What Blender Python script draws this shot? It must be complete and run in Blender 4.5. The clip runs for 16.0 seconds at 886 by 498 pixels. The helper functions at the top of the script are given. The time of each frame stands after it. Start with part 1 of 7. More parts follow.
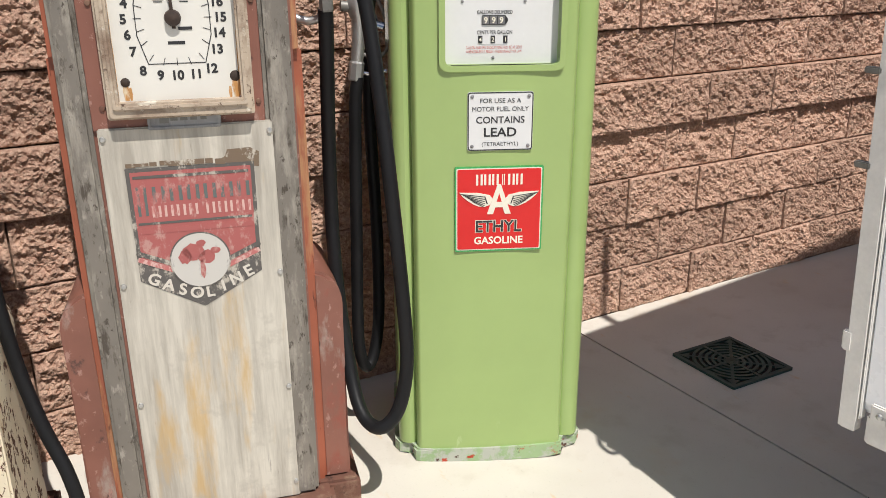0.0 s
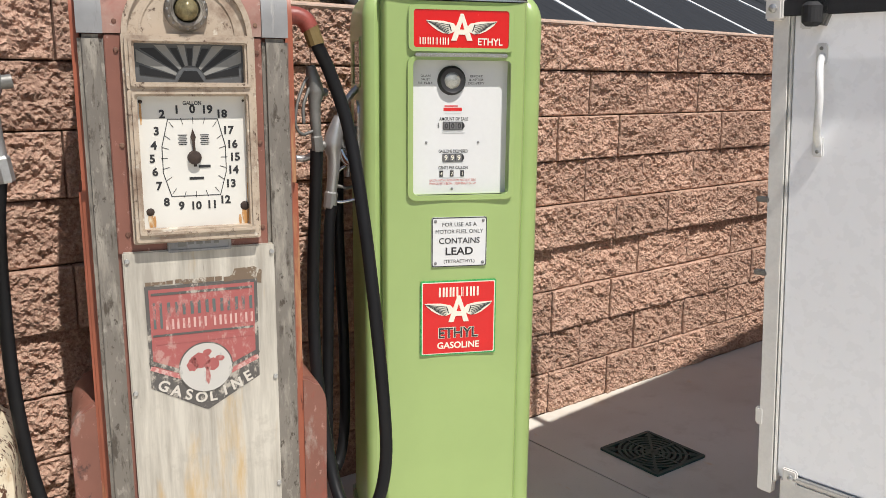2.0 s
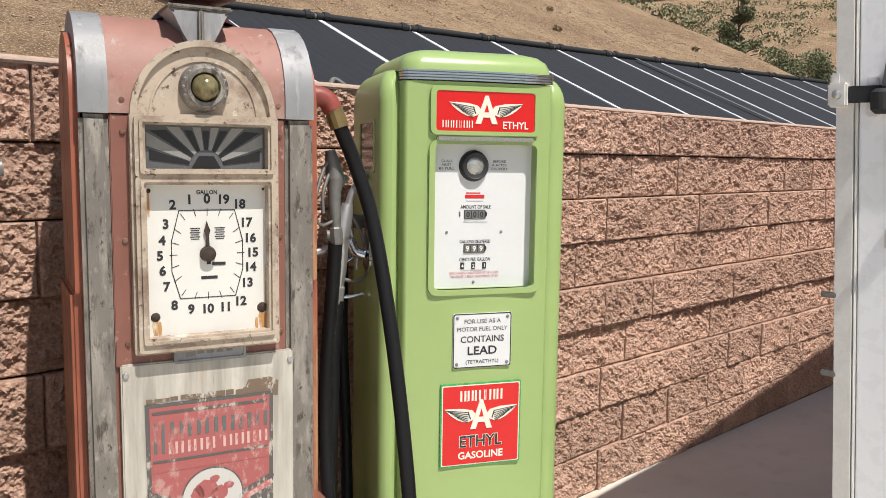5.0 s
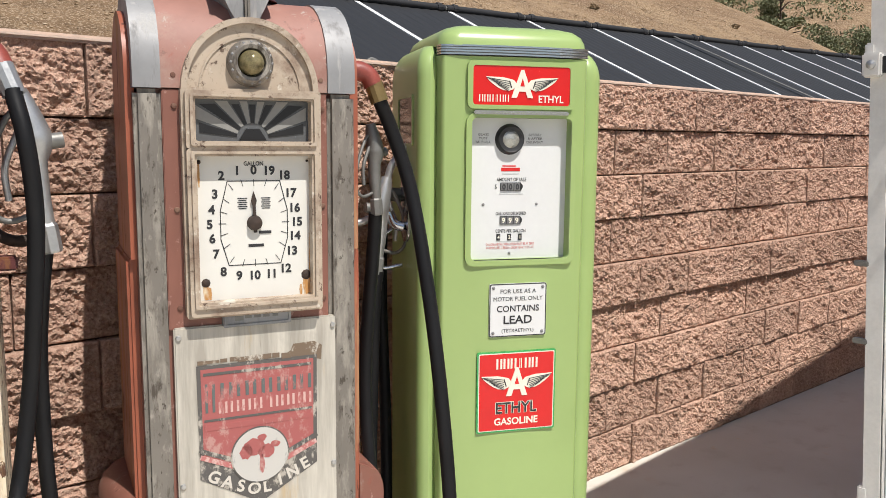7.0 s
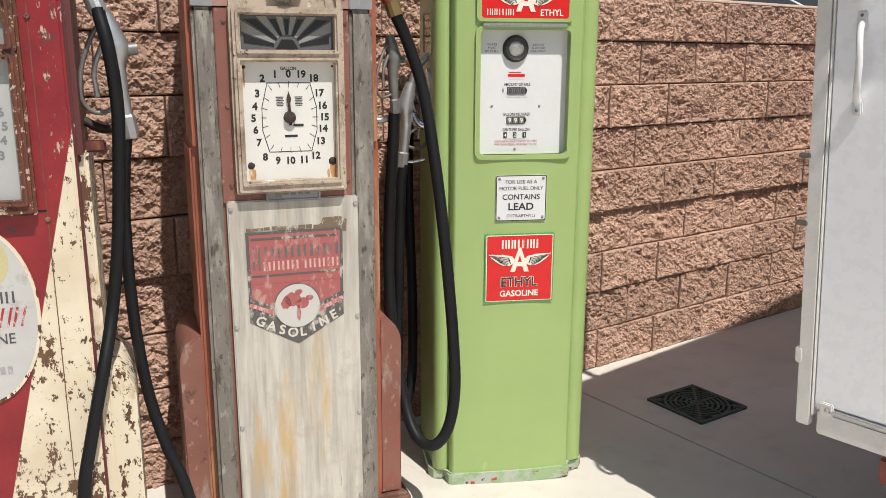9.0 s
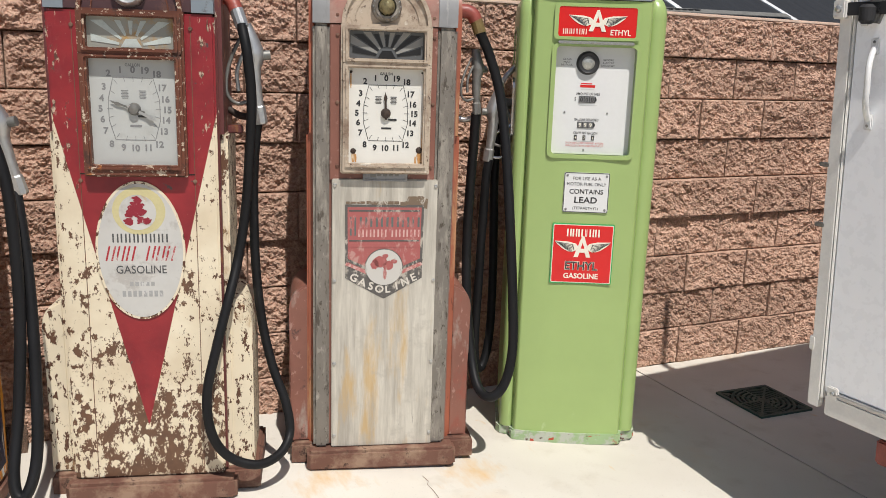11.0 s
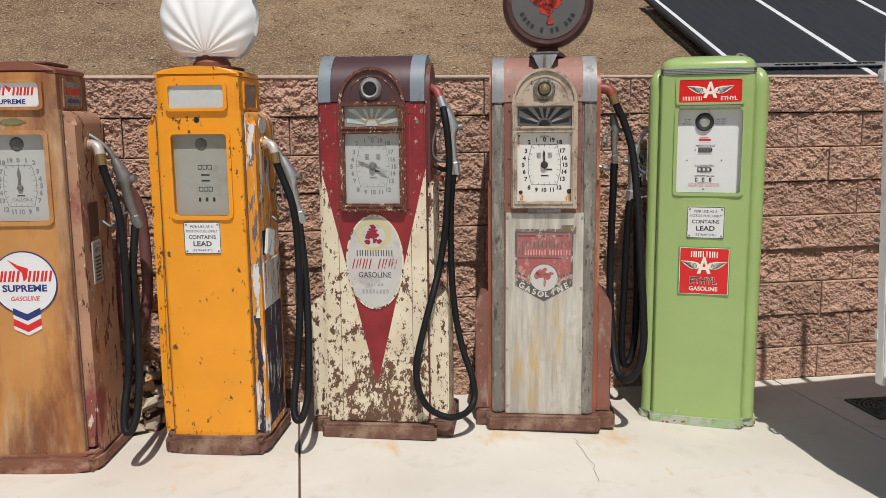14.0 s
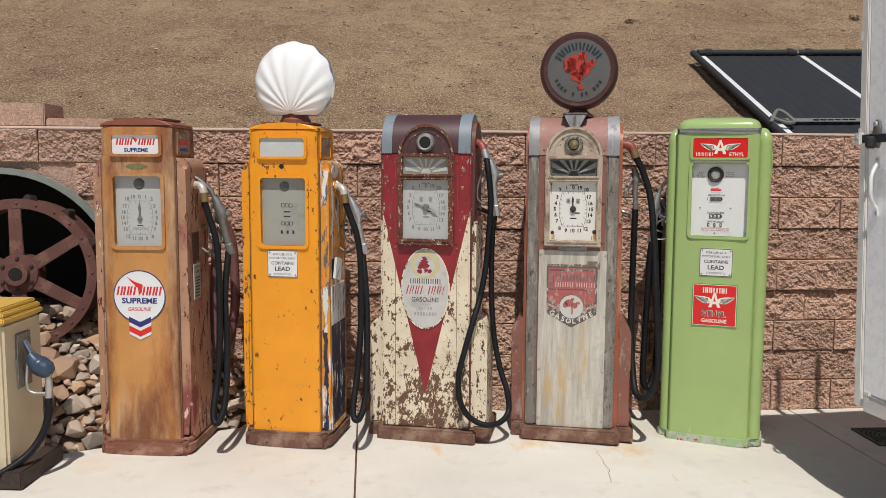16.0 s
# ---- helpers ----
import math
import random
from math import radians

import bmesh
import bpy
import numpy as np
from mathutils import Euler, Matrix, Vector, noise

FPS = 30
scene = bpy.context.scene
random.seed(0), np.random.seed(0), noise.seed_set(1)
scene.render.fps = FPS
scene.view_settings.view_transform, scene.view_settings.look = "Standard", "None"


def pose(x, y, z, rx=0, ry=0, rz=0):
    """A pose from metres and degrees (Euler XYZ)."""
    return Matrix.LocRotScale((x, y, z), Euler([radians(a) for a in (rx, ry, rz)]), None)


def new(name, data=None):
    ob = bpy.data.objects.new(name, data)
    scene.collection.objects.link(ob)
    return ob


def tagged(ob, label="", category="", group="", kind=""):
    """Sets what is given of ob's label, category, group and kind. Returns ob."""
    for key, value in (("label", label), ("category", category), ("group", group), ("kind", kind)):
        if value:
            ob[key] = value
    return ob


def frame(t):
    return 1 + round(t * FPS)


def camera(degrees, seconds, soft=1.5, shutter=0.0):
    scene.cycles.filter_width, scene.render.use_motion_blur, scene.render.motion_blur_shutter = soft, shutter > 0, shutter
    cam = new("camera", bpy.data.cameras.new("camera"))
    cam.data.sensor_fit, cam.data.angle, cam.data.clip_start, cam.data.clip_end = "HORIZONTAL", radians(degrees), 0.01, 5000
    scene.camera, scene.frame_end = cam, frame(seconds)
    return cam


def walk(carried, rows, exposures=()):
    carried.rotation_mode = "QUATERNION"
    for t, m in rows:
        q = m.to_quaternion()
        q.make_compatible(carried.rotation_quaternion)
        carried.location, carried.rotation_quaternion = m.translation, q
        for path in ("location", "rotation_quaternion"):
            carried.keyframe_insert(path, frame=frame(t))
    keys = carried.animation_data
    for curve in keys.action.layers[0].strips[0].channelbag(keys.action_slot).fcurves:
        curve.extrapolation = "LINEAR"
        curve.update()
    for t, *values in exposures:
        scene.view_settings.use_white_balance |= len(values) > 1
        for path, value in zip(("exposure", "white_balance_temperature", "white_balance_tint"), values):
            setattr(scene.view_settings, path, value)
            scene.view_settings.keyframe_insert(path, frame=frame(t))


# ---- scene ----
cam = camera(56.0, 16.0, soft=0.6)
METRES, EYE, TILT, LEAN, TURN = 3.8, 1.36, 0.0, 0.0, -30.8
ROWS = [
    (0.0, 0.0, 0.0, 0.0, -0.11, -19.76, 0.31),
    (0.5, -0.0337, -0.0121, 0.0011, -3.52, -19.28, 0.47),
    (1.0, -0.0479, -0.029, 0.0057, -6.59, -17.3, -0.18),
    (1.5, -0.0506, -0.0498, 0.0103, -7.36, -14.12, -0.37),
    (2.0, -0.056, -0.0744, 0.015, -7.57, -11.49, -0.49),
    (2.5, -0.0675, -0.084, 0.0182, -8.22, -9.24, -0.88),
    (3.0, -0.0945, -0.0683, 0.0214, -10.04, -7.41, -0.45),
    (3.5, -0.1164, -0.0527, 0.0206, -12.4, -6.83, 0.0),
    (4.0, -0.1217, -0.0337, 0.02, -13.94, -6.72, -0.52),
    (6.5, -0.1029, 0.0047, 0.0163, -10.61, -5.73, -0.75),
    (7.0, -0.1192, -0.0237, 0.0137, -10.56, -7.46, -0.48),
    (7.5, -0.1288, -0.0487, 0.0103, -10.51, -9.88, -0.46),
    (8.0, -0.1244, -0.068, 0.0099, -9.45, -11.54, -0.37),
    (8.5, -0.1039, -0.0967, 0.0091, -7.39, -12.38, -0.58),
    (9.0, -0.0825, -0.1313, 0.0086, -4.85, -13.04, -0.25),
    (11.5, 0.0074, -0.2823, 0.0103, 9.2, -12.09, -1.3),
    (12.0, 0.0184, -0.3275, 0.0114, 11.53, -11.51, 0.0),
    (12.5, 0.0281, -0.3846, 0.0157, 13.65, -10.84, 0.75),
    (13.0, 0.0497, -0.4219, 0.0173, 16.99, -9.93, 0.84),
    (13.5, 0.0816, -0.4614, 0.0169, 19.65, -9.4, 0.61),
    (14.0, 0.095, -0.4966, 0.0188, 20.8, -8.73, 0.59),
    (14.5, 0.1011, -0.5451, 0.0191, 22.35, -8.29, 0.37),
    (15.0, 0.1174, -0.5843, 0.0225, 24.0, -7.81, 0.02),
    (15.5, 0.1516, -0.6095, 0.024, 24.59, -6.75, -0.39),
    (16.0, 0.1829, -0.6352, 0.0265, 25.47, -5.81, -0.31),
]
walk(cam, [(t, pose(0, 0, EYE, TILT, LEAN, TURN) @ pose(METRES * x, METRES * y, METRES * z, 90 + pitch, roll, yaw)) for t, x, y, z, yaw, pitch, roll in ROWS], [(0.0, -0.12), (1.5, -0.07), (3.0, 0.01), (6.5, 0.06), (7.2, 0.03), (8.0, -0.04), (9.2, -0.11), (11.3, -0.25), (12.5, -0.41), (13.5, -0.45), (16.0, -0.45)])

# ---- world, sun ----
SUN_EL, SUN_DIR = 61.0, Vector((0.07, 1.0, 0)).normalized()
world = bpy.data.worlds.new("sky_world")
scene.world = world
world.use_nodes = True
wn = world.node_tree.nodes
sky = wn.new("ShaderNodeTexSky")
sky.sky_type, sky.sun_disc = "NISHITA", False
sky.sun_elevation = radians(SUN_EL)
sky.sun_rotation = math.atan2(-SUN_DIR.x, -SUN_DIR.y)
sky.dust_density = 0.9
world.node_tree.links.new(sky.outputs[0], wn["Background"].inputs[0])
wn["Background"].inputs[1].default_value = 0.084
sun = new("sun", bpy.data.lights.new("sun", "SUN"))
sun.data.energy, sun.data.angle, sun.data.color = 5.0, radians(0.55), (1.0, 0.955, 0.90)
sun_way = Vector((SUN_DIR.x, SUN_DIR.y, -math.tan(radians(SUN_EL))))
sun.rotation_euler = sun_way.to_track_quat("-Z", "Y").to_euler()


# ---- materials ----
def nodes_of(name):
    m = bpy.data.materials.new(name)
    m.use_nodes = True
    nt = m.node_tree
    return m, nt, nt.nodes["Principled BSDF"]


def add(nt, kind, **sets):
    n = nt.nodes.new("ShaderNode" + kind)
    for key, value in sets.items():
        if key.startswith("i_"):
            n.inputs[key[2:].replace("_", " ")].default_value = value
        elif key == "mode":
            n.operation = value
    return n


def coords(nt, stretch=(1, 1, 1)):
    tc, mp = add(nt, "TexCoord"), add(nt, "Mapping")
    mp.inputs["Scale"].default_value = stretch
    nt.links.new(tc.outputs["Object"], mp.inputs[0])
    return mp.outputs[0]


def noise_of(nt, vec, scale, detail=6.0, rough=0.6):
    n = add(nt, "TexNoise", i_Scale=scale, i_Detail=detail, i_Roughness=rough)
    nt.links.new(vec, n.inputs["Vector"])
    return n.outputs["Fac"]


def step(nt, fac, lo, hi):
    n = add(nt, "MapRange")
    n.inputs["From Min"].default_value, n.inputs["From Max"].default_value = lo, hi
    nt.links.new(fac, n.inputs["Value"])
    return n.outputs["Result"]


def math2(nt, mode, a, b):
    n = nt.nodes.new("ShaderNodeMath")
    n.operation = mode
    for i, v in enumerate((a, b)):
        if isinstance(v, (int, float)):
            n.inputs[i].default_value = v
        else:
            nt.links.new(v, n.inputs[i])
    return n.outputs[0]


def mix(nt, fac, a, b):
    n = nt.nodes.new("ShaderNodeMix")
    n.data_type = "RGBA"
    for i, v in ((0, fac), (6, a), (7, b)):
        if isinstance(v, (int, float)):
            n.inputs[i].default_value = v
        elif isinstance(v, (tuple, list)):
            n.inputs[i].default_value = (*v[:3], 1)
        else:
            nt.links.new(v, n.inputs[i])
    return n.outputs[2]


def bump(nt, b, height, strength, dist):
    n = add(nt, "Bump", i_Strength=strength, i_Distance=dist)
    nt.links.new(height, n.inputs["Height"])
    nt.links.new(n.outputs[0], b.inputs["Normal"])


def plain(name, col, rough=0.5, metal=0.0, vary=0.12, scale=14.0, bumpy=0.0, stretch=(1, 1, 1), spec=0.5):
    """A surface of one colour with soft variation at two scales."""
    m, nt, b = nodes_of(name)
    v = coords(nt, stretch)
    n1, n2 = noise_of(nt, v, scale), noise_of(nt, v, scale * 9, 4)
    f = math2(nt, "ADD", math2(nt, "MULTIPLY", n1, 0.65), math2(nt, "MULTIPLY", n2, 0.35))
    f = step(nt, f, 0.3, 0.7)
    dark, lite = [c * (1 - vary * 1.3) for c in col], [min(1, c * (1 + vary)) for c in col]
    nt.links.new(mix(nt, f, dark, lite), b.inputs["Base Color"])
    b.inputs["Metallic"].default_value = metal
    b.inputs["Specular IOR Level"].default_value = spec
    nt.links.new(step_out(nt, n2, rough - 0.1, rough + 0.12), b.inputs["Roughness"])
    if bumpy:
        bump(nt, b, n2, bumpy, 0.004)
    return m


def step_out(nt, fac, lo, hi):
    n = add(nt, "MapRange")
    n.inputs["From Min"].default_value, n.inputs["From Max"].default_value = 0.25, 0.75
    n.inputs["To Min"].default_value, n.inputs["To Max"].default_value = lo, hi
    nt.links.new(fac, n.inputs["Value"])
    return n.outputs["Result"]


def worn(name, col, layers, rough=0.5, vary=0.1, metal=0.0, tint=None, edges=None):
    """Paint with worn patches: layers are (colour, scale, stretch, threshold, softness).
    edges: (middle x, from, to, gain): more wear towards the sheet's edges."""
    m, nt, b = nodes_of(name)
    base = coords(nt)
    n0 = noise_of(nt, base, 5.0, 5)
    c = mix(nt, step(nt, n0, 0.3, 0.7), [k * (1 - vary) for k in col], [min(1, k * (1 + vary)) for k in col])
    if tint:
        c = mix(nt, step(nt, noise_of(nt, coords(nt, tint[2]), tint[1], 5), 0.45, 0.75), c, tint[0])
    masks = None
    more = None
    if edges:
        sep = add(nt, "SeparateXYZ")
        nt.links.new(base, sep.inputs[0])
        dx = math2(nt, "ABSOLUTE", math2(nt, "SUBTRACT", sep.outputs[0], edges[0]), 0.0)
        n = add(nt, "MapRange")
        for key, val in (("From Min", edges[1]), ("From Max", edges[2]), ("To Min", 0.0), ("To Max", edges[3])):
            n.inputs[key].default_value = val
        nt.links.new(dx, n.inputs["Value"])
        more = n.outputs["Result"]
        for at, reach in edges[4:]:
            k = add(nt, "MapRange")
            for key, val in (("From Min", 0.0), ("From Max", reach), ("To Min", edges[3]), ("To Max", 0.0)):
                k.inputs[key].default_value = val
            nt.links.new(math2(nt, "ABSOLUTE", math2(nt, "SUBTRACT", sep.outputs[2], at), 0.0), k.inputs["Value"])
            more = math2(nt, "MAXIMUM", more, k.outputs["Result"])
    for lc, scale, stretch, thr, soft in layers:
        src = noise_of(nt, coords(nt, stretch), scale, 9, 0.68)
        if more is not None:
            src = math2(nt, "ADD", src, more)
        f = step(nt, src, thr, thr + soft)
        c = mix(nt, f, c, lc)
        masks = f if masks is None else math2(nt, "MAXIMUM", masks, f)
    nt.links.new(c, b.inputs["Base Color"])
    fine = noise_of(nt, base, 160.0, 3)
    b.inputs["Metallic"].default_value = metal
    if masks is not None:
        nt.links.new(step_out2(nt, masks, rough, 0.85), b.inputs["Roughness"])
        h = math2(nt, "SUBTRACT", math2(nt, "MULTIPLY", fine, 0.15), masks)
        bump(nt, b, h, 0.35, 0.0015)
    else:
        b.inputs["Roughness"].default_value = rough
    return m


def step_out3(nt, fac, lo, hi, a, c):
    n = add(nt, "MapRange")
    for key, val in (("From Min", lo), ("From Max", hi), ("To Min", a), ("To Max", c)):
        n.inputs[key].default_value = val
    nt.links.new(fac, n.inputs["Value"])
    return n.outputs["Result"]


def step_out2(nt, fac, lo, hi):
    n = add(nt, "MapRange")
    n.inputs["To Min"].default_value, n.inputs["To Max"].default_value = lo, hi
    nt.links.new(fac, n.inputs["Value"])
    return n.outputs["Result"]


RUST = (0.13, 0.045, 0.02)
OLDRUST = (0.09, 0.045, 0.03)
green_paint = worn("green_paint", (0.335, 0.455, 0.165), [((0.50, 0.60, 0.32), 9, (1.6, 1.6, 0.5), 0.66, 0.10), ((0.16, 0.22, 0.08), 30, (1, 1, 1), 0.745, 0.02)], 0.28, 0.04)
green_base = worn("green_base_paint", (0.30, 0.42, 0.22), [((0.45, 0.47, 0.40), 16, (1, 1, 1), 0.47, 0.08), ((0.45, 0.06, 0.03), 22, (1, 1, 1.5), 0.60, 0.03), (OLDRUST, 30, (1, 1, 1), 0.62, 0.05)], 0.5)
yellow_paint = worn("yellow_paint", (0.80, 0.31, 0.012), [((0.60, 0.19, 0.02), 3.0, (1, 1, 0.6), 0.62, 0.2), ((0.14, 0.06, 0.02), 23, (1.4, 1.4, 0.8), 0.64, 0.012), ((0.62, 0.60, 0.55), 24, (2, 2, 0.4), 0.77, 0.02)], 0.35, 0.06, edges=(0.222, 0.12, 0.172, 0.055, (1.30, 0.10), (0.10, 0.08)))
navy_chipped = worn("navy_chipped_paint", (0.014, 0.014, 0.04), [((0.50, 0.49, 0.46), 13, (2.2, 2.2, 0.4), 0.565, 0.03), ((0.62, 0.25, 0.03), 16, (2.2, 2.2, 0.4), 0.63, 0.02), ((0.07, 0.05, 0.04), 9, (1, 1, 0.7), 0.56, 0.1)], 0.5)
white_scraped = worn("white_scraped_paint", (0.62, 0.62, 0.60), [((0.10, 0.10, 0.10), 12, (2, 2, 0.6), 0.56, 0.06), ((0.70, 0.28, 0.02), 10, (3, 3, 0.4), 0.60, 0.03)], 0.55)
yellow_side = worn("scraped_yellow_paint", (0.66, 0.26, 0.02), [((0.70, 0.68, 0.64), 9, (2.5, 2.5, 0.35), 0.53, 0.03), ((0.12, 0.11, 0.12), 11, (2, 2, 0.5), 0.555, 0.03), ((0.35, 0.12, 0.02), 20, (1, 1, 0.6), 0.6, 0.03)], 0.5)
tan_paint = worn("tan_rusted_paint", (0.53, 0.25, 0.075), [((0.26, 0.088, 0.03), 3.4, (1.8, 1.8, 0.5), 0.52, 0.26), ((0.52, 0.33, 0.18), 8, (2.2, 2.2, 0.35), 0.60, 0.22), ((0.15, 0.05, 0.025), 5, (1.6, 1.6, 0.5), 0.60, 0.28), ((0.40, 0.32, 0.25), 26, (1, 1, 0.5), 0.86, 0.03)], 0.45, 0.10, edges=(0.212, 0.08, 0.17, 0.20, (1.37, 0.12), (0.10, 0.30)))
tan_edge = worn("flaking_tan_paint", (0.41, 0.225, 0.135), [((0.23, 0.065, 0.052), 4, (1, 1, 0.6), 0.51, 0.12), ((0.115, 0.03, 0.022), 13, (1.6, 1.6, 0.5), 0.57, 0.015), ((0.60, 0.50, 0.38), 17, (1.5, 1.5, 0.7), 0.61, 0.012)], 0.6, 0.14)
rust_top = worn("rust_brown_top", (0.22, 0.075, 0.045), [((0.36, 0.16, 0.07), 6, (1, 1, 1), 0.55, 0.1), ((0.40, 0.33, 0.28), 20, (1, 1, 1), 0.68, 0.04)], 0.6)
rust_base = worn("rusted_plinth", (0.145, 0.066, 0.045), [((0.29, 0.19, 0.13), 9, (1, 1, 1), 0.48, 0.16), ((0.06, 0.03, 0.022), 25, (1, 1, 1), 0.58, 0.08)], 0.75, 0.15)
rust_red_base = worn("red_rusted_plinth", (0.20, 0.078, 0.046), [((0.36, 0.20, 0.14), 8, (1, 1, 2), 0.50, 0.14), ((0.12, 0.05, 0.03), 20, (1, 1, 1), 0.6, 0.06)], 0.65, 0.12)
faded_red = worn("faded_red_paint", (0.23, 0.095, 0.068), [((0.34, 0.26, 0.22), 7, (1.3, 1.3, 0.5), 0.585, 0.09), ((0.11, 0.06, 0.05), 18, (1, 1, 0.6), 0.63, 0.05), ((0.37, 0.21, 0.17), 48, (1, 1, 0.7), 0.60, 0.04), ((0.30, 0.08, 0.055), 6, (1, 1, 0.6), 0.60, 0.12)], 0.5, 0.14)
orange_red = worn("sunburnt_red_trim", (0.32, 0.092, 0.048), [((0.42, 0.22, 0.11), 5, (2, 2, 0.35), 0.54, 0.08), ((0.13, 0.045, 0.03), 14, (2, 2, 0.4), 0.60, 0.05)], 0.45, 0.18)
pink_cap = worn("faded_pink_red_cap", (0.33, 0.165, 0.13), [((0.40, 0.285, 0.235), 6, (1, 1, 1), 0.50, 0.2), ((0.34, 0.085, 0.065), 8, (1, 1, 1), 0.60, 0.12), ((0.15, 0.095, 0.08), 20, (1, 1, 1), 0.58, 0.12), ((0.44, 0.34, 0.29), 40, (1, 1, 1), 0.61, 0.05)], 0.6, 0.22)
alu = worn("bare_aluminium_strip", (0.30, 0.30, 0.30), [((0.15, 0.14, 0.135), 9, (2, 2, 0.4), 0.52, 0.2), ((0.48, 0.46, 0.43), 14, (2, 2, 0.3), 0.56, 0.16)], 0.55, 0.2, metal=0.25)
alu_dirty = worn("stained_aluminium_strip", (0.195, 0.175, 0.15), [((0.36, 0.33, 0.28), 20, (1.8, 1.8, 0.35), 0.52, 0.16), ((0.09, 0.075, 0.06), 30, (1.6, 1.6, 0.4), 0.55, 0.10), ((0.26, 0.13, 0.07), 7, (1, 1, 0.5), 0.64, 0.08), ((0.36, 0.33, 0.285), 50, (1, 1, 0.5), 0.57, 0.10), ((0.09, 0.075, 0.06), 70, (1, 1, 0.5), 0.60, 0.06)], 0.55, 0.15, metal=0.2)
bluegrey = worn("bluegrey_paint", (0.20, 0.235, 0.265), [((0.12, 0.12, 0.13), 18, (1, 1, 1), 0.62, 0.06)], 0.45, 0.08)
maroon_top = worn("dull_maroon_paint", (0.072, 0.033, 0.036), [((0.16, 0.075, 0.05), 8, (1, 1, 1), 0.60, 0.10), ((0.05, 0.02, 0.02), 20, (1, 1, 1), 0.6, 0.1)], 0.45, 0.12)
rust_copper = worn("rusted_copper_frame", (0.13, 0.04, 0.02), [((0.55, 0.45, 0.34), 55, (1, 1, 1), 0.575, 0.02), ((0.07, 0.03, 0.02), 20, (1, 1, 1), 0.55, 0.08), ((0.42, 0.15, 0.04), 14, (1, 1, 1), 0.60, 0.06)], 0.6, 0.2)
maroon_chip = worn("chipped_maroon_paint", (0.115, 0.03, 0.028), [((0.50, 0.42, 0.33), 24, (2, 2, 0.5), 0.61, 0.02), ((0.22, 0.09, 0.04), 12, (1.5, 1.5, 0.5), 0.55, 0.06)], 0.5, 0.15)
cream_chip = worn("chipped_cream_paint", (0.72, 0.63, 0.47), [((0.10, 0.045, 0.025), 34, (1.4, 1.4, 0.75), 0.555, 0.012), ((0.12, 0.055, 0.03), 11, (1.4, 1.4, 0.6), 0.615, 0.012), ((0.45, 0.30, 0.16), 8, (1, 1, 0.5), 0.60, 0.1)], 0.5, 0.06)
bezel_cream = worn("weathered_cream_bezel", (0.47, 0.385, 0.295), [((0.20, 0.13, 0.09), 11, (1, 1, 1), 0.49, 0.22), ((0.11, 0.07, 0.05), 45, (1, 1, 1), 0.60, 0.06), ((0.62, 0.57, 0.48), 24, (1, 1, 1), 0.6, 0.06), ((0.20, 0.14, 0.10), 60, (1, 1, 1), 0.57, 0.14)], 0.5, 0.12)
globe_brown = worn("dark_rust_red_ring", (0.062, 0.021, 0.017), [((0.12, 0.05, 0.034), 12, (1, 1, 1), 0.58, 0.1)], 0.45, 0.12)
white_enamel = plain("white_enamel", (0.73, 0.735, 0.73), 0.16, 0, 0.03, 8)
aged_white = worn("aged_white_dial", (0.70, 0.685, 0.63), [((0.62, 0.33, 0.10), 7, (1.2, 1.2, 0.5), 0.69, 0.1)], 0.35, 0.05)
grey_dial = worn("dusty_grey_dial", (0.44, 0.45, 0.43), [((0.34, 0.34, 0.31), 5, (1, 1, 1), 0.55, 0.2)], 0.45, 0.05)
yellow_face = worn("dusty_computer_face", (0.32, 0.32, 0.28), [((0.20, 0.20, 0.17), 5, (1, 1, 1), 0.52, 0.2)], 0.4, 0.05)
black_print = plain("black_print", (0.025, 0.025, 0.027), 0.5)
red_print = plain("red_print", (0.62, 0.02, 0.02), 0.35)
sign_red = plain("enamel_red", (0.66, 0.012, 0.012), 0.16, 0, 0.04)
sign_green = plain("enamel_green", (0.05, 0.36, 0.10), 0.25)
cream_print = plain("cream_print", (0.82, 0.78, 0.66), 0.3, 0, 0.05)
navy_print = plain("navy_print", (0.02, 0.03, 0.16), 0.35)
grey_print = plain("grey_print", (0.22, 0.22, 0.22), 0.5)
pale_print = plain("pale_print", (0.55, 0.56, 0.56), 0.4)
chrome = plain("chrome", (0.62, 0.63, 0.65), 0.16, 1.0, 0.06)
steel = plain("cast_aluminium", (0.50, 0.50, 0.49), 0.38, 0.75, 0.12, 30, 0.1)
dark_steel = plain("greyed_cast_metal", (0.20, 0.195, 0.18), 0.5, 0.5, 0.18, 30, 0.1)
brass = plain("brass", (0.24, 0.17, 0.07), 0.48, 0.6, 0.15, 30)
red_elbow = plain("red_elbow_paint", (0.27, 0.058, 0.042), 0.45, 0, 0.3, 25, 0.1)
rubber = plain("black_rubber", (0.010, 0.010, 0.011), 0.5, 0, 0.25, 25, 0.05, (1, 1, 0.3), 0.22)
grey_rubber = plain("dusty_grey_rubber", (0.06, 0.06, 0.065), 0.6, 0, 0.3, 25, 0.05, (1, 1, 0.3))
pink_hose = plain("faded_red_hose", (0.17, 0.075, 0.07), 0.6, 0, 0.25, 25)
# near-black colour that stands in for shade inside pipes, holes and gaps
gap_shade = plain("gap_shade_black", (0.012, 0.011, 0.010), 0.9)
blue_plastic = plain("blue_nozzle_cover", (0.035, 0.06, 0.10), 0.35, 0, 0.15)
white_trailer = plain("white_trailer_skin", (0.93, 0.94, 0.955), 0.28, 0, 0.02, 3)
grey_white = plain("greyed_white_paint", (0.74, 0.72, 0.68), 0.45, 0, 0.10, 12)
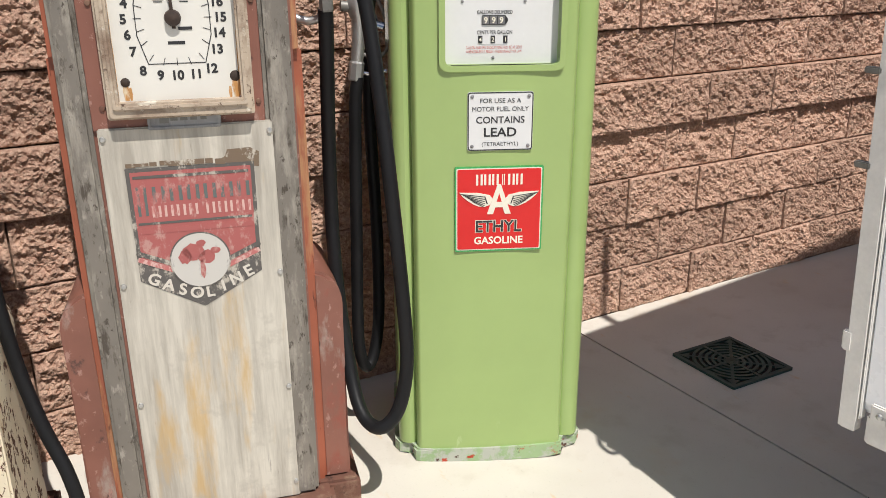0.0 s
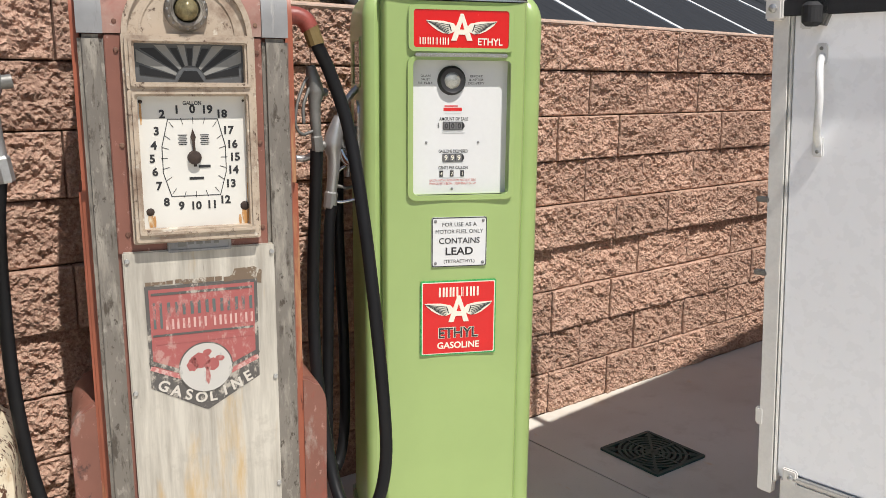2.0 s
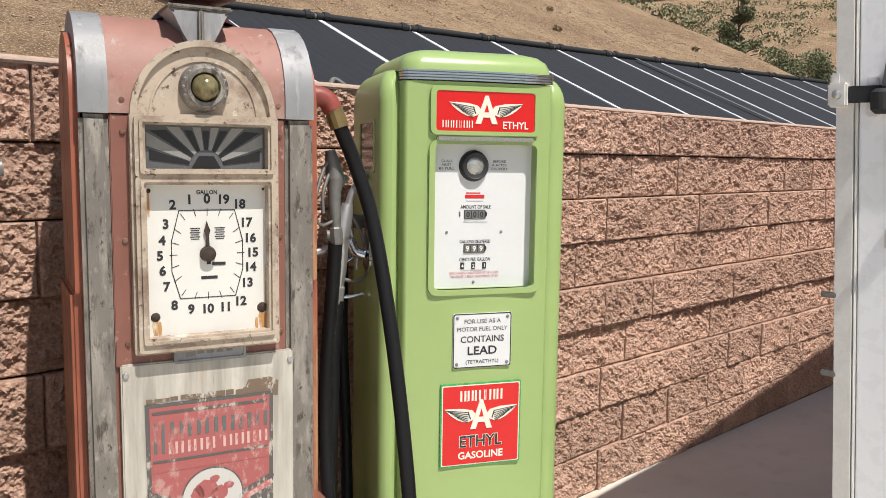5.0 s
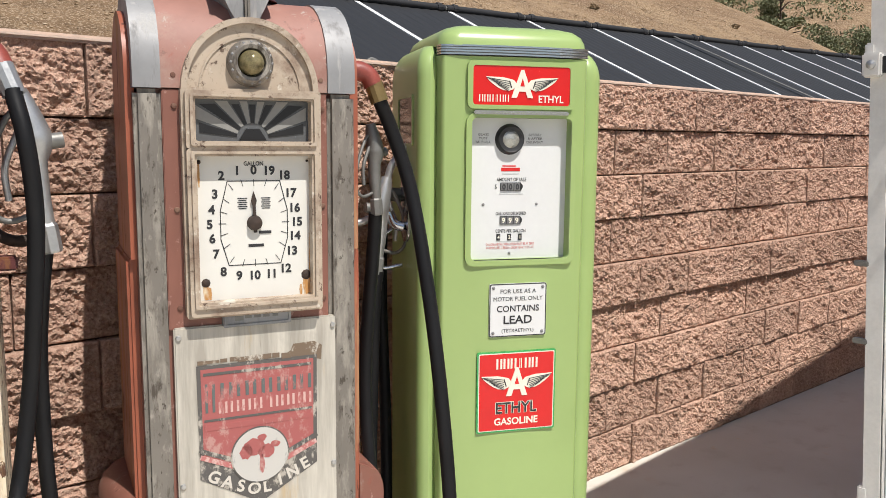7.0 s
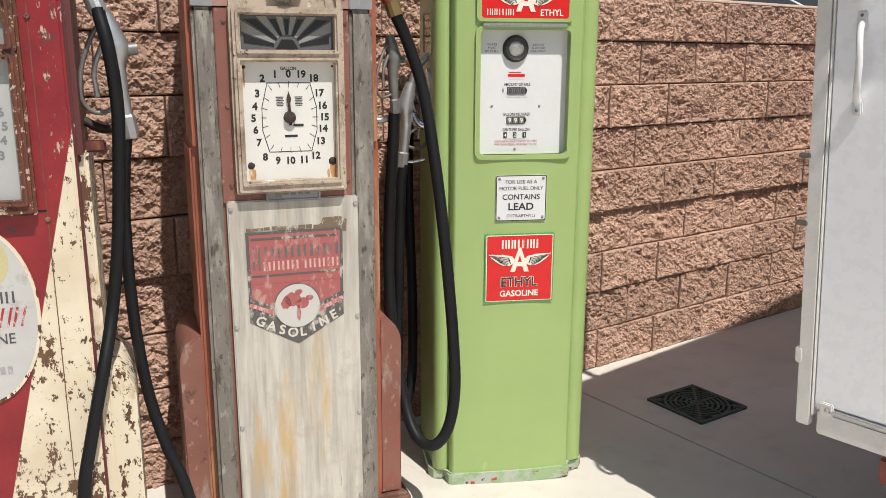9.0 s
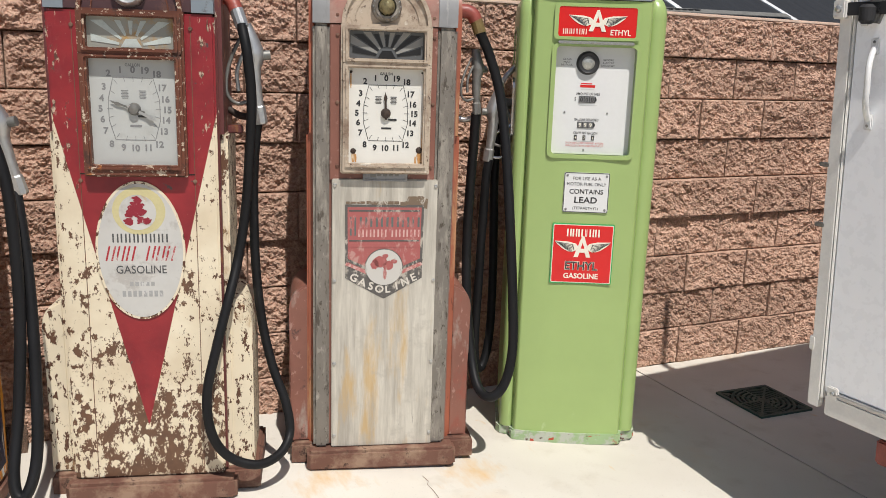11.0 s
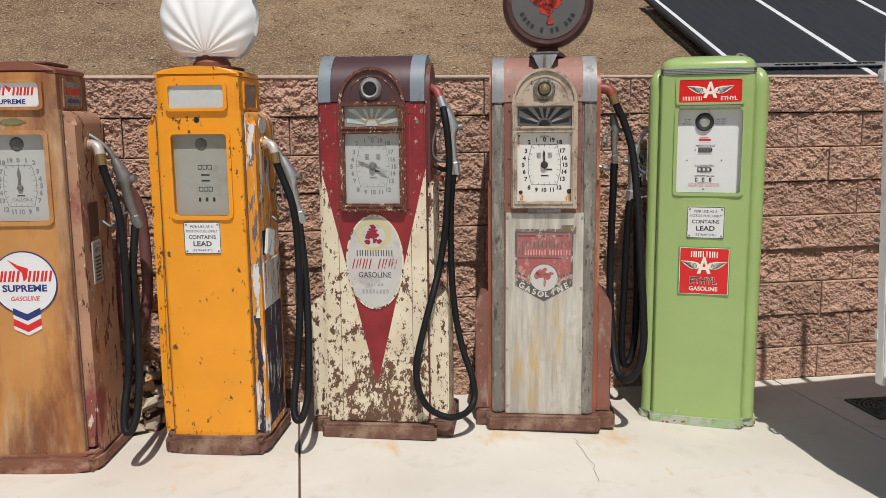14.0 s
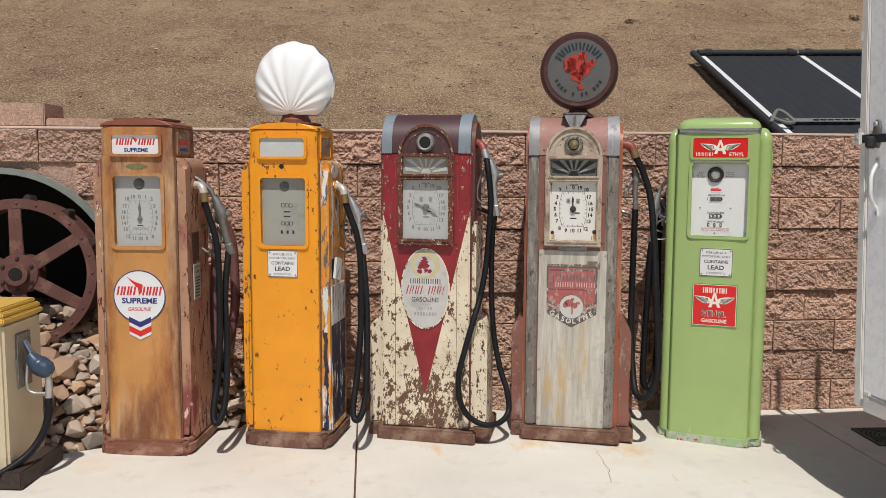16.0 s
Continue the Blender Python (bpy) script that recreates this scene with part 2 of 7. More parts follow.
strap_black = plain("black_strap", (0.02, 0.02, 0.022), 0.75, 0, 0.2, 60, 0.2)
fence_pvc = plain("black_mat", (0.017, 0.018, 0.020), 0.62, 0, 0.25, 2.5, 0.05, (14, 1, 1))
white_stripe = plain("white_strip", (0.70, 0.70, 0.69), 0.5)
drain_green = plain("dark_green_plastic", (0.022, 0.062, 0.054), 0.5, 0, 0.2, 30)
cream_box = worn("aged_cream_paint", (0.58, 0.49, 0.33), [((0.40, 0.31, 0.18), 5, (1, 1, 1), 0.56, 0.15)], 0.45, 0.06)
yellow_lid = plain("mustard_lid", (0.66, 0.43, 0.09), 0.4, 0, 0.1)
# rust, with the shade of the culvert mouth darkened into its colours
shaded_wheel_rust = worn("shaded_rusted_iron", (0.115, 0.046, 0.034), [((0.19, 0.095, 0.07), 10, (1, 1, 1), 0.55, 0.1), ((0.07, 0.035, 0.028), 22, (1, 1, 1), 0.6, 0.06)], 0.7, 0.15)
galvanised = plain("grey_green_galvanised", (0.30, 0.33, 0.29), 0.5, 0.4, 0.15)
tan_bark = plain("tree_bark", (0.10, 0.07, 0.05), 0.9, 0, 0.3, 20, 0.4)


def shell_glass():
    m, nt, b = nodes_of("white_milk_glass")
    b.inputs["Base Color"].default_value = (0.86, 0.86, 0.85, 1)
    b.inputs["Roughness"].default_value = 0.22
    b.inputs["Subsurface Weight"].default_value = 0.15
    b.inputs["Subsurface Radius"].default_value = (0.02, 0.02, 0.02)
    return m


def clear_glass():
    m, nt, b = nodes_of("window_glass")
    b.inputs["Base Color"].default_value = (0.95, 0.97, 0.97, 1)
    b.inputs["Transmission Weight"].default_value = 1.0
    b.inputs["Roughness"].default_value = 0.03
    b.inputs["IOR"].default_value = 1.45
    return m


def concrete():
    m, nt, b = nodes_of("concrete_slab")
    v = coords(nt)
    big, mid, fine = noise_of(nt, v, 0.9, 4), noise_of(nt, v, 7, 8), noise_of(nt, v, 140, 3)
    c = mix(nt, step(nt, big, 0.35, 0.65), (0.60, 0.56, 0.49), (0.70, 0.665, 0.595))
    c = mix(nt, step(nt, mid, 0.55, 0.8), c, (0.54, 0.49, 0.415))
    c = mix(nt, math2(nt, "MULTIPLY", step(nt, noise_of(nt, v, 2.3, 5), 0.60, 0.78), 0.35), c, (0.60, 0.36, 0.15))
    c = mix(nt, math2(nt, "MULTIPLY", step(nt, fine, 0.62, 0.75), 0.25), c, (0.28, 0.25, 0.21))
    tc = add(nt, "TexCoord")
    for (px, py), reach in (((0.22, 1.66), 0.26), ((0.70, 1.56), 0.22), ((-0.30, 1.62), 0.16)):
        dist = add(nt, "VectorMath")
        dist.operation = "DISTANCE"
        nt.links.new(tc.outputs["Object"], dist.inputs[0])
        dist.inputs[1].default_value = (px, py, 0.03)
        d = step_out3(nt, dist.outputs["Value"], 0.0, reach, 0.35, 0.0)
        f = step(nt, math2(nt, "ADD", noise_of(nt, coords(nt, (6, 2.2, 1)), 2.5, 5), d), 0.66, 0.95)
        c = mix(nt, math2(nt, "MULTIPLY", f, 0.7), c, (0.64, 0.40, 0.15))
    nt.links.new(c, b.inputs["Base Color"])
    b.inputs["Roughness"].default_value = 0.8
    bump(nt, b, math2(nt, "ADD", fine, mid), 0.12, 0.002)
    return m


def split_stone():
    m, nt, b = nodes_of("split_face_block")
    tc, info = add(nt, "TexCoord"), add(nt, "ObjectInfo")
    v = add(nt, "VectorMath")
    v.operation = "ADD"
    cmb = add(nt, "CombineXYZ")
    for i in range(3):
        nt.links.new(math2(nt, "MULTIPLY", info.outputs["Random"], 7.0 + i * 3), cmb.inputs[i])
    nt.links.new(tc.outputs["Object"], v.inputs[0])
    nt.links.new(cmb.outputs[0], v.inputs[1])
    v = v.outputs[0]
    big, mid, fine = noise_of(nt, v, 8, 6, 0.7), noise_of(nt, v, 64, 7, 0.76), noise_of(nt, v, 180, 4, 0.75)
    c = mix(nt, step(nt, big, 0.35, 0.68), (0.475, 0.292, 0.215), (0.62, 0.405, 0.308))
    c = mix(nt, math2(nt, "MULTIPLY", step(nt, mid, 0.50, 0.60), 0.85), c, (0.69, 0.485, 0.365))
    c = mix(nt, math2(nt, "MULTIPLY", step(nt, mid, 0.45, 0.37), 0.6), c, (0.27, 0.155, 0.114))
    c = mix(nt, math2(nt, "MULTIPLY", step(nt, fine, 0.57, 0.63), 0.55), c, (0.25, 0.145, 0.108))
    c = mix(nt, math2(nt, "MULTIPLY", step(nt, noise_of(nt, v, 110, 5, 0.7), 0.55, 0.62), 0.5), c, (0.76, 0.56, 0.44))
    hs = add(nt, "HueSaturation")
    nt.links.new(step_out2(nt, info.outputs["Random"], 0.86, 1.10), hs.inputs["Value"])
    nt.links.new(c, hs.inputs["Color"])
    nt.links.new(hs.outputs[0], b.inputs["Base Color"])
    b.inputs["Roughness"].default_value = 0.92
    b.inputs["Specular IOR Level"].default_value = 0.2
    h = math2(nt, "ADD", math2(nt, "MULTIPLY", mid, 1.0), math2(nt, "MULTIPLY", fine, 0.5))
    h = math2(nt, "ADD", h, math2(nt, "MULTIPLY", big, 0.8))
    bump(nt, b, h, 0.75, 0.011)
    return m


def earth(name, a, bcol, speck, scale=1.0):
    m, nt, b = nodes_of(name)
    v = coords(nt)
    big, mid, fine = noise_of(nt, v, 0.55 * scale, 7, 0.65), noise_of(nt, v, 3.2 * scale, 9, 0.72), noise_of(nt, v, 60 * scale, 5, 0.7)
    c = mix(nt, step(nt, big, 0.35, 0.65), a, bcol)
    c = mix(nt, math2(nt, "MULTIPLY", step(nt, mid, 0.46, 0.66), 0.75), c, [k * 0.58 for k in a])
    c = mix(nt, math2(nt, "MULTIPLY", step(nt, fine, 0.52, 0.60), 0.85), c, speck)
    c = mix(nt, math2(nt, "MULTIPLY", step(nt, noise_of(nt, v, 38 * scale, 6, 0.75), 0.54, 0.62), 0.8), c, [k * 0.45 for k in a])
    nt.links.new(c, b.inputs["Base Color"])
    b.inputs["Roughness"].default_value = 0.95
    b.inputs["Specular IOR Level"].default_value = 0.15
    bump(nt, b, math2(nt, "ADD", fine, math2(nt, "MULTIPLY", mid, 1.5)), 0.9, 0.03)
    return m


def islands(name, cols, rough=0.9):
    """Colour by loose piece, for stones and leaves joined in one mesh, or by object."""
    m, nt, b = nodes_of(name)
    geo, info, ramp = add(nt, "NewGeometry"), add(nt, "ObjectInfo"), add(nt, "ValToRGB")
    f = math2(nt, "FRACT", math2(nt, "ADD", geo.outputs["Random Per Island"], info.outputs["Random"]), 0.0)
    els = ramp.color_ramp.elements
    while len(els) < len(cols):
        els.new(0.5)
    for i, (e, c) in enumerate(zip(els, cols)):
        e.position, e.color = i / max(1, len(cols) - 1), (*c, 1)
    nt.links.new(f, ramp.inputs[0])
    v = coords(nt)
    n = noise_of(nt, v, 18, 8, 0.65)
    c = mix(nt, step(nt, n, 0.35, 0.7), ramp.outputs[0], (0.5, 0.4, 0.3))
    mx = mix(nt, 0.35, ramp.outputs[0], c)
    nt.links.new(mx, b.inputs["Base Color"])
    b.inputs["Roughness"].default_value = rough
    b.inputs["Specular IOR Level"].default_value = 0.25
    bump(nt, b, n, 0.6, 0.02)
    return m


milk_glass, glass = shell_glass(), clear_glass()
concrete_mat, stone = concrete(), split_stone()
mortar = earth("block_joint", (0.30, 0.20, 0.145), (0.36, 0.24, 0.175), (0.12, 0.08, 0.06), 4)
mortar_cap = plain("block_top", (0.70, 0.54, 0.44), 0.9, 0, 0.14, 30, 0.4, spec=0.2)
dirt = earth("hillside_dirt", (0.22, 0.135, 0.076), (0.39, 0.27, 0.158), (0.62, 0.48, 0.34))
pebble = islands("gravel_bits", [(0.20, 0.125, 0.07), (0.34, 0.235, 0.14), (0.46, 0.34, 0.22), (0.58, 0.47, 0.34)])
rock_mat = islands("broken_rock", [(0.36, 0.22, 0.14), (0.60, 0.40, 0.26), (0.46, 0.38, 0.31), (0.74, 0.62, 0.48), (0.30, 0.27, 0.25), (0.66, 0.42, 0.25), (0.40, 0.20, 0.12), (0.80, 0.72, 0.62), (0.55, 0.38, 0.26)])
leaf_dark = islands("cypress_green", [(0.010, 0.022, 0.008), (0.022, 0.042, 0.014), (0.035, 0.055, 0.02)], 0.8)
leaf_grey = islands("grey_green_leaf", [(0.07, 0.10, 0.04), (0.12, 0.155, 0.07), (0.18, 0.20, 0.10)], 0.8)
leaf_dry = islands("dry_brush", [(0.13, 0.08, 0.04), (0.20, 0.13, 0.06), (0.10, 0.09, 0.035)], 0.9)


# ---- mesh helpers ----
STUFF = {"emblem", "name_mark", "lettering", "small_print", "tick_marks", "counter_marks", "maker_mark", "print_marks"}


def part(name, bm, material, parent=None, label="", smooth=0.0):
    me = bpy.data.meshes.new(name)
    bmesh.ops.recalc_face_normals(bm, faces=bm.faces[:])
    if smooth:
        for f in bm.faces:
            f.smooth = True
        for e in bm.edges:
            if len(e.link_faces) == 2 and e.calc_face_angle(0) > radians(smooth):
                e.smooth = False
    bm.to_mesh(me)
    bm.free()
    me.materials.append(material)
    ob = new(name, me)
    if parent is not None:
        ob.parent = parent
    if label:
        ob["label"] = label
    if name in STUFF:
        ob["kind"] = "stuff"
    return ob


def thing(name, label, category, m, group="", kind=""):
    ob = new(name)
    ob.empty_display_size = 0.1
    ob.matrix_basis = m
    return tagged(ob, label, category, group, kind)


def box(x0, x1, y0, y1, z0, z1, bevel=0.0, seg=2, bm=None):
    b = bmesh.new()
    vs = [b.verts.new((x, y, z)) for x in (x0, x1) for y in (y0, y1) for z in (z0, z1)]
    for q in ((0, 1, 3, 2), (4, 6, 7, 5), (0, 4, 5, 1), (2, 3, 7, 6), (0, 2, 6, 4), (1, 5, 7, 3)):
        b.faces.new([vs[i] for i in q])
    if bevel:
        bmesh.ops.bevel(b, geom=b.edges[:], offset=bevel, segments=seg, affect="EDGES")
    return join(bm, b)


def join(bm, b):
    if bm is None:
        return b
    me = bpy.data.meshes.new("tmp")
    b.to_mesh(me)
    b.free()
    bm.from_mesh(me)
    bpy.data.meshes.remove(me)
    return bm


def prism(pts, lo, hi, axis="z", bevel=0.0, seg=2, bm=None, caps=True):
    """A polygon extruded along an axis: pts are (x, y) for z, (x, z) for y, (y, z) for x."""
    put = {"z": lambda p, k: (p[0], p[1], k), "y": lambda p, k: (p[0], k, p[1]), "x": lambda p, k: (k, p[0], p[1])}[axis]
    b = bmesh.new()
    a = [b.verts.new(put(p, lo)) for p in pts]
    c = [b.verts.new(put(p, hi)) for p in pts]
    n = len(pts)
    for i in range(n):
        b.faces.new((a[i], a[(i + 1) % n], c[(i + 1) % n], c[i]))
    if caps:
        fa, fc = b.faces.new(a), b.faces.new(c[::-1])
        if bevel:
            es = list(fa.edges) + list(fc.edges)
            bmesh.ops.bevel(b, geom=es, offset=bevel, segments=seg, affect="EDGES")
    return join(bm, b)


def frame_prism(outer, inner, lo, hi, axis="y", bm=None):
    """A ring between two outlines with as many points each, extruded along an axis."""
    put = {"z": lambda p, k: (p[0], p[1], k), "y": lambda p, k: (p[0], k, p[1]), "x": lambda p, k: (k, p[0], p[1])}[axis]
    b = bmesh.new()
    r = [[b.verts.new(put(p, k)) for p in ring] for ring, k in ((outer, lo), (inner, lo), (inner, hi), (outer, hi))]
    n = len(outer)
    for q in range(4):
        for i in range(n):
            j = (i + 1) % n
            b.faces.new((r[q][i], r[q][j], r[(q + 1) % 4][j], r[(q + 1) % 4][i]))
    return join(bm, b)


def rrect(x0, x1, z0, z1, r, n=5):
    out = []
    for cx, cz, a in ((x1 - r, z1 - r, 0), (x0 + r, z1 - r, 90), (x0 + r, z0 + r, 180), (x1 - r, z0 + r, 270)):
        for i in range(n + 1):
            t = radians(a + 90 * i / n)
            out.append((cx + r * math.cos(t), cz + r * math.sin(t)))
    return out


def ring_pts(cx, cz, rx, rz, n=40, a0=0.0, a1=360.0):
    full = abs(a1 - a0) >= 360
    return [(cx + rx * math.cos(radians(a0 + (a1 - a0) * i / (n if full else n - 1))), cz + rz * math.sin(radians(a0 + (a1 - a0) * i / (n if full else n - 1)))) for i in range(n)]


def spline(pts, per=8):
    pts = [Vector(p) for p in pts]
    ext = [2 * pts[0] - pts[1]] + pts + [2 * pts[-1] - pts[-2]]
    out = []
    for i in range(1, len(ext) - 2):
        a, b, c, d = ext[i - 1:i + 3]
        for k in range(per):
            t = k / per
            out.append(0.5 * ((2 * b) + (c - a) * t + (2 * a - 5 * b + 4 * c - d) * t * t + (3 * b - a - 3 * c + d) * t ** 3))
    out.append(pts[-1])
    return out


def tube(pts, radius, sides=12, per=8, bm=None, smooth_path=True, radii=None):
    path = spline(pts, per) if smooth_path else [Vector(p) for p in pts]
    b = bmesh.new()
    up = Vector((0, 0, 1))
    rings = []
    tangent = (path[1] - path[0]).normalized()
    side = tangent.cross(up)
    if side.length < 1e-3:
        side = tangent.cross(Vector((1, 0, 0)))
    side.normalize()
    for i, p in enumerate(path):
        t = (path[min(i + 1, len(path) - 1)] - path[max(i - 1, 0)]).normalized()
        side = (side - t * side.dot(t)).normalized()
        other = t.cross(side)
        f = i / (len(path) - 1)
        r = radius if radii is None else float(np.interp(f * (len(radii) - 1), range(len(radii)), radii))
        rings.append([b.verts.new(p + (side * math.cos(2 * math.pi * k / sides) + other * math.sin(2 * math.pi * k / sides)) * r) for k in range(sides)])
    for i in range(len(rings) - 1):
        for k in range(sides):
            j = (k + 1) % sides
            b.faces.new((rings[i][k], rings[i][j], rings[i + 1][j], rings[i + 1][k]))
    b.faces.new(rings[0])
    b.faces.new(rings[-1][::-1])
    return join(bm, b)


def lathe(profile, centre, axis="y", n=32, bm=None):
    """profile of (radius, along) turned about an axis through centre."""
    b = bmesh.new()
    rows = []
    for r, h in profile:
        row = []
        for i in range(n):
            c, s = r * math.cos(2 * math.pi * i / n), r * math.sin(2 * math.pi * i / n)
            p = {"y": (c, h, s), "z": (c, s, h), "x": (h, c, s)}[axis]
            row.append(b.verts.new(Vector(p) + Vector(centre)))
        rows.append(row)
    for a, c in zip(rows, rows[1:]):
        for i in range(n):
            j = (i + 1) % n
            b.faces.new((a[i], a[j], c[j], c[i]))
    b.faces.new(rows[0])
    b.faces.new(rows[-1][::-1])
    return join(bm, b)


TEXTS = {}


def words(s, x, z, height, width=0.0, y=0.0, bm=None, turn=0.0, lean=0.0, heavy=0.0, depth=0.0008):
    """Raised lettering on a face that looks along -y: centred on (x, z), capitals that high, squeezed to a width."""
    key = (s, heavy, lean)
    if key not in TEXTS:
        cu = bpy.data.curves.new("lettering", "FONT")
        cu.body, cu.size, cu.offset, cu.shear, cu.resolution_u = s, 1.0, heavy, lean, 3
        ob = bpy.data.objects.new("lettering", cu)
        scene.collection.objects.link(ob)
        me = bpy.data.meshes.new_from_object(ob.evaluated_get(bpy.context.evaluated_depsgraph_get()))
        co = np.array([v.co[:] for v in me.vertices])
        faces = [tuple(p.vertices) for p in me.polygons]
        bpy.data.objects.remove(ob)
        bpy.data.curves.remove(cu)
        bpy.data.meshes.remove(me)
        TEXTS[key] = (co, faces)
    co, faces = TEXTS[key]
    lo, hi = co.min(0), co.max(0)
    k = height / 0.70
    kx = k if not width else width / (hi[0] - lo[0])
    b = bmesh.new()
    c, sn = math.cos(radians(turn)), math.sin(radians(turn))
    vs = []
    for p in co:
        px, pz = (p[0] - (lo[0] + hi[0]) / 2) * kx, (p[1] - 0.35) * k
        vs.append(b.verts.new((x + px * c - pz * sn, y - depth, z + px * sn + pz * c)))
    for f in faces:
        try:
            b.faces.new([vs[i] for i in f])
        except ValueError:
            pass
    return join(bm, b)


def bar(x, z, w, h, y=0.0, bm=None, turn=0.0, depth=0.0008):
    c, s = math.cos(radians(turn)), math.sin(radians(turn))
    pts = [(x + a * c - d * s, z + a * s + d * c) for a, d in ((-w / 2, -h / 2), (w / 2, -h / 2), (w / 2, h / 2), (-w / 2, h / 2))]
    return prism(pts, y - depth, y + 0.0005, "y", bm=bm)


def strokes(x, z, w, h, y=0.0, bm=None, turn=0.0, lean=0.0, edge=0.3, depth=0.0008):
    """Two upright bars, the plain stand-in for one character of a maker's name."""
    c, s = math.cos(radians(turn)), math.sin(radians(turn))
    e = edge * w
    for a in (-w / 2, w / 2 - e):
        pts = [(x + (p + lean * q) * c - q * s, z + (p + lean * q) * s + q * c) for p, q in ((a, -h / 2), (a + e, -h / 2), (a + e, h / 2), (a, h / 2))]
        bm = prism(pts, y - depth, y + 0.0005, "y", bm=bm)
    return bm


def floor_z(x):
    return max(0.0, 0.04 - 0.02 * x)


# ---- large structure ----
def slab(name, pts, label):
    """A concrete slab from its outline, following the fall of the yard."""
    b = bmesh.new()
    top = [b.verts.new((x, y, floor_z(x))) for x, y in pts]
    low = [b.verts.new((x, y, floor_z(x) - 0.10)) for x, y in pts]
    n = len(pts)
    b.faces.new(top)
    b.faces.new(low[::-1])
    for i in range(n):
        b.faces.new((top[i], top[(i + 1) % n], low[(i + 1) % n], low[i]))
    return tagged(part(name, b, concrete_mat), label, "floor", kind="structure")


slab("floor_1", [(-6.0, -9.0), (-0.7275, -9.0), (-0.6885, 2.25), (-1.22, 2.25), (-1.30, 1.95), (-2.14, 1.53), (-3.2, 1.25), (-6.0, 1.1)], "pale sunlit concrete slab beside the rocks")
floor_slab = slab("floor_2", [(-0.719, -9.0), (1.868, -9.0), (1.890, 2.25), (-0.679, 2.25)], "pale concrete slab with rust stains under the pumps")
slab("floor_3", [(1.876, -9.0), (9.0, -9.0), (9.0, 2.25), (1.898, 2.25)], "concrete slab shaded by a white trailer")


def hill(x, y):
    """Height of the ground: level in front of the wall, a slope behind it, a dip and far hills beyond."""
    if y < 2.55:
        return -0.09
    slope = 0.46
    z = 0.50 + slope * (y - 2.45) + 0.02 * max(-6.0, min(x, 16.0))
    crest = 16.4 + 0.12 * (y - 7.0)
    if x > crest:
        z -= 0.62 * (x - crest)
    if y > 16:
        z -= 0.30 * (y - 16)
    far = -0.2 + 0.31 * (x * 0.90 + y * 0.42 - 13.0) if x > 8 else -5
    far = min(far, 14.0)
    z = max(z, far)
    return z + 0.05 * noise.noise((x * 0.6, y * 0.6, 0)) + 0.018 * noise.noise((x * 3.1, y * 3.1, 4))


def terrain():
    xs = [-400, -150, -60, -30, -18] + [-12 + 0.25 * i for i in range(0, 125)] + [20 + 1.5 * i for i in range(30)] + [90, 150, 400]
    ys = [-400, -100, -30, -10, 0, 1.5, 2.5, 2.56] + [2.6 + 0.2 * i for i in range(66)] + [16 + 1.5 * i for i in range(30)] + [75, 150, 400]
    b = bmesh.new()
    grid = [[b.verts.new((x, y, hill(x, y))) for x in xs] for y in ys]
    for r, s in zip(grid, grid[1:]):
        for i in range(len(xs) - 1):
            b.faces.new((r[i], r[i + 1], s[i + 1], s[i]))
    return tagged(part("ground", b, dirt, smooth=80), "dry tan dirt hillside above the block wall", "ground", kind="structure")


terrain()
# core of the retaining wall, seen only in the joints
COURSE, LONG, WALL_Y, ROWS_N = 0.1822, 0.378, 2.25, 9
core = box(-6.0, -3.28, WALL_Y + 0.022, WALL_Y + 0.28, -0.08, ROWS_N * COURSE - 0.006)
core = box(-1.88, 8.0, WALL_Y + 0.022, WALL_Y + 0.28, -0.08, ROWS_N * COURSE - 0.006, bm=core)
core = box(-3.28, -1.88, WALL_Y + 0.022, WALL_Y + 0.28, 1.49, ROWS_N * COURSE - 0.006, bm=core)
core = box(-3.28, -1.88, WALL_Y + 0.022, WALL_Y + 0.28, -0.08, 0.11, bm=core)
wall = part("wall_back", core, mortar)
tagged(wall, "split-face block retaining wall in tan-pink stone", "wall", kind="structure")


# ---- fuel pumps ----
def screw(x, z, y, parent, r=0.006, material=None):
    return part("screw", lathe([(r * 0.1, -0.004), (r * 0.8, -0.0035), (r, -0.001), (r, 0.004)], (x, y, z), "y", 10), material or steel, parent)


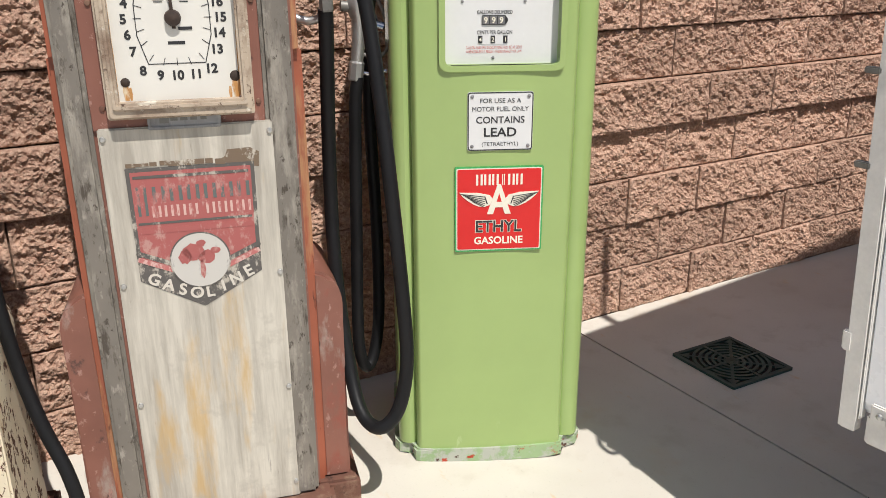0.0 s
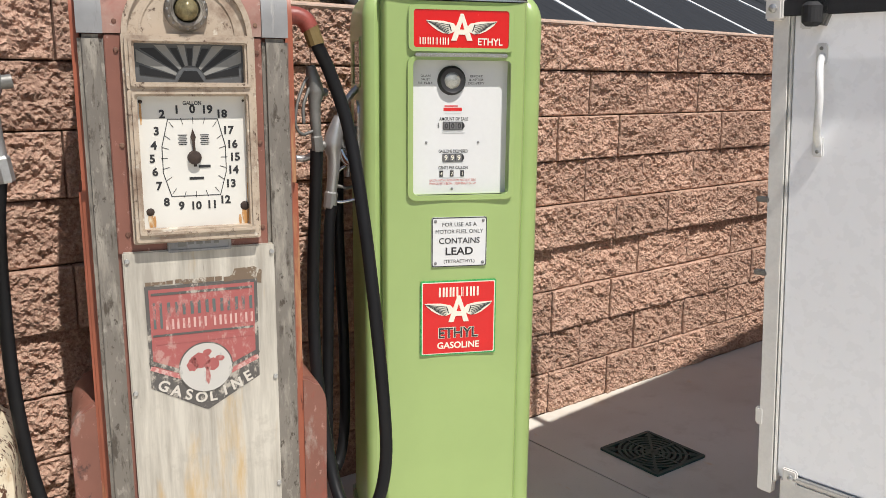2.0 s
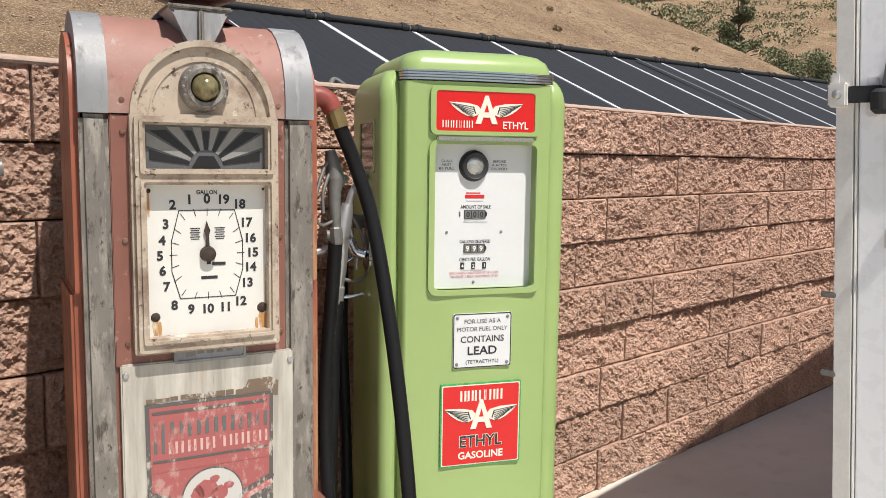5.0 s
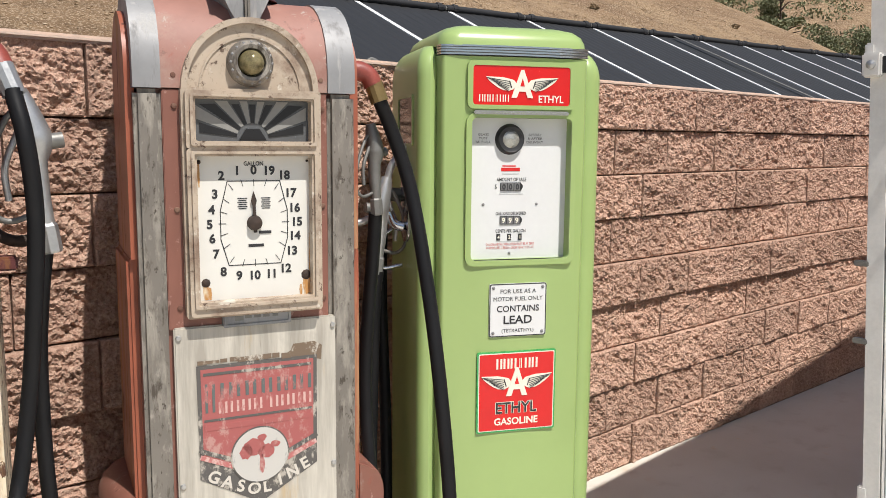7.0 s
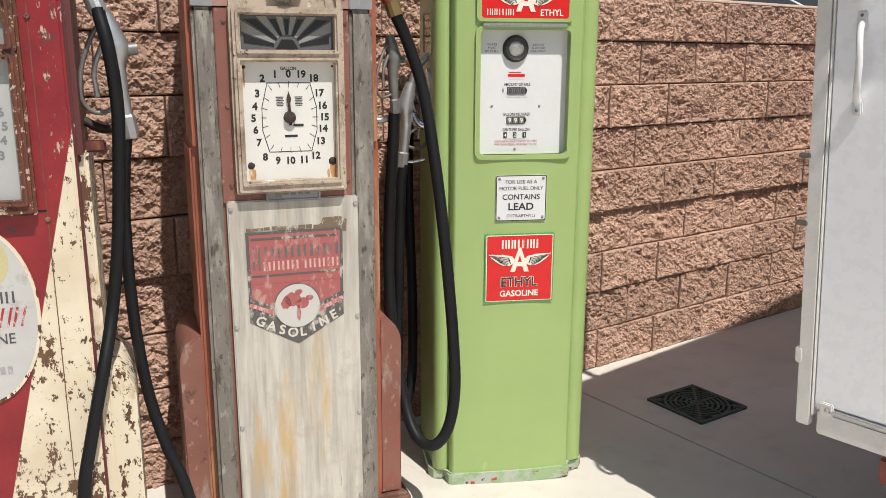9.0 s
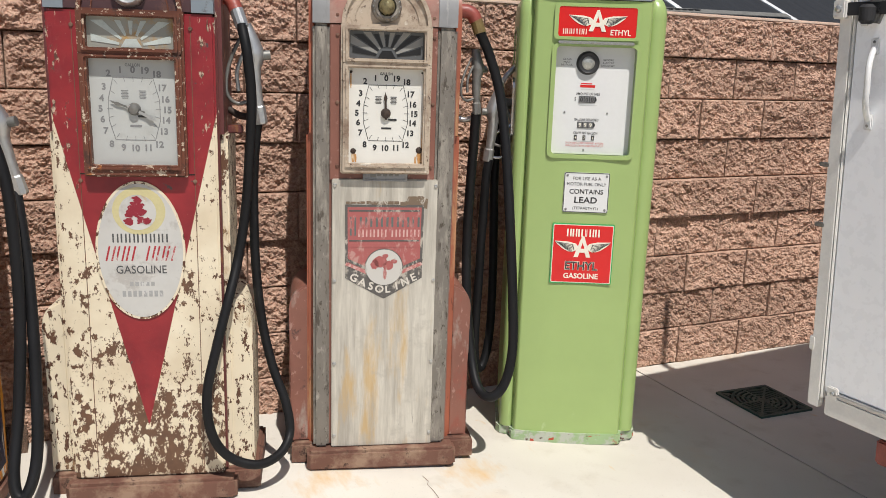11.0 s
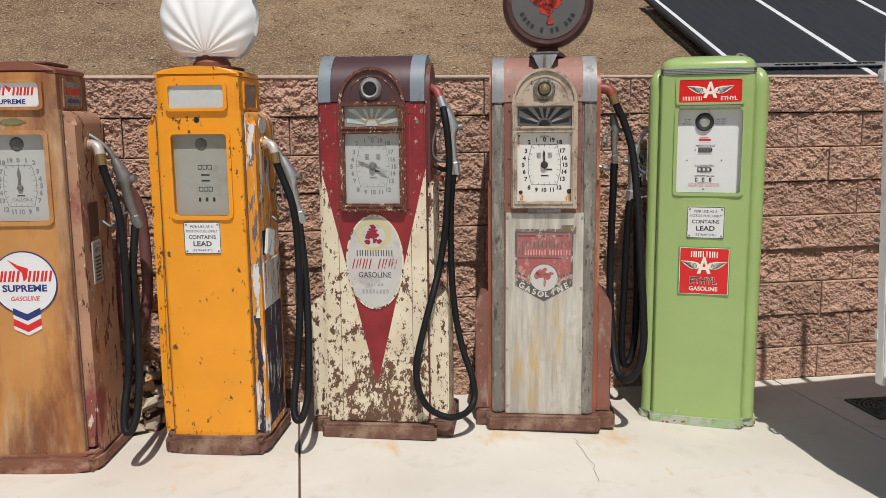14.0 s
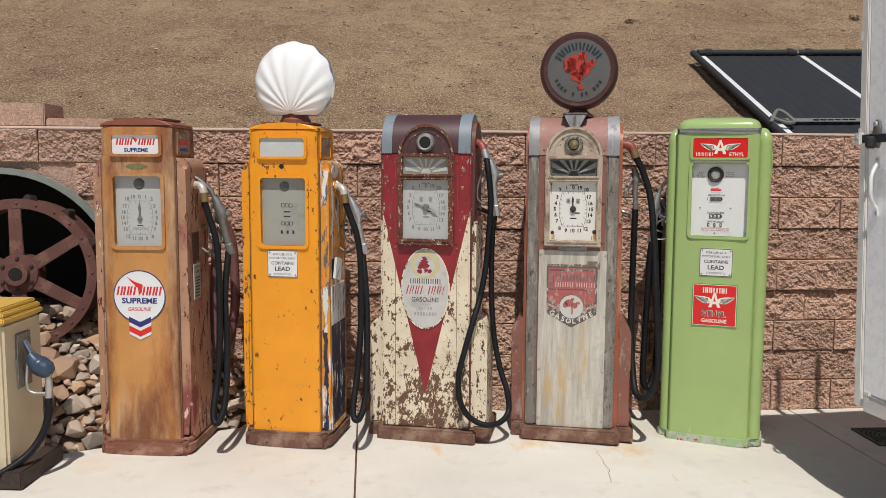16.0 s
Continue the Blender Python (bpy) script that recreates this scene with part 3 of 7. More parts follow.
def lead_plate(parent, x0, x1, z0, z1, y, axis="y"):
    """The white enamel warning plate."""
    cx, w, h = (x0 + x1) / 2, x1 - x0, z1 - z0
    p = part("warning_plate", prism(rrect(x0, x1, z0, z1, 0.006), y - 0.004, y + 0.004, "y"), white_enamel, parent, "white enamel warning plate with black words")
    t = words("FOR USE AS A", cx, z1 - 0.145 * h, 0.078 * h, 0.62 * w, y - 0.004)
    t = words("MOTOR FUEL ONLY", cx, z1 - 0.285 * h, 0.078 * h, 0.86 * w, y - 0.004, t)
    t = words("CONTAINS", cx, z1 - 0.47 * h, 0.115 * h, 0.74 * w, y - 0.004, t, heavy=0.012)
    t = words("LEAD", cx, z1 - 0.68 * h, 0.150 * h, 0.50 * w, y - 0.004, t, heavy=0.02)
    t = words("(TETRAETHYL)", cx, z1 - 0.885 * h, 0.065 * h, 0.56 * w, y - 0.004, t)
    part("lettering", t, black_print, p)
    part("border", frame_prism(rrect(x0 + .0005, x1 - .0005, z0 + .0005, z1 - .0005, 0.006), rrect(x0 + .003, x1 - .003, z0 + .003, z1 - .003, 0.005), y - 0.0046, y - 0.003), black_print, p)
    for sx in (x0 + 0.011, x1 - 0.011):
        for sz in (z0 + 0.011, z1 - 0.011):
            part("rivet", lathe([(0.0005, -0.0035), (0.004, -0.002), (0.005, 0.001)], (sx, y - 0.004, sz), "y", 8), grey_print, p)
    return p


def hose(parent, pts, radius=0.0165, material=None, name="hose"):
    return part(name, tube(pts, radius, 14, 10), material or rubber, parent, smooth=60)


def nozzle(parent, at, aim, side, material=None, scale=1.0, spout=True):
    """A dispensing nozzle: inlet low, body, trigger guard, spout up along aim."""
    material = material or steel
    at, aim, side = Vector(at), Vector(aim).normalized(), Vector(side).normalized()
    k = scale
    P = lambda a, s: at + aim * a * k + side * s * k
    body = part("nozzle", tube([P(0, 0), P(0.03, 0), P(0.05, 0), P(0.11, 0.004), P(0.15, 0.012), P(0.20, 0.006), P(0.24, 0.0)], 0.02, 12, 6, radii=[0.017 * k, 0.018 * k, 0.019 * k, 0.021 * k, 0.031 * k, 0.024 * k, 0.016 * k]), material, parent, "cast metal fuel nozzle", 50)
    if spout:
        part("spout", tube([P(0.23, 0), P(0.28, -0.012), P(0.33, -0.045), P(0.37, -0.085)], 0.011 * k, 10, 6), material, body, smooth=60)
    part("valve_cap", tube([P(0.145, 0.02), P(0.145, 0.058)], 0.015 * k, 10, 2, smooth_path=False), dark_steel, body, smooth=40)
    part("trigger_guard", tube([P(0.02, -0.01), P(0.015, -0.06), P(0.05, -0.085), P(0.12, -0.07), P(0.19, -0.03), P(0.21, -0.005)], 0.0055 * k, 8, 6), dark_steel, body, smooth=60)
    part("trigger", tube([P(0.17, -0.012), P(0.11, -0.045), P(0.05, -0.05)], 0.006 * k, 8, 5), material, body, smooth=60)
    part("coupling", lathe([(0.019 * k, 0), (0.021 * k, 0.004), (0.021 * k, 0.05 * k), (0.017 * k, 0.056 * k)], (0, 0, 0), "z", 8), material, body).matrix_basis = Matrix.Translation(P(-0.055, 0)) @ aim.to_track_quat("Z", "Y").to_matrix().to_4x4()
    return body


def dial_marks(parent, cx, cz, w, h, y, material, order, grow=1.0):
    """Twenty gallon numbers round a squarish dial, with a track and ticks."""
    ticks = None
    quarter = ((0.0, 1.0), (0.37, 0.99), (0.72, 0.90), (0.87, 0.56), (0.95, 0.27), (1.0, 0.0))
    for i, s in enumerate(order):
        a = 2 * math.pi * i / 20
        q = i % 10
        dx, dz = quarter[q if q <= 5 else 10 - q]
        dx, dz = (dx if i <= 10 else -dx), (dz if i <= 5 or i >= 15 else -dz)
        part("numeral", words(s, cx + dx * w / 2, cz + dz * h / 2, 0.0165 * grow, 0, y, heavy=0.04), material, parent)
        px, pz = cx + dx * w / 2 * 0.72, cz + dz * h / 2 * 0.76
        ticks = bar(px, pz, 0.0012, 0.014 * grow, y, ticks, -math.degrees(a))
    part("tick_marks", ticks, material, parent)
    o = [(cx - 0.30 * w, cz + 0.40 * h), (cx + 0.30 * w, cz + 0.40 * h), (cx + 0.385 * w, cz + 0.12 * h), (cx + 0.385 * w, cz - 0.15 * h), (cx + 0.30 * w, cz - 0.40 * h), (cx - 0.30 * w, cz - 0.40 * h), (cx - 0.385 * w, cz - 0.15 * h), (cx - 0.385 * w, cz + 0.12 * h)]
    inner = [(cx + (px - cx) * 0.975, cz + (pz - cz) * 0.982) for px, pz in o]
    part("dial_track", frame_prism(o, inner, y - 0.0008, y + 0.0005), material, parent)


def vault(x0, x1, r, y0, zc, z0, bm=None, n=14, grow=0.0):
    """A half barrel with its axis along x, standing on z0."""
    pts = [(y0 - grow, z0), (y0 - grow, zc)]
    pts += [(y0 + r - (r + grow) * math.cos(math.pi * i / n), zc + (r + grow) * math.sin(math.pi * i / n)) for i in range(1, n)]
    pts += [(y0 + 2 * r + grow, zc), (y0 + 2 * r + grow, z0)]
    return prism(pts, x0, x1, "x", bm=bm)


def split_paint():
    """Front sheet: red above and inside a long V, chipped cream outside it."""
    m, nt, b = nodes_of("red_and_cream_front_paint")
    tc, sep = add(nt, "TexCoord"), add(nt, "SeparateXYZ")
    nt.links.new(tc.outputs["Object"], sep.inputs[0])
    dx = math2(nt, "ABSOLUTE", math2(nt, "SUBTRACT", sep.outputs[0], 0.248), 0.0)
    edge = math2(nt, "MULTIPLY", math2(nt, "SUBTRACT", sep.outputs[2], 0.244), 0.2365)
    inside = step(nt, math2(nt, "SUBTRACT", edge, dx), -0.0008, 0.0008)
    v = coords(nt)
    chip = math2(nt, "ADD", math2(nt, "MULTIPLY", noise_of(nt, coords(nt, (1.3, 1.3, 0.8)), 52, 8, 0.7), 0.6), math2(nt, "MULTIPLY", noise_of(nt, coords(nt, (1.2, 1.2, 0.8)), 13, 6, 0.6), 0.4))
    low = step_out3(nt, sep.outputs[2], 0.05, 0.85, 0.095, 0.015)
    chips = step(nt, math2(nt, "ADD", chip, low), 0.575, 0.585)
    cream = mix(nt, step(nt, noise_of(nt, v, 6, 5), 0.35, 0.7), (0.74, 0.66, 0.50), (0.62, 0.52, 0.37))
    cream = mix(nt, chips, cream, mix(nt, noise_of(nt, v, 30), (0.06, 0.03, 0.02), (0.19, 0.095, 0.05)))
    red = mix(nt, step(nt, noise_of(nt, v, 9, 6), 0.35, 0.7), (0.20, 0.012, 0.018), (0.29, 0.02, 0.025))
    red = mix(nt, step(nt, noise_of(nt, v, 21, 7), 0.66, 0.69), red, (0.08, 0.05, 0.05))
    rim = step_out3(nt, dx, 0.12, 0.20, 0.0, 0.10)
    flake = step(nt, math2(nt, "ADD", noise_of(nt, coords(nt, (1.6, 1.6, 0.5)), 34, 8, 0.7), rim), 0.67, 0.69)
    red = mix(nt, flake, red, mix(nt, step(nt, noise_of(nt, v, 60, 3), 0.45, 0.55), (0.09, 0.045, 0.03), (0.50, 0.38, 0.28)))
    nt.links.new(mix(nt, inside, cream, red), b.inputs["Base Color"])
    b.inputs["Roughness"].default_value = 0.42
    bump(nt, b, math2(nt, "MULTIPLY", chips, -1.0), 0.4, 0.0015)
    return m


def stained_panel():
    """White sheet with scratches and yellow-brown drips."""
    m, nt, b = nodes_of("stained_white_sheet")
    tc, sep = add(nt, "TexCoord"), add(nt, "SeparateXYZ")
    nt.links.new(tc.outputs["Object"], sep.inputs[0])
    v = coords(nt)
    streak = noise_of(nt, coords(nt, (9, 9, 0.7)), 4.0, 7, 0.65)
    c = mix(nt, step(nt, streak, 0.36, 0.62), (0.36, 0.33, 0.28), (0.575, 0.54, 0.465))
    low = step_out3(nt, sep.outputs[2], 0.05, 0.95, 0.10, -0.04)
    drip = noise_of(nt, coords(nt, (3.2, 3.2, 0.55)), 5.0, 6, 0.6)
    c = mix(nt, math2(nt, "MULTIPLY", step(nt, math2(nt, "ADD", drip, low), 0.60, 0.74), 0.75), c, (0.50, 0.33, 0.13))
    c = mix(nt, math2(nt, "MULTIPLY", step(nt, noise_of(nt, v, 11, 8, 0.7), 0.54, 0.68), 0.65), c, (0.38, 0.35, 0.30))
    c = mix(nt, math2(nt, "MULTIPLY", step(nt, noise_of(nt, coords(nt, (30, 30, 3)), 3, 6, 0.7), 0.66, 0.70), 0.7), c, (0.26, 0.24, 0.21))
    nt.links.new(c, b.inputs["Base Color"])
    b.inputs["Roughness"].default_value = 0.5
    bump(nt, b, streak, 0.08, 0.002)
    return m


def faded(name, col, thr=0.56, back=(0.62, 0.58, 0.51)):
    m, nt, b = nodes_of(name)
    v = coords(nt, (1.4, 1.4, 0.8))
    n = noise_of(nt, v, 34, 9, 0.75)
    big = noise_of(nt, v, 9, 4)
    f = step(nt, math2(nt, "ADD", n, math2(nt, "MULTIPLY", big, 0.35)), thr + 0.16, thr + 0.24)
    nt.links.new(mix(nt, f, col, back), b.inputs["Base Color"])
    b.inputs["Roughness"].default_value = 0.55
    return m


front_paint, panel_white = split_paint(), stained_panel()
faded_sign_red = faded("sun_faded_red", (0.37, 0.105, 0.098), 0.54, (0.46, 0.25, 0.22))
faded_black = faded("sun_faded_black", (0.10, 0.092, 0.085), 0.53, (0.44, 0.40, 0.34))
faded_teal = faded("sun_faded_teal", (0.11, 0.13, 0.125), 0.52, (0.46, 0.17, 0.155))
faded_white = faded("sun_faded_white", (0.62, 0.58, 0.51), 0.9)
faded_pale = faded("rubbed_white_disc", (0.54, 0.52, 0.48), 0.60, (0.34, 0.33, 0.31))
smoke_glass = plain("smoky_grey_glass", (0.115, 0.12, 0.125), 0.2, 0, 0.1)
ray_dark = plain("near_black_rays", (0.014, 0.014, 0.015), 0.35)
ray_light = plain("pale_glass_rays", (0.27, 0.265, 0.245), 0.4)
ray_grey = worn("yellowed_ray_glass", (0.31, 0.31, 0.27), [((0.40, 0.24, 0.08), 8, (1, 1, 1), 0.54, 0.1)], 0.35)


def clock_pump(root, restored):
    """A tall clock-face pump with a barrel top. restored: the one with bare metal strips and a white sheet."""
    strip_hi, strip_lo = (alu, alu_dirty) if restored else (bluegrey, None)
    cap_mat = pink_cap if restored else maroon_top
    body_mat = faded_red if restored else maroon_chip
    bez = bezel_cream if restored else rust_copper
    face = aged_white if restored else grey_dial
    low_side = faded_red if restored else cream_chip
    # plinth
    base = part("plinth", prism([(0.0, 0.012), (0.012, 0.0), (0.497, 0.0), (0.509, 0.012), (0.509, 0.40), (0.0, 0.40)], 0, 0.070, "z", 0.010), rust_base, root, "rusted iron plinth")
    part("wing_plinth", prism([(-0.052, 0.062), (0.578, 0.062), (0.578, 0.385), (-0.052, 0.385)], 0, 0.074, "z", 0.008), rust_base, base)
    # carcass behind the front sheet
    part("body", box(0.022, 0.478, 0.052, 0.352, 0.070, 1.475, 0.010), body_mat if restored else maroon_chip, root, smooth=40)
    for s, name in ((-1, "side_panel"), (1, "side_panel")):
        xo = 0.25 + s * 0.248
        x0, x1 = sorted((xo, 0.25 + s * 0.222))
        part(name, prism([(0.085, 0.072), (0.345, 0.072), (0.345, 1.135), (0.085, 1.135)], x0, x1, "x", 0.006), orange_red if restored else cream_chip, root)
        x0, x1 = sorted((0.25 + s * 0.240, 0.25 + s * 0.222))
        part("upper_side_panel", vault(x0, x1, 0.130, 0.070, 1.505, 1.135), orange_red if restored else maroon_chip, root, smooth=35)
        x0, x1 = sorted((0.25 + s * 0.228, 0.25 + s * 0.302))
        # rounded shoulder boxes low on both sides
        e = [(0.25 + s * 0.240, 0.072), (0.25 + s * 0.308, 0.072), (0.25 + s * 0.308, 0.545)]
        e += [(0.25 + s * (0.308 - 0.068 * (1 - math.cos(radians(a)))), 0.545 + 0.085 * math.sin(radians(a))) for a in range(10, 91, 10)]
        part("side_box", prism(e, 0.088, 0.350, "y", 0.008), low_side, root, smooth=40)
    # barrel top
    part("cap", vault(0.072, 0.414, 0.158, 0.042, 1.515, 1.475), cap_mat, root, "faded barrel-shaped cap" if restored else "dull maroon barrel-shaped cap", smooth=35)
    for x0, x1 in ((0.022, 0.074), (0.412, 0.472)):
        part("cap_strip", vault(x0, x1, 0.158, 0.040, 1.515, 1.474, grow=0.003), strip_hi, root, smooth=35)
        if restored:
            part("corner_strip", box(x0, x1, 0.038, 0.062, 0.071, 1.472, 0.009), strip_lo, root, "stained bare metal corner strip")
    # front sheets
    if restored:
        part("front_frame", box(0.075, 0.411, 0.044, 0.056, 0.99, 1.472, 0.002), faded_red, root)
        sheet = part("front_panel", box(0.082, 0.426, 0.036, 0.052, 0.072, 0.995, 0.003), panel_white, root, "scratched white front sheet with rust drips")
        for sz in (0.975, 0.66, 0.375, 0.115):
            screw(0.091, sz, 0.035, sheet)
            screw(0.417, sz, 0.035, sheet)
        for sx, sz in ((0.098, 1.44), (0.400, 1.44), (0.098, 1.235), (0.400, 1.235), (0.098, 1.035), (0.400, 1.035), (0.098, 1.50), (0.398, 1.50)):
            screw(sx, sz, 0.044, root, 0.006, rust_base)
    else:
        part("front_panel", box(0.024, 0.473, 0.038, 0.052, 0.072, 1.470, 0.006), front_paint, root, "front sheet with red V on chipped cream")
        part("seam", box(0.092, 0.408, 0.0365, 0.04, 1.018, 1.0215), gap_shade, root)
        for x in (0.092, 0.408):
            part("seam", box(x - 0.001, x + 0.001, 0.0368, 0.04, 0.075, 1.02), OLD_SEAM, root)
            part("seam", box(x - 0.001, x + 0.001, 0.0368, 0.04, 1.02, 1.465), OLD_SEAM, root)
            for sz in (1.00, 1.43):
                screw(x, sz, 0.037, root, 0.006, rust_base)
    # arch on the cap with its rim and the sight glass
    cx, cz = 0.249, 1.472
    half = [(cx + 0.139 * math.cos(radians(a)), cz + 0.146 * math.sin(radians(a))) for a in range(0, 181, 6)]
    inn = [(cx + 0.127 * math.cos(radians(a)), cz + 0.134 * math.sin(radians(a))) for a in range(0, 181, 6)]
    mid = [(cx + 0.104 * math.cos(radians(a)), cz + 0.110 * math.sin(radians(a))) for a in range(0, 181, 6)]
    arch_mat = bezel_cream if restored else rust_copper
    arch = part("arch", prism(inn, 0.036, 0.17, "y"), arch_mat if restored else maroon_top, root, smooth=35)
    part("arch_rim", frame_prism(half, inn, 0.026, 0.17, "y"), arch_mat, arch, smooth=35)
    part("arch_bead", frame_prism(mid, [(cx + (x - cx) * 0.965, cz + (z - cz) * 0.965) for x, z in mid], 0.033, 0.038, "y"), arch_mat, arch)
    gz = 1.528
    part("sight_ring", lathe([(0.025, -0.004), (0.029, -0.024), (0.036, -0.026), (0.041, -0.020), (0.046, -0.013), (0.048, 0.01)], (0.247, 0.036, gz), "y", 28), alu_dirty if restored else steel, arch, smooth=40)
    if restored:
        part("sight_glass", lathe([(0.002, -0.044), (0.012, -0.041), (0.020, -0.034), (0.025, -0.022), (0.026, -0.004)], (0.247, 0.034, gz), "y", 24), AMBER, arch, "yellowed glass bull's-eye", 60)
        for k in range(16):
            a = 2 * math.pi * k / 16
            part("rivet", lathe([(0.0008, -0.004), (0.0035, -0.002), (0.004, 0.002)], (0.247 + 0.0400 * math.cos(a), 0.018, gz + 0.0400 * math.sin(a)), "y", 6), alu, arch)
    else:
        # no real opening: a black disc whose colour paints the hole's shade
        part("hole", lathe([(0.0255, -0.0265), (0.024, -0.005)], (0.247, 0.036, gz), "y", 24), gap_shade, arch)
    # dial and ray window bezel
    out = rrect(0.114, 0.385, 1.020, 1.470, 0.006, 2)
    ray_in, dial_in = rrect(0.133, 0.366, 1.372, 1.455, 0.003, 2), rrect(0.133, 0.366, 1.048, 1.342, 0.003, 2)
    bz = part("bezel", frame_prism(rrect(0.114, 0.385, 1.357, 1.470, 0.006, 2), ray_in, 0.008, 0.046, "y"), bez, root, "weathered window frame")
    part("bezel_lower", frame_prism(rrect(0.114, 0.385, 1.020, 1.3568, 0.006, 2), dial_in, 0.008, 0.046, "y"), bez, bz)
    part("bezel_lip", frame_prism(rrect(0.108, 0.391, 1.014, 1.476, 0.006, 2), rrect(0.116, 0.383, 1.022, 1.468, 0.006, 2), 0.022, 0.046, "y"), bez, bz)
    part("bezel_bead", frame_prism(rrect(0.122, 0.377, 1.037, 1.352, 0.005, 2), rrect(0.128, 0.371, 1.043, 1.347, 0.004, 2), 0.002, 0.010, "y"), bez, bz)
    part("bezel_bead", frame_prism(rrect(0.122, 0.377, 1.363, 1.464, 0.005, 2), rrect(0.128, 0.371, 1.369, 1.459, 0.004, 2), 0.002, 0.010, "y"), bez, bz)
    ray = part("ray_window", box(0.130, 0.368, 0.032, 0.0375, 1.368, 1.458), smoke_glass if restored else ray_grey, root)
    hub = (0.2495, 1.376)
    for k in range(7):
        a = 12 + k * 26
        lo, hi = a - 5.2, a + 5.2
        q = []
        for ang, r in ((lo, 0.033), (lo, 0.30), (hi, 0.30), (hi, 0.033)):
            dx, dz = math.cos(radians(ang)), math.sin(radians(ang))
            if r > 0.1:
                r = min(0.106 / max(abs(dx), 1e-3), 0.070 / max(dz, 1e-3))
            q.append((hub[0] + r * dx, hub[1] + max(r * dz, 0.002)))
        part("ray", prism(q, 0.0305, 0.0322, "y"), ray_dark if restored else PALE_BLUE, ray)
        if restored and k < 6:
            lo2, hi2 = a + 7.5, a + 18.5
            q = []
            for ang, r in ((lo2, 0.033), (lo2, 0.3), (hi2, 0.3), (hi2, 0.033)):
                dx, dz = math.cos(radians(ang)), math.sin(radians(ang))
                if r > 0.1:
                    r = min(0.112 / max(abs(dx), 1e-3), 0.076 / max(dz, 1e-3))
                q.append((hub[0] + r * dx, hub[1] + r * dz))
            part("ray", prism(q, 0.0308, 0.0322, "y"), ray_light, ray)
    part("ray_hub", prism([(hub[0] - 0.028, hub[1] - 0.002), (hub[0] + 0.028, hub[1] - 0.002), (hub[0] + 0.014, hub[1] + 0.021), (hub[0] - 0.014, hub[1] + 0.021)], 0.0295, 0.0322, "y"), ray_dark if restored else PALE_BLUE, ray)
    dl = part("dial", box(0.130, 0.369, 0.032, 0.0375, 1.045, 1.345), face, root, "rust-stained white gallon dial" if restored else "dusty grey gallon dial")
    order = ["0", "19", "18", "17", "16", "15", "14", "13", "12", "11", "10", "9", "8", "7", "6", "5", "4", "3", "2", "1"]
    pr = black_print if restored else grey_print
    dial_marks(dl, 0.2495, 1.205, 0.182, 0.218, 0.032, pr, order, grow=1.05)
    t = words("GALLON", 0.2495, 1.327, 0.0085, 0.040, 0.032, None, heavy=0.02)
    part("lettering", t, pr, dl)
    tb = None
    for dx in (-0.024, 0.024):
        for k in range(6):
            tb = bar(0.2495 + dx, 1.256 - 0.0042 * k, 0.020 - 0.004 * (k % 2), 0.0019, 0.032, tb)
    tb = bar(0.252, 1.158, 0.032, 0.006, 0.032, tb)
    part("small_print", tb, pr, dl)
    part("slot", box(0.258, 0.284, 0.0305, 0.0325, 1.182, 1.188), black_print, dl)
    hand_c = (0.2495, 1.205)
    def needle(ang, length, tail, w, y):
        c, s = math.cos(radians(ang)), math.sin(radians(ang))
        pts = [(-tail, -w * 0.6), (length * 0.55, -w * 0.5), (length * 0.7, -w), (length, 0), (length * 0.7, w), (length * 0.55, w * 0.5), (-tail, w * 0.6)]
        return prism([(hand_c[0] + a * c - b2 * s, hand_c[1] + a * s + b2 * c) for a, b2 in pts], y, y + 0.002, "y")
    if restored:
        part("needle", needle(92, 0.066, 0.02, 0.006, 0.026), RUSTY_BLACK, dl)
        part("needle_hub", lathe([(0.004, -0.012), (0.014, -0.010), (0.016, 0.002)], (hand_c[0], 0.030, hand_c[1]), "y", 16), RUSTY_BLACK, dl)
        for sx, z0, z1, w in ((0.148, 1.050, 1.088, 0.007), (0.156, 1.050, 1.075, 0.004), (0.358, 1.048, 1.095, 0.009), (0.346, 1.048, 1.07, 0.004), (0.1395, 1.28, 1.33, 0.003), (0.3655, 1.05, 1.18, 0.0015), (0.1325, 1.05, 1.25, 0.0015)):
            part("rust_drip", prism([(sx - w * 0.5, z0), (sx + w * 0.6, z0), (sx + w * 0.8, (z0 + z1) / 2), (sx + w * 0.5, z1), (sx - w * 0.5, z1), (sx - w * 0.9, (z0 + z1) / 2)], 0.0312, 0.0325, "y"), RUST_DRIP_MAT, dl)
        for sx, sz, r in ((0.148, 1.085, 0.010), (0.358, 1.090, 0.012), (0.140, 1.330, 0.005), (0.362, 1.332, 0.003)):
            part("rust_spot", lathe([(r * 0.3, -0.003), (r * 0.8, -0.001), (r, 0.002)], (sx, 0.031, sz), "y", 9), RUSTY_BLACK, dl)
    else:
        part("needle", needle(162, 0.066, 0.03, 0.005, 0.026), dark_steel, dl)
        part("needle", needle(-28, 0.070, 0.02, 0.007, 0.023), steel, dl)
        part("needle_hub", lathe([(0.004, -0.014), (0.013, -0.012), (0.018, 0.002)], (hand_c[0], 0.030, hand_c[1]), "y", 16), dark_steel, dl)
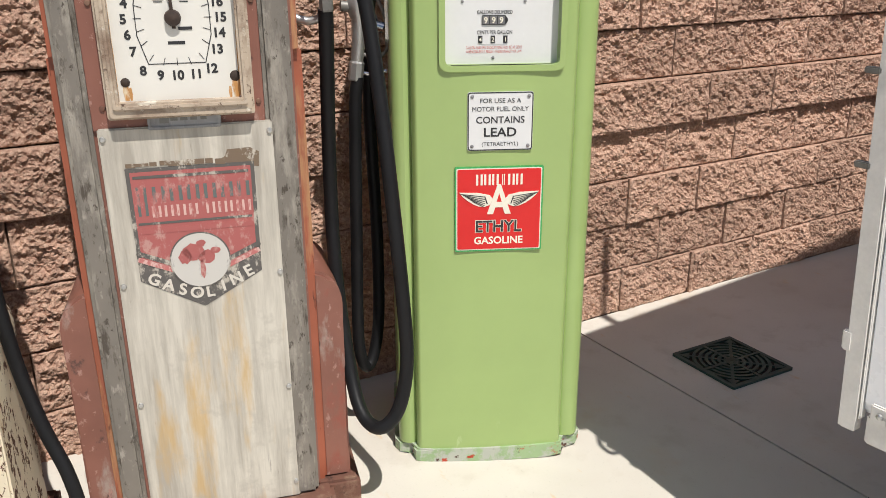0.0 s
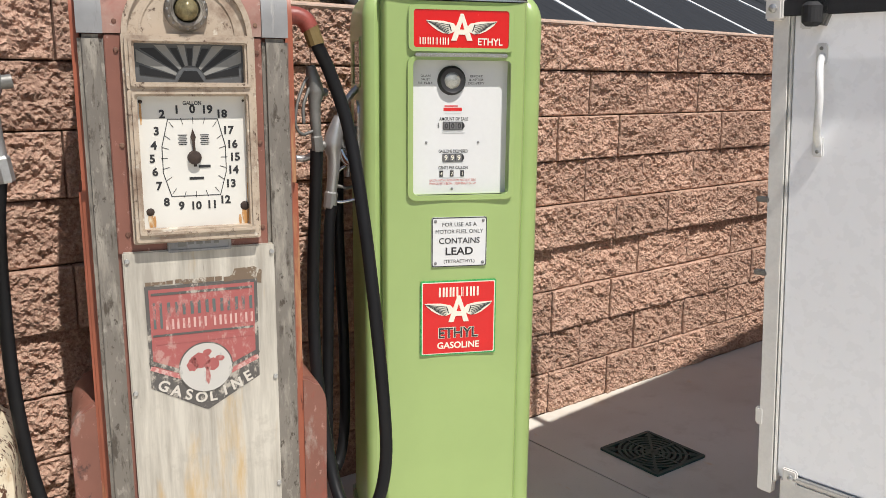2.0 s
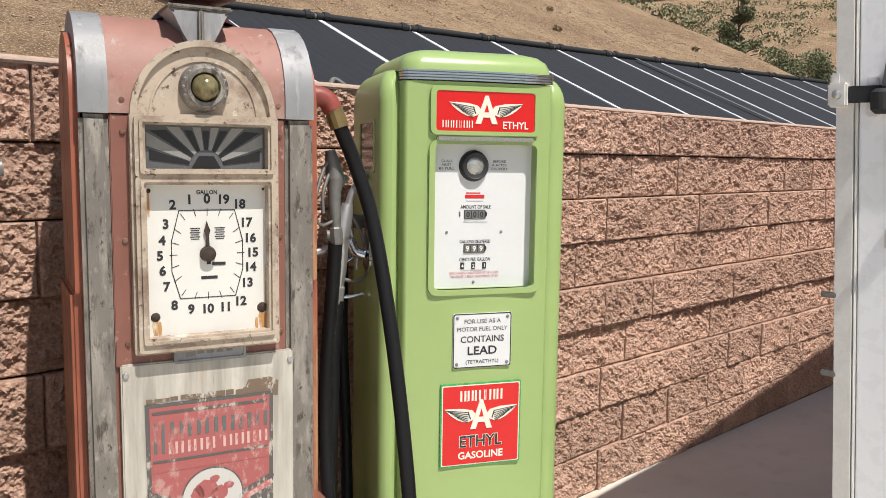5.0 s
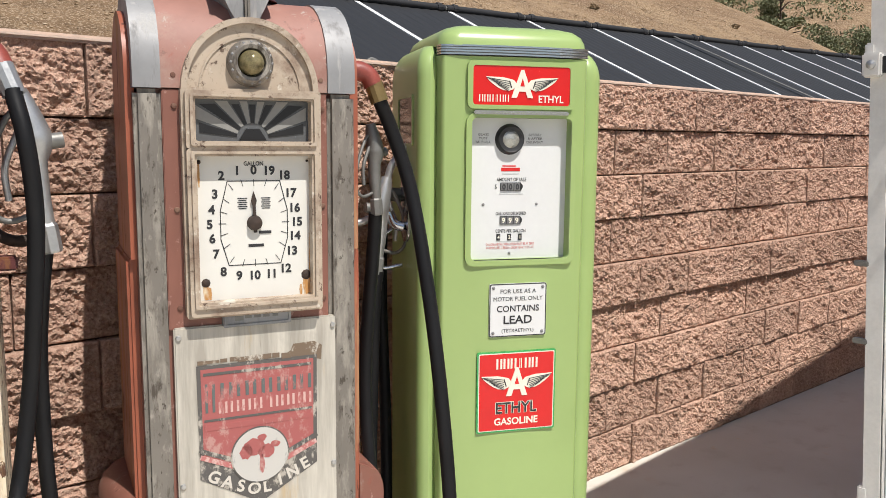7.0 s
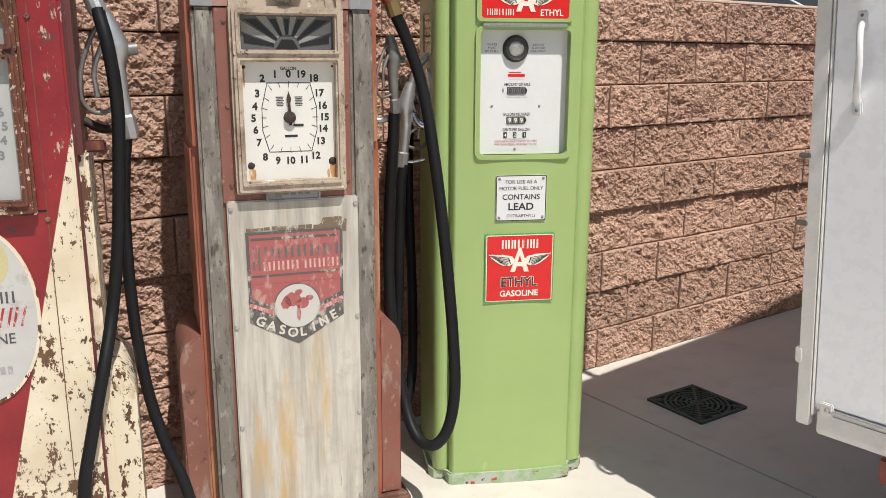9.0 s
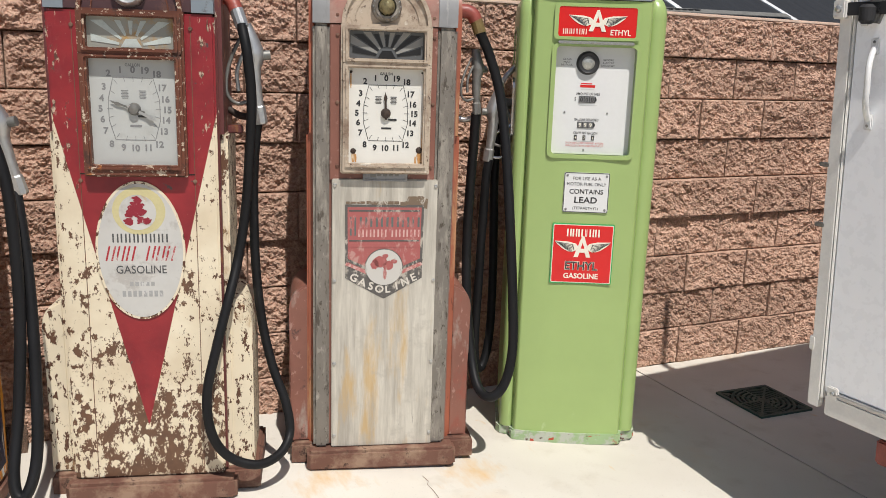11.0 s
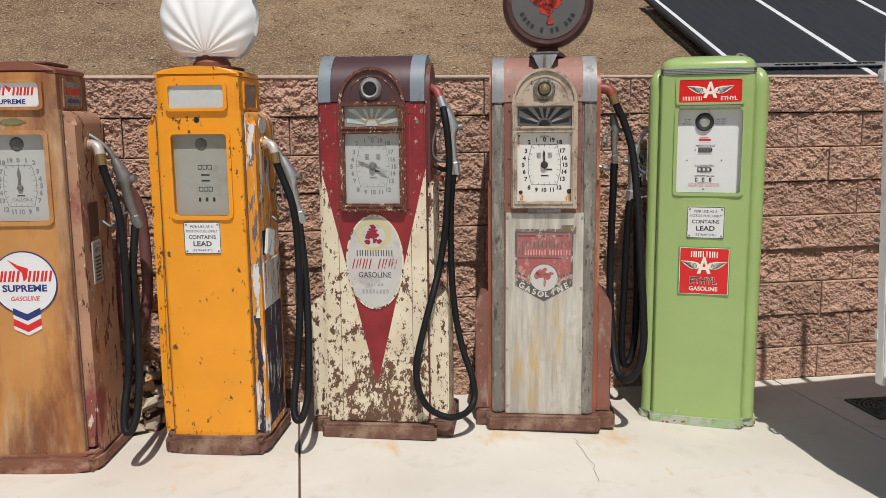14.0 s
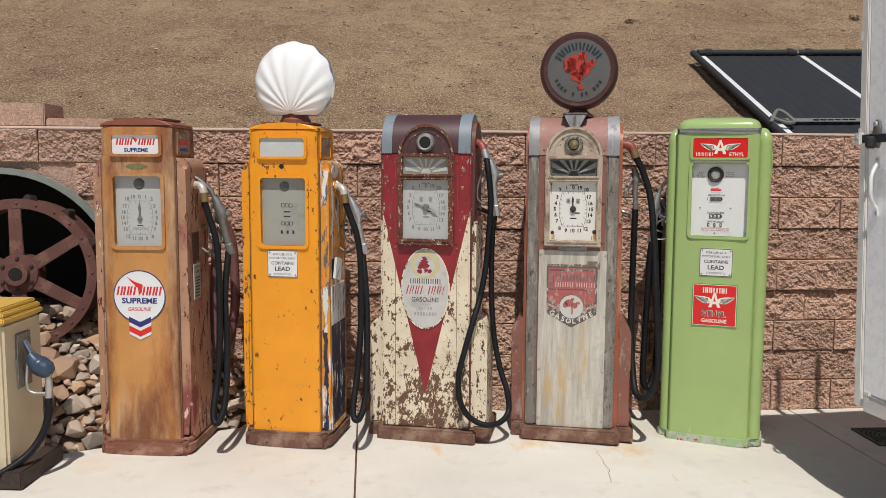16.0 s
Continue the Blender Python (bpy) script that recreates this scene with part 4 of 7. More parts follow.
    # name plate below the dial, its maker's mark left as plain bars
    if restored:
        npl = part("name_plate", prism(rrect(0.180, 0.322, 0.990, 1.034, 0.003, 2), 0.026, 0.046, "y"), alu, root)
        part("name_plate_rim", frame_prism(rrect(0.182, 0.320, 0.992, 1.032, 0.003, 2), rrect(0.186, 0.316, 0.996, 1.028, 0.003, 2), 0.0235, 0.027), alu, npl)
        tb = None
        for k, w in enumerate((0.018, 0.014, 0.014, 0.013, 0.012)):
            tb = bar(0.212 + 0.019 * k, 1.012, w, 0.010 if k else 0.018, 0.026, tb)
        part("maker_mark", tb, dark_steel, npl)


RUST_DRIP_MAT = worn("rust_run_on_dial", (0.50, 0.25, 0.08), [((0.66, 0.56, 0.40), 60, (1, 1, 0.3), 0.48, 0.15)], 0.6)
AMBER = plain("amber_glass", (0.24, 0.20, 0.10), 0.10, 0.3, 0.5, 60)
PALE_BLUE = plain("pale_blue_rays", (0.50, 0.55, 0.52), 0.35, 0, 0.15)
RUSTY_BLACK = plain("rusty_black_metal", (0.045, 0.028, 0.02), 0.7, 0, 0.5, 60, 0.3)
OLD_SEAM = plain("rust_seam", (0.16, 0.08, 0.05), 0.8, 0, 0.4, 40)


def pump_at(name, label, p0, angle, group="row of old fuel pumps"):
    return thing(name, label, "fuel pump", Matrix.Translation((p0[0], p0[1], p0[2])) @ Matrix.Rotation(radians(angle), 4, "Z"), group)


# the white-sheeted pump with a round globe
hp = pump_at("fuel_pump", "faded red clock-face pump with white stained front sheet and round globe", (0.158, 1.735, 0.034), -15.6)
clock_pump(hp, True)
# the cream and red pump
gp = pump_at("fuel_pump", "chipped cream and red clock-face pump with oval badge", (-0.585, 1.766, 0.040), -15.5)
clock_pump(gp, False)


def round_globe(root):
    c = (0.262, 0.20, 1.905)
    part("globe_neck", lathe([(0.085, 1.672), (0.075, 1.685), (0.050, 1.700), (0.046, 1.712), (0.062, 1.722)], (c[0], c[1], 0), "z", 28), globe_brown, root, smooth=40)
    g = part("globe", lathe([(0.160, -0.068), (0.178, -0.072), (0.192, -0.055), (0.198, -0.03), (0.198, 0.03), (0.192, 0.055), (0.178, 0.072), (0.160, 0.068)], c, "y", 56), globe_brown, root, "dark rust-red globe ring with grey lens", 50)
    part("lens", lathe([(0.002, -0.0765), (0.08, -0.0750), (0.158, -0.0705), (0.1585, 0.0)], c, "y", 48), GREY_LENS, g, "grey glass lens with worn red emblem", 50)
    y = c[1] - 0.0780
    ring = frame_prism(ring_pts(c[0], c[2], 0.150, 0.150, 64), ring_pts(c[0], c[2], 0.146, 0.146, 64), y + 0.007, y + 0.010)
    part("lens_ring", ring, GLOBE_RED, g)
    # plain blot of red where the emblem is, and bars for the mark along the rim
    random.seed(5)
    blot = None
    for dx, dz, rx, rz, tn in ((-0.012, 0.02, 0.052, 0.060, 20), (-0.045, 0.028, 0.034, 0.042, 0), (0.030, 0.005, 0.030, 0.040, -25), (0.062, 0.032, 0.026, 0.016, 40), (0.018, 0.070, 0.022, 0.022, 0), (0.004, -0.055, 0.010, 0.032, 8), (0.010, -0.088, 0.017, 0.008, 0), (-0.008, -0.030, 0.036, 0.024, 0)):
        p = ring_pts(0, 0, rx, rz, 18)
        cs, sn = math.cos(radians(tn)), math.sin(radians(tn))
        p = [((a * cs - b * sn) * random.uniform(0.86, 1.1), (a * sn + b * cs) * random.uniform(0.86, 1.1)) for a, b in p]
        blot = prism([(c[0] + dx + a, c[2] + dz + b) for a, b in p], y + 0.0002 * len(p) / 18, y + 0.006, "y", bm=blot)
    part("emblem", blot, GLOBE_BLOT, g)
    marks = None
    for k in range(7):
        a = 145 - k * 17.5
        marks = strokes(c[0] + 0.120 * math.cos(radians(a)), c[2] + 0.120 * math.sin(radians(a)), 0.028, 0.036, y + 0.004, marks, a - 90, 0, 0.3, 0.002)
    part("name_mark", marks, GLOBE_DARK, g)
    small = None
    for k in range(13):
        a = 205 + k * 10.5
        if k in (4, 6, 9):
            continue
        small = bar(c[0] + 0.122 * math.cos(radians(a)), c[2] + 0.122 * math.sin(radians(a)), 0.012, 0.018, y + 0.005, small, a + 90, 0.002)
    part("name_mark", small, black_print, g)
    # cast flare that holds the neck
    fl = [(-0.060, 1.682), (-0.050, 1.668), (-0.030, 1.640), (-0.022, 1.600), (0.022, 1.600), (0.030, 1.640), (0.050, 1.668), (0.060, 1.682)]
    cs = part("globe_bracket", prism([(0.249 + x, z) for x, z in fl], 0.060, 0.17, "y", 0.006), alu, root, "cast metal globe bracket")
    part("bracket_rib", box(0.244, 0.254, 0.045, 0.09, 1.605, 1.680, 0.004), alu_dirty, cs)
    part("bracket_lip", box(0.186, 0.312, 0.056, 0.165, 1.680, 1.688, 0.003), alu_dirty, cs)


GLOBE_DARK = faded("worn_dark_teal", (0.012, 0.022, 0.022), 0.68, (0.07, 0.06, 0.058))
GREY_LENS = plain("grey_lens_glass", (0.115, 0.112, 0.11), 0.16, 0, 0.08)
GLOBE_RED = plain("globe_red_line", (0.22, 0.03, 0.03), 0.4)
GLOBE_BLOT = faded("worn_red_emblem", (0.45, 0.035, 0.016), 0.52, (0.07, 0.008, 0.010))
round_globe(hp)


def shield(root):
    """The faded shield on the white sheet."""
    x0, x1, zt, zs, tip = 0.124, 0.380, 0.912, 0.668, 0.597
    cx = (x0 + x1) / 2
    y = 0.0355
    out = [(x0, zt), (x1, zt), (x1 - 0.002, zs), (cx, tip), (x0 + 0.002, zs)]
    inn = [(x0 + 0.008, zt - 0.008), (x1 - 0.008, zt - 0.008), (x1 - 0.010, zs + 0.044), (cx, tip + 0.058), (x0 + 0.010, zs + 0.044)]
    s = part("shield", prism(out, y - 0.0006, y + 0.001, "y"), faded_black, root, "sun-faded red and black shield")
    part("field", prism(inn, y - 0.0012, y, "y"), faded_sign_red, s)
    for z, h in ((0.794, 0.005), (0.778, 0.012), (0.893, 0.006)):
        part("stripe", bar(cx, z, x1 - x0 - 0.026, h, y - 0.0012), faded_black if h < 0.01 else faded_sign_red, s)
    for sg in (-1, 1):
        part("stripe", bar(cx + sg * 0.088, 0.715, 0.085, 0.010, y - 0.0012, None, -sg * -24), faded_black, s)
        part("stripe", bar(cx + sg * 0.086, 0.700, 0.085, 0.010, y - 0.0012, None, -sg * -24), WORN_PINK, s)
    part("disc", prism(ring_pts(cx, 0.705, 0.063, 0.063, 40), y - 0.0024, y, "y"), faded_black, s)
    part("disc", prism(ring_pts(cx, 0.705, 0.060, 0.060, 40), y - 0.0030, y, "y"), faded_pale, s)
    random.seed(9)
    blot = None
    for dx, dz, rx, rz in ((-0.012, 0.018, 0.024, 0.020), (-0.030, 0.008, 0.014, 0.018), (0.014, 0.004, 0.018, 0.016), (0.032, 0.018, 0.012, 0.008), (0.003, -0.024, 0.006, 0.022), (0.004, 0.036, 0.010, 0.008)):
        blot = prism([(cx + dx + a * random.uniform(.8, 1.1), 0.707 + dz + b * random.uniform(.8, 1.1)) for a, b in ring_pts(0, 0, rx, rz, 14)], y - 0.0034, y, "y", bm=blot)
    part("emblem", blot, faded_sign_red, s)
    # maker's name as bars, the generic word as lettering
    t1 = None
    for k in range(7):
        big = k == 0
        t1 = strokes(x0 + 0.026 + k * 0.034, 0.856 - (0.014 if big else 0), 0.020 if big else 0.025, 0.062 if big else 0.032, y - 0.0012, t1, edge=0.28)
    part("name_mark", t1, faded_teal, s)
    t2 = None
    for k in range(8):
        t2 = strokes(x0 + 0.052 + k * 0.0245 + (0.010 if k > 3 else 0), 0.819, 0.018, 0.024, y - 0.0012, t2, edge=0.28)
    part("name_mark", t2, WORN_PINK, s)
    tw = None
    for k, ch in enumerate("GASOLINE"):
        f = (k - 3.5) / 3.5
        tw = words(ch, cx + f * 0.098, 0.629 + 0.042 * abs(f) ** 1.35, 0.025, 0, y - 0.0013, tw, turn=f * 24, heavy=0.03)
    part("lettering", tw, faded_white, s)
    # rubbed patch at the top corner of the shield
    random.seed(3)
    patch = [(x1 - 0.075, zt + 0.004), (x1 + 0.010, zt - 0.012), (x1 + 0.012, zt + 0.020), (x1 - 0.006, zt + 0.030), (x1 - 0.052, zt + 0.028), (x1 - 0.058, zt + 0.014)]
    part("rubbed_patch", prism(patch, y - 0.0004, y + 0.001, "y"), RUB, s)
    for k in range(9):
        w = random.uniform(0.014, 0.034)
        part("rubbed_patch", bar(x0 + 0.012 + k * 0.022, zt + 0.004 + random.uniform(0, 0.004), w, random.uniform(0.006, 0.013), y - 0.0002), RUB, s)


WORN_PINK = faded("worn_pale_print", (0.60, 0.40, 0.36), 0.50, (0.46, 0.15, 0.14))
RUB = faded("rubbed_brown_stain", (0.17, 0.12, 0.08), 0.53, (0.50, 0.46, 0.39))
shield(hp)


def oval_badge(root):
    cx, cz = 0.248, 0.793
    y = 0.0375
    o = part("oval_badge", prism(ring_pts(cx, cz, 0.126, 0.207, 56), y - 0.004, y + 0.002, "y"), cream_chip, root, "cream oval badge with worn red emblem")
    part("badge_field", prism(ring_pts(cx, cz, 0.119, 0.200, 56), y - 0.0046, y, "y"), OVAL_WHITE, o)
    part("badge_disc", prism(ring_pts(cx, cz + 0.120, 0.074, 0.070, 40), y - 0.0052, y, "y"), OVAL_YELLOW, o)
    part("badge_disc", prism(ring_pts(cx - 0.004, cz + 0.116, 0.052, 0.052, 40), y - 0.0058, y, "y"), OVAL_WHITE, o)
    random.seed(12)
    blot = None
    for k in range(70):
        dz = random.uniform(-0.036, 0.040)
        dx = random.uniform(-1, 1) * (0.040 - 0.55 * (dz + 0.036) * 0.9)
        if abs(dx) > 0.046 or abs(dz) > 0.040:
            continue
        r = random.uniform(0.004, 0.011)
        blot = prism([(cx - 0.006 + dx + a * random.uniform(.5, 1.2), cz + 0.120 + dz + b * random.uniform(.5, 1.2)) for a, b in ring_pts(0, 0, r * 1.2, r * 0.8, 9)], y - 0.0062 - 0.00001 * k, y, "y", bm=blot)
    part("emblem", blot, EMBLEM_RED, o)
    m1 = None
    for k in range(7):
        m1 = strokes(cx - 0.069 + k * 0.023, cz + 0.040, 0.017, 0.026, y - 0.0046, m1, edge=0.26)
    part("name_mark", m1, BADGE_BLACK, o)
    m2 = None
    for k in range(7):
        if k != 3:
            m2 = strokes(cx - 0.084 + k * 0.028, cz - 0.006, 0.021, 0.044, y - 0.0046, m2, 0, 0.25, 0.24)
    part("name_mark", m2, BADGE_RED, o)
    part("lettering", words("GASOLINE", cx, cz - 0.054, 0.024, 0.142, y - 0.0046, heavy=0.005), BADGE_BLACK, o)
    m3 = None
    for k in range(5):
        m3 = bar(cx - 0.030 + k * 0.015, cz - 0.098, 0.010, 0.012, y - 0.0046, m3)
    for k in range(8):
        m3 = bar(cx - 0.052 + k * 0.015, cz - 0.128, 0.010, 0.018, y - 0.0046, m3)
    part("small_print", m3, BADGE_GREY, o)


OVAL_WHITE = worn("rubbed_white_oval", (0.53, 0.52, 0.49), [((0.42, 0.40, 0.37), 12, (1, 1, 1), 0.54, 0.1), ((0.45, 0.33, 0.20), 9, (1, 1, 1), 0.66, 0.05)], 0.4)
OVAL_YELLOW = plain("pale_yellow_disc", (0.55, 0.49, 0.26), 0.45, 0, 0.1)
EMBLEM_RED = faded("worn_dark_red_emblem", (0.25, 0.015, 0.03), 0.62, (0.55, 0.48, 0.46))
BADGE_RED = faded("worn_badge_red", (0.38, 0.025, 0.035), 0.53, (0.60, 0.57, 0.54))
BADGE_BLACK = faded("worn_badge_black", (0.08, 0.08, 0.08), 0.60, (0.55, 0.54, 0.52))
BADGE_GREY = faded("worn_badge_grey", (0.34, 0.34, 0.33), 0.55, (0.56, 0.55, 0.53))
oval_badge(gp)


def wings_mark(root, cx, cz, w, h, y, full):
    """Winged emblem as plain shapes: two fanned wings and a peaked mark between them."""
    a = prism([(cx - 0.15 * w, cz - 0.42 * h), (cx - 0.02 * w, cz + 0.55 * h), (cx + 0.02 * w, cz + 0.55 * h), (cx + 0.15 * w, cz - 0.42 * h), (cx + 0.075 * w, cz - 0.42 * h), (cx + 0.045 * w, cz - 0.20 * h), (cx - 0.045 * w, cz - 0.20 * h), (cx - 0.075 * w, cz - 0.42 * h)], y - 0.0022, y, "y")
    part("emblem_peak", a, cream_print, root)
    part("emblem_gap", prism([(cx - 0.032 * w, cz - 0.02 * h), (cx + 0.032 * w, cz - 0.02 * h), (cx, cz + 0.26 * h)], y - 0.0026, y, "y"), sign_red, root)
    for s in (-1, 1):
        wing = [(0.06, 0.02), (0.12, 0.20), (0.26, 0.28), (0.50, 0.30), (0.46, 0.17), (0.40, 0.04), (0.33, -0.08), (0.26, -0.16), (0.18, -0.18), (0.12, -0.12)]
        wg = part("emblem_wing", prism([(cx + s * px * w, cz + pz * h) for px, pz in wing], y - 0.0014, y, "y"), cream_print, root)
        for k in range(6):
            f = k / 5
            part("feather_line", bar(cx + s * (0.26 + 0.07 * f) * w, cz + (-0.09 + 0.29 * f) * h, (0.17 + 0.15 * f) * w, 0.020 * h, y - 0.0014, None, s * (28 - 20 * f)), black_print, wg)
        part("feather_line", bar(cx + s * 0.165 * w, cz + 0.04 * h, 0.014 * w, 0.26 * h, y - 0.0014, None, s * -18), black_print, wg)


def enamel_sign(root, x0, x1, z0, z1, y, kind):
    cx, w, h = (x0 + x1) / 2, x1 - x0, z1 - z0
    if kind == "square":
        s = part("enamel_sign", prism(rrect(x0, x1, z0, z1, 0.004, 2), y - 0.003, y + 0.002, "y"), sign_green, root, "red enamel sign with winged emblem and green edge")
        part("sign_line", prism(rrect(x0 + .004, x1 - .004, z0 + .004, z1 - .004, 0.003, 2), y - 0.0036, y, "y"), cream_print, s)
        part("sign_field", prism(rrect(x0 + .0065, x1 - .0065, z0 + .0065, z1 - .0065, 0.003, 2), y - 0.0042, y, "y"), sign_red, s)
        t = None
        for k in range(6):
            t = strokes(cx + (k - 2.5) * 0.090 * w, z1 - 0.150 * h, (0.030 if k == 3 else 0.074) * w, 0.125 * h, y - 0.0042, t, edge=0.32)
        part("name_mark", t, cream_print, s)
        wings_mark(s, cx, cz_mid(z0, z1, 0.60), 0.90 * w, 0.36 * h, y - 0.0042, True)
        part("lettering", words("ETHYL", cx, z0 + 0.305 * h, 0.135 * h, 0.535 * w, y - 0.0040, heavy=0.045), cream_print, s)
        part("lettering", words("ETHYL", cx, z0 + 0.305 * h, 0.135 * h, 0.52 * w, y - 0.0046, heavy=0.015), black_print, s)
        part("lettering", words("GASOLINE", cx, z0 + 0.135 * h, 0.085 * h, 0.56 * w, y - 0.0042, heavy=0.025), cream_print, s)
    else:
        s = part("enamel_sign", prism(rrect(x0, x1, z0, z1, 0.008, 3), y - 0.002, y + 0.002, "y"), sign_red, root, "red glass panel with winged emblem")
        t = None
        for k in range(6):
            t = strokes(x0 + (0.085 + k * 0.052) * w, z0 + 0.18 * h, (0.018 if k == 3 else 0.040) * w, 0.18 * h, y - 0.002, t, edge=0.26)
        part("name_mark", t, cream_print, s)
        part("lettering", words("ETHYL", x1 - 0.20 * w, z0 + 0.18 * h, 0.18 * h, 0.26 * w, y - 0.002, heavy=0.015), cream_print, s)
        wings_mark(s, cx, z0 + 0.50 * h, 0.74 * w, 0.72 * h, y - 0.002, True)
    return s


def cz_mid(z0, z1, f):
    return z0 + (z1 - z0) * f


def counter(root, x, z, y, n, digit_w, digit_h, text, frame_tip=True):
    """A row of small number windows."""
    w = n * digit_w
    o = part("counter", box(x - w / 2, x + w / 2, y - 0.003, y + 0.002, z - digit_h / 2, z + digit_h / 2, 0.001), black_print, root)
    for k in range(n):
        part("counter_window", box(x - w / 2 + k * digit_w + 0.0012, x - w / 2 + (k + 1) * digit_w - 0.0012, y - 0.0034, y, z - digit_h / 2 + 0.0014, z + digit_h / 2 - 0.0014), COUNTER_GREY, o)
        part("counter_digit", words(text[k], x - w / 2 + (k + 0.5) * digit_w, z, digit_h * 0.62, 0, y - 0.0034, heavy=0.02), cream_print if text[k] == "9" else black_print, o)
    if frame_tip:
        part("counter_tip", prism([(x + w / 2, z - digit_h / 2), (x + w / 2 + 0.006, z - 0.003), (x + w / 2 + 0.006, z + 0.003), (x + w / 2, z + digit_h / 2)], y - 0.003, y + 0.002, "y"), black_print, o)


COUNTER_GREY = plain("counter_drum", (0.16, 0.16, 0.16), 0.4)


def bowed(x0, x1, bow, y0, n=10):
    return [(x0 + (x1 - x0) * i / n, y0 - bow * (1 - (2 * i / n - 1) ** 2)) for i in range(n + 1)]


# the green pump, origin at the front left corner of its middle face
np_ = pump_at("fuel_pump", "restored light green pump with red enamel signs", (0.953, 1.738, 0.017), -26.3)


def green_pump(root):
    D = 0.40
    base_out = [(-0.058, D)] + [(-0.062, 0.075), (-0.050, 0.050), (-0.014, 0.046), (-0.006, 0.004)] + bowed(0.004, 0.392, 0.008, 0.0) + [(0.402, 0.004), (0.410, 0.046), (0.452, 0.050), (0.466, 0.075), (0.462, D)]
    part("base_skirt", prism(base_out, 0, 0.042, "z", 0.006), green_base, root, "chipped base skirt with red primer showing")
    # side wings with rounded tops
    for s in (-1, 1):
        xi, xo = (0.010, -0.050) if s < 0 else (0.388, 0.456)
        x0, x1 = sorted((xi, xo))
        wb, rings = bmesh.new(), []
        for inset, z in [(0.0, 0.042), (0.0, 1.555)] + [(0.066 * (1 - math.cos(radians(a))), 1.555 + 0.080 * math.sin(radians(a))) for a in range(12, 91, 13)]:
            ring = []
            for px, py in rrect(x0, x1, 0.036, D - 0.01, 0.030, 5):
                ring.append(wb.verts.new((xi + (px - xi) * (1 - inset / 0.10), 0.21 + (py - 0.21) * (1 - inset / 0.19), z)))
            rings.append(ring)
        for r, q in zip(rings, rings[1:]):
            for i in range(len(r)):
                wb.faces.new((r[i], r[(i + 1) % len(r)], q[(i + 1) % len(r)], q[i]))
        wb.faces.new(rings[-1])
        wb.faces.new(rings[0][::-1])
        w = part("side_wing", wb, green_paint, root, smooth=60)
        xs = xo + s * 0.001
        part("side_glass", prism(rrect(0.100, 0.265, 1.385, 1.505, 0.008, 3), min(xs, xs - s * 0.004), max(xs, xs - s * 0.004), "x"), SIDE_GLASS, w)
        part("side_glass_rim", frame_prism(rrect(0.092, 0.273, 1.377, 1.513, 0.012, 3), rrect(0.100, 0.265, 1.385, 1.505, 0.008, 3), min(xs + s * .003, xs - s * .004), max(xs + s * .003, xs - s * .004), "x"), green_paint, w)
    part("body", box(0.004, 0.394, 0.048, D, 0.040, 1.604), green_paint, root)

    def skin(x0, x1, z0, z1, bm=None):
        """A stretch of the bowed front sheet."""
        pts = []
        for i in range(9):
            x = x0 + (x1 - x0) * i / 8
            edge = min(1.0, min(x + 0.002, 0.400 - x) / 0.014)
            pts.append((x, 0.008 - 0.010 * (1 - ((x - 0.199) / 0.201) ** 2) + 0.024 * (1 - math.sqrt(max(0.0, 1 - (1 - edge) ** 2)))))
        return prism(pts + [(x1, 0.050), (x0, 0.050)], z0, z1, "z", bm=bm)

    for x0, x1, z0, z1 in ((0.012, 0.386, 0.040, 1.086), (-0.002, 0.012, 0.040, 1.604), (0.386, 0.400, 0.040, 1.604), (0.012, 0.079, 1.086, 1.452), (0.351, 0.386, 1.086, 1.452), (0.012, 0.386, 1.452, 1.604)):
        part("front_sheet", skin(x0, x1, z0, z1), green_paint, root, smooth=35)
    # lid with a rounded top
    b = bmesh.new()
    rings = []
    for inset, z in ((0.0, 1.630), (0.002, 1.646), (0.010, 1.662), (0.026, 1.675), (0.055, 1.684), (0.10, 1.689), (0.15, 1.690)):
        cxm, cym = 0.199, 0.20
        ring = []
        for px, py in rrect(-0.002, 0.400, 0.002, 0.398, 0.045, 6):
            kx, ky = 1 - inset / 0.2, 1 - inset / 0.2
            ring.append(b.verts.new((cxm + (px - cxm) * kx, cym + (py - cym) * ky - 0.010 * (1 - ((px - cxm) / 0.2) ** 2) * (1 if py < 0.2 else 0), z)))
        rings.append(ring)
    for r, q in zip(rings, rings[1:]):
        n = len(r)
        for i in range(n):
            b.faces.new((r[i], r[(i + 1) % n], q[(i + 1) % n], q[i]))
    b.faces.new(rings[-1])
    b.faces.new(rings[0][::-1])
    part("lid", b, green_paint, root, smooth=60)
    trim = [(0.398, 0.06), (0.401, 0.030), (0.396, 0.012)] + bowed(0.388, 0.010, 0.014, 0.006) + [(0.002, 0.012), (-0.003, 0.030), (0.0, 0.06)]
    tr = part("chrome_band", prism(trim, 1.607, 1.630, "z", 0.003), dark_steel, root, "ribbed chrome band")
    for z in (1.609, 1.616, 1.6225, 1.629):
        t2 = [(0.399, 0.055), (0.403, 0.030), (0.398, 0.010)] + bowed(0.388, 0.010, 0.015, 0.004) + [(0.0, 0.010), (-0.005, 0.030), (-0.001, 0.055)]
        part("band_rib", prism(t2, z - 0.0022, z + 0.0022, "z", 0.001), chrome, tr)
    # red panel and face window in raised frames
    F = -0.004
    part("panel_frame", frame_prism(rrect(0.066, 0.356, 1.474, 1.594, 0.016), rrect(0.080, 0.342, 1.484, 1.582, 0.008), F - 0.003, 0.016, "y"), green_paint, root, smooth=30)
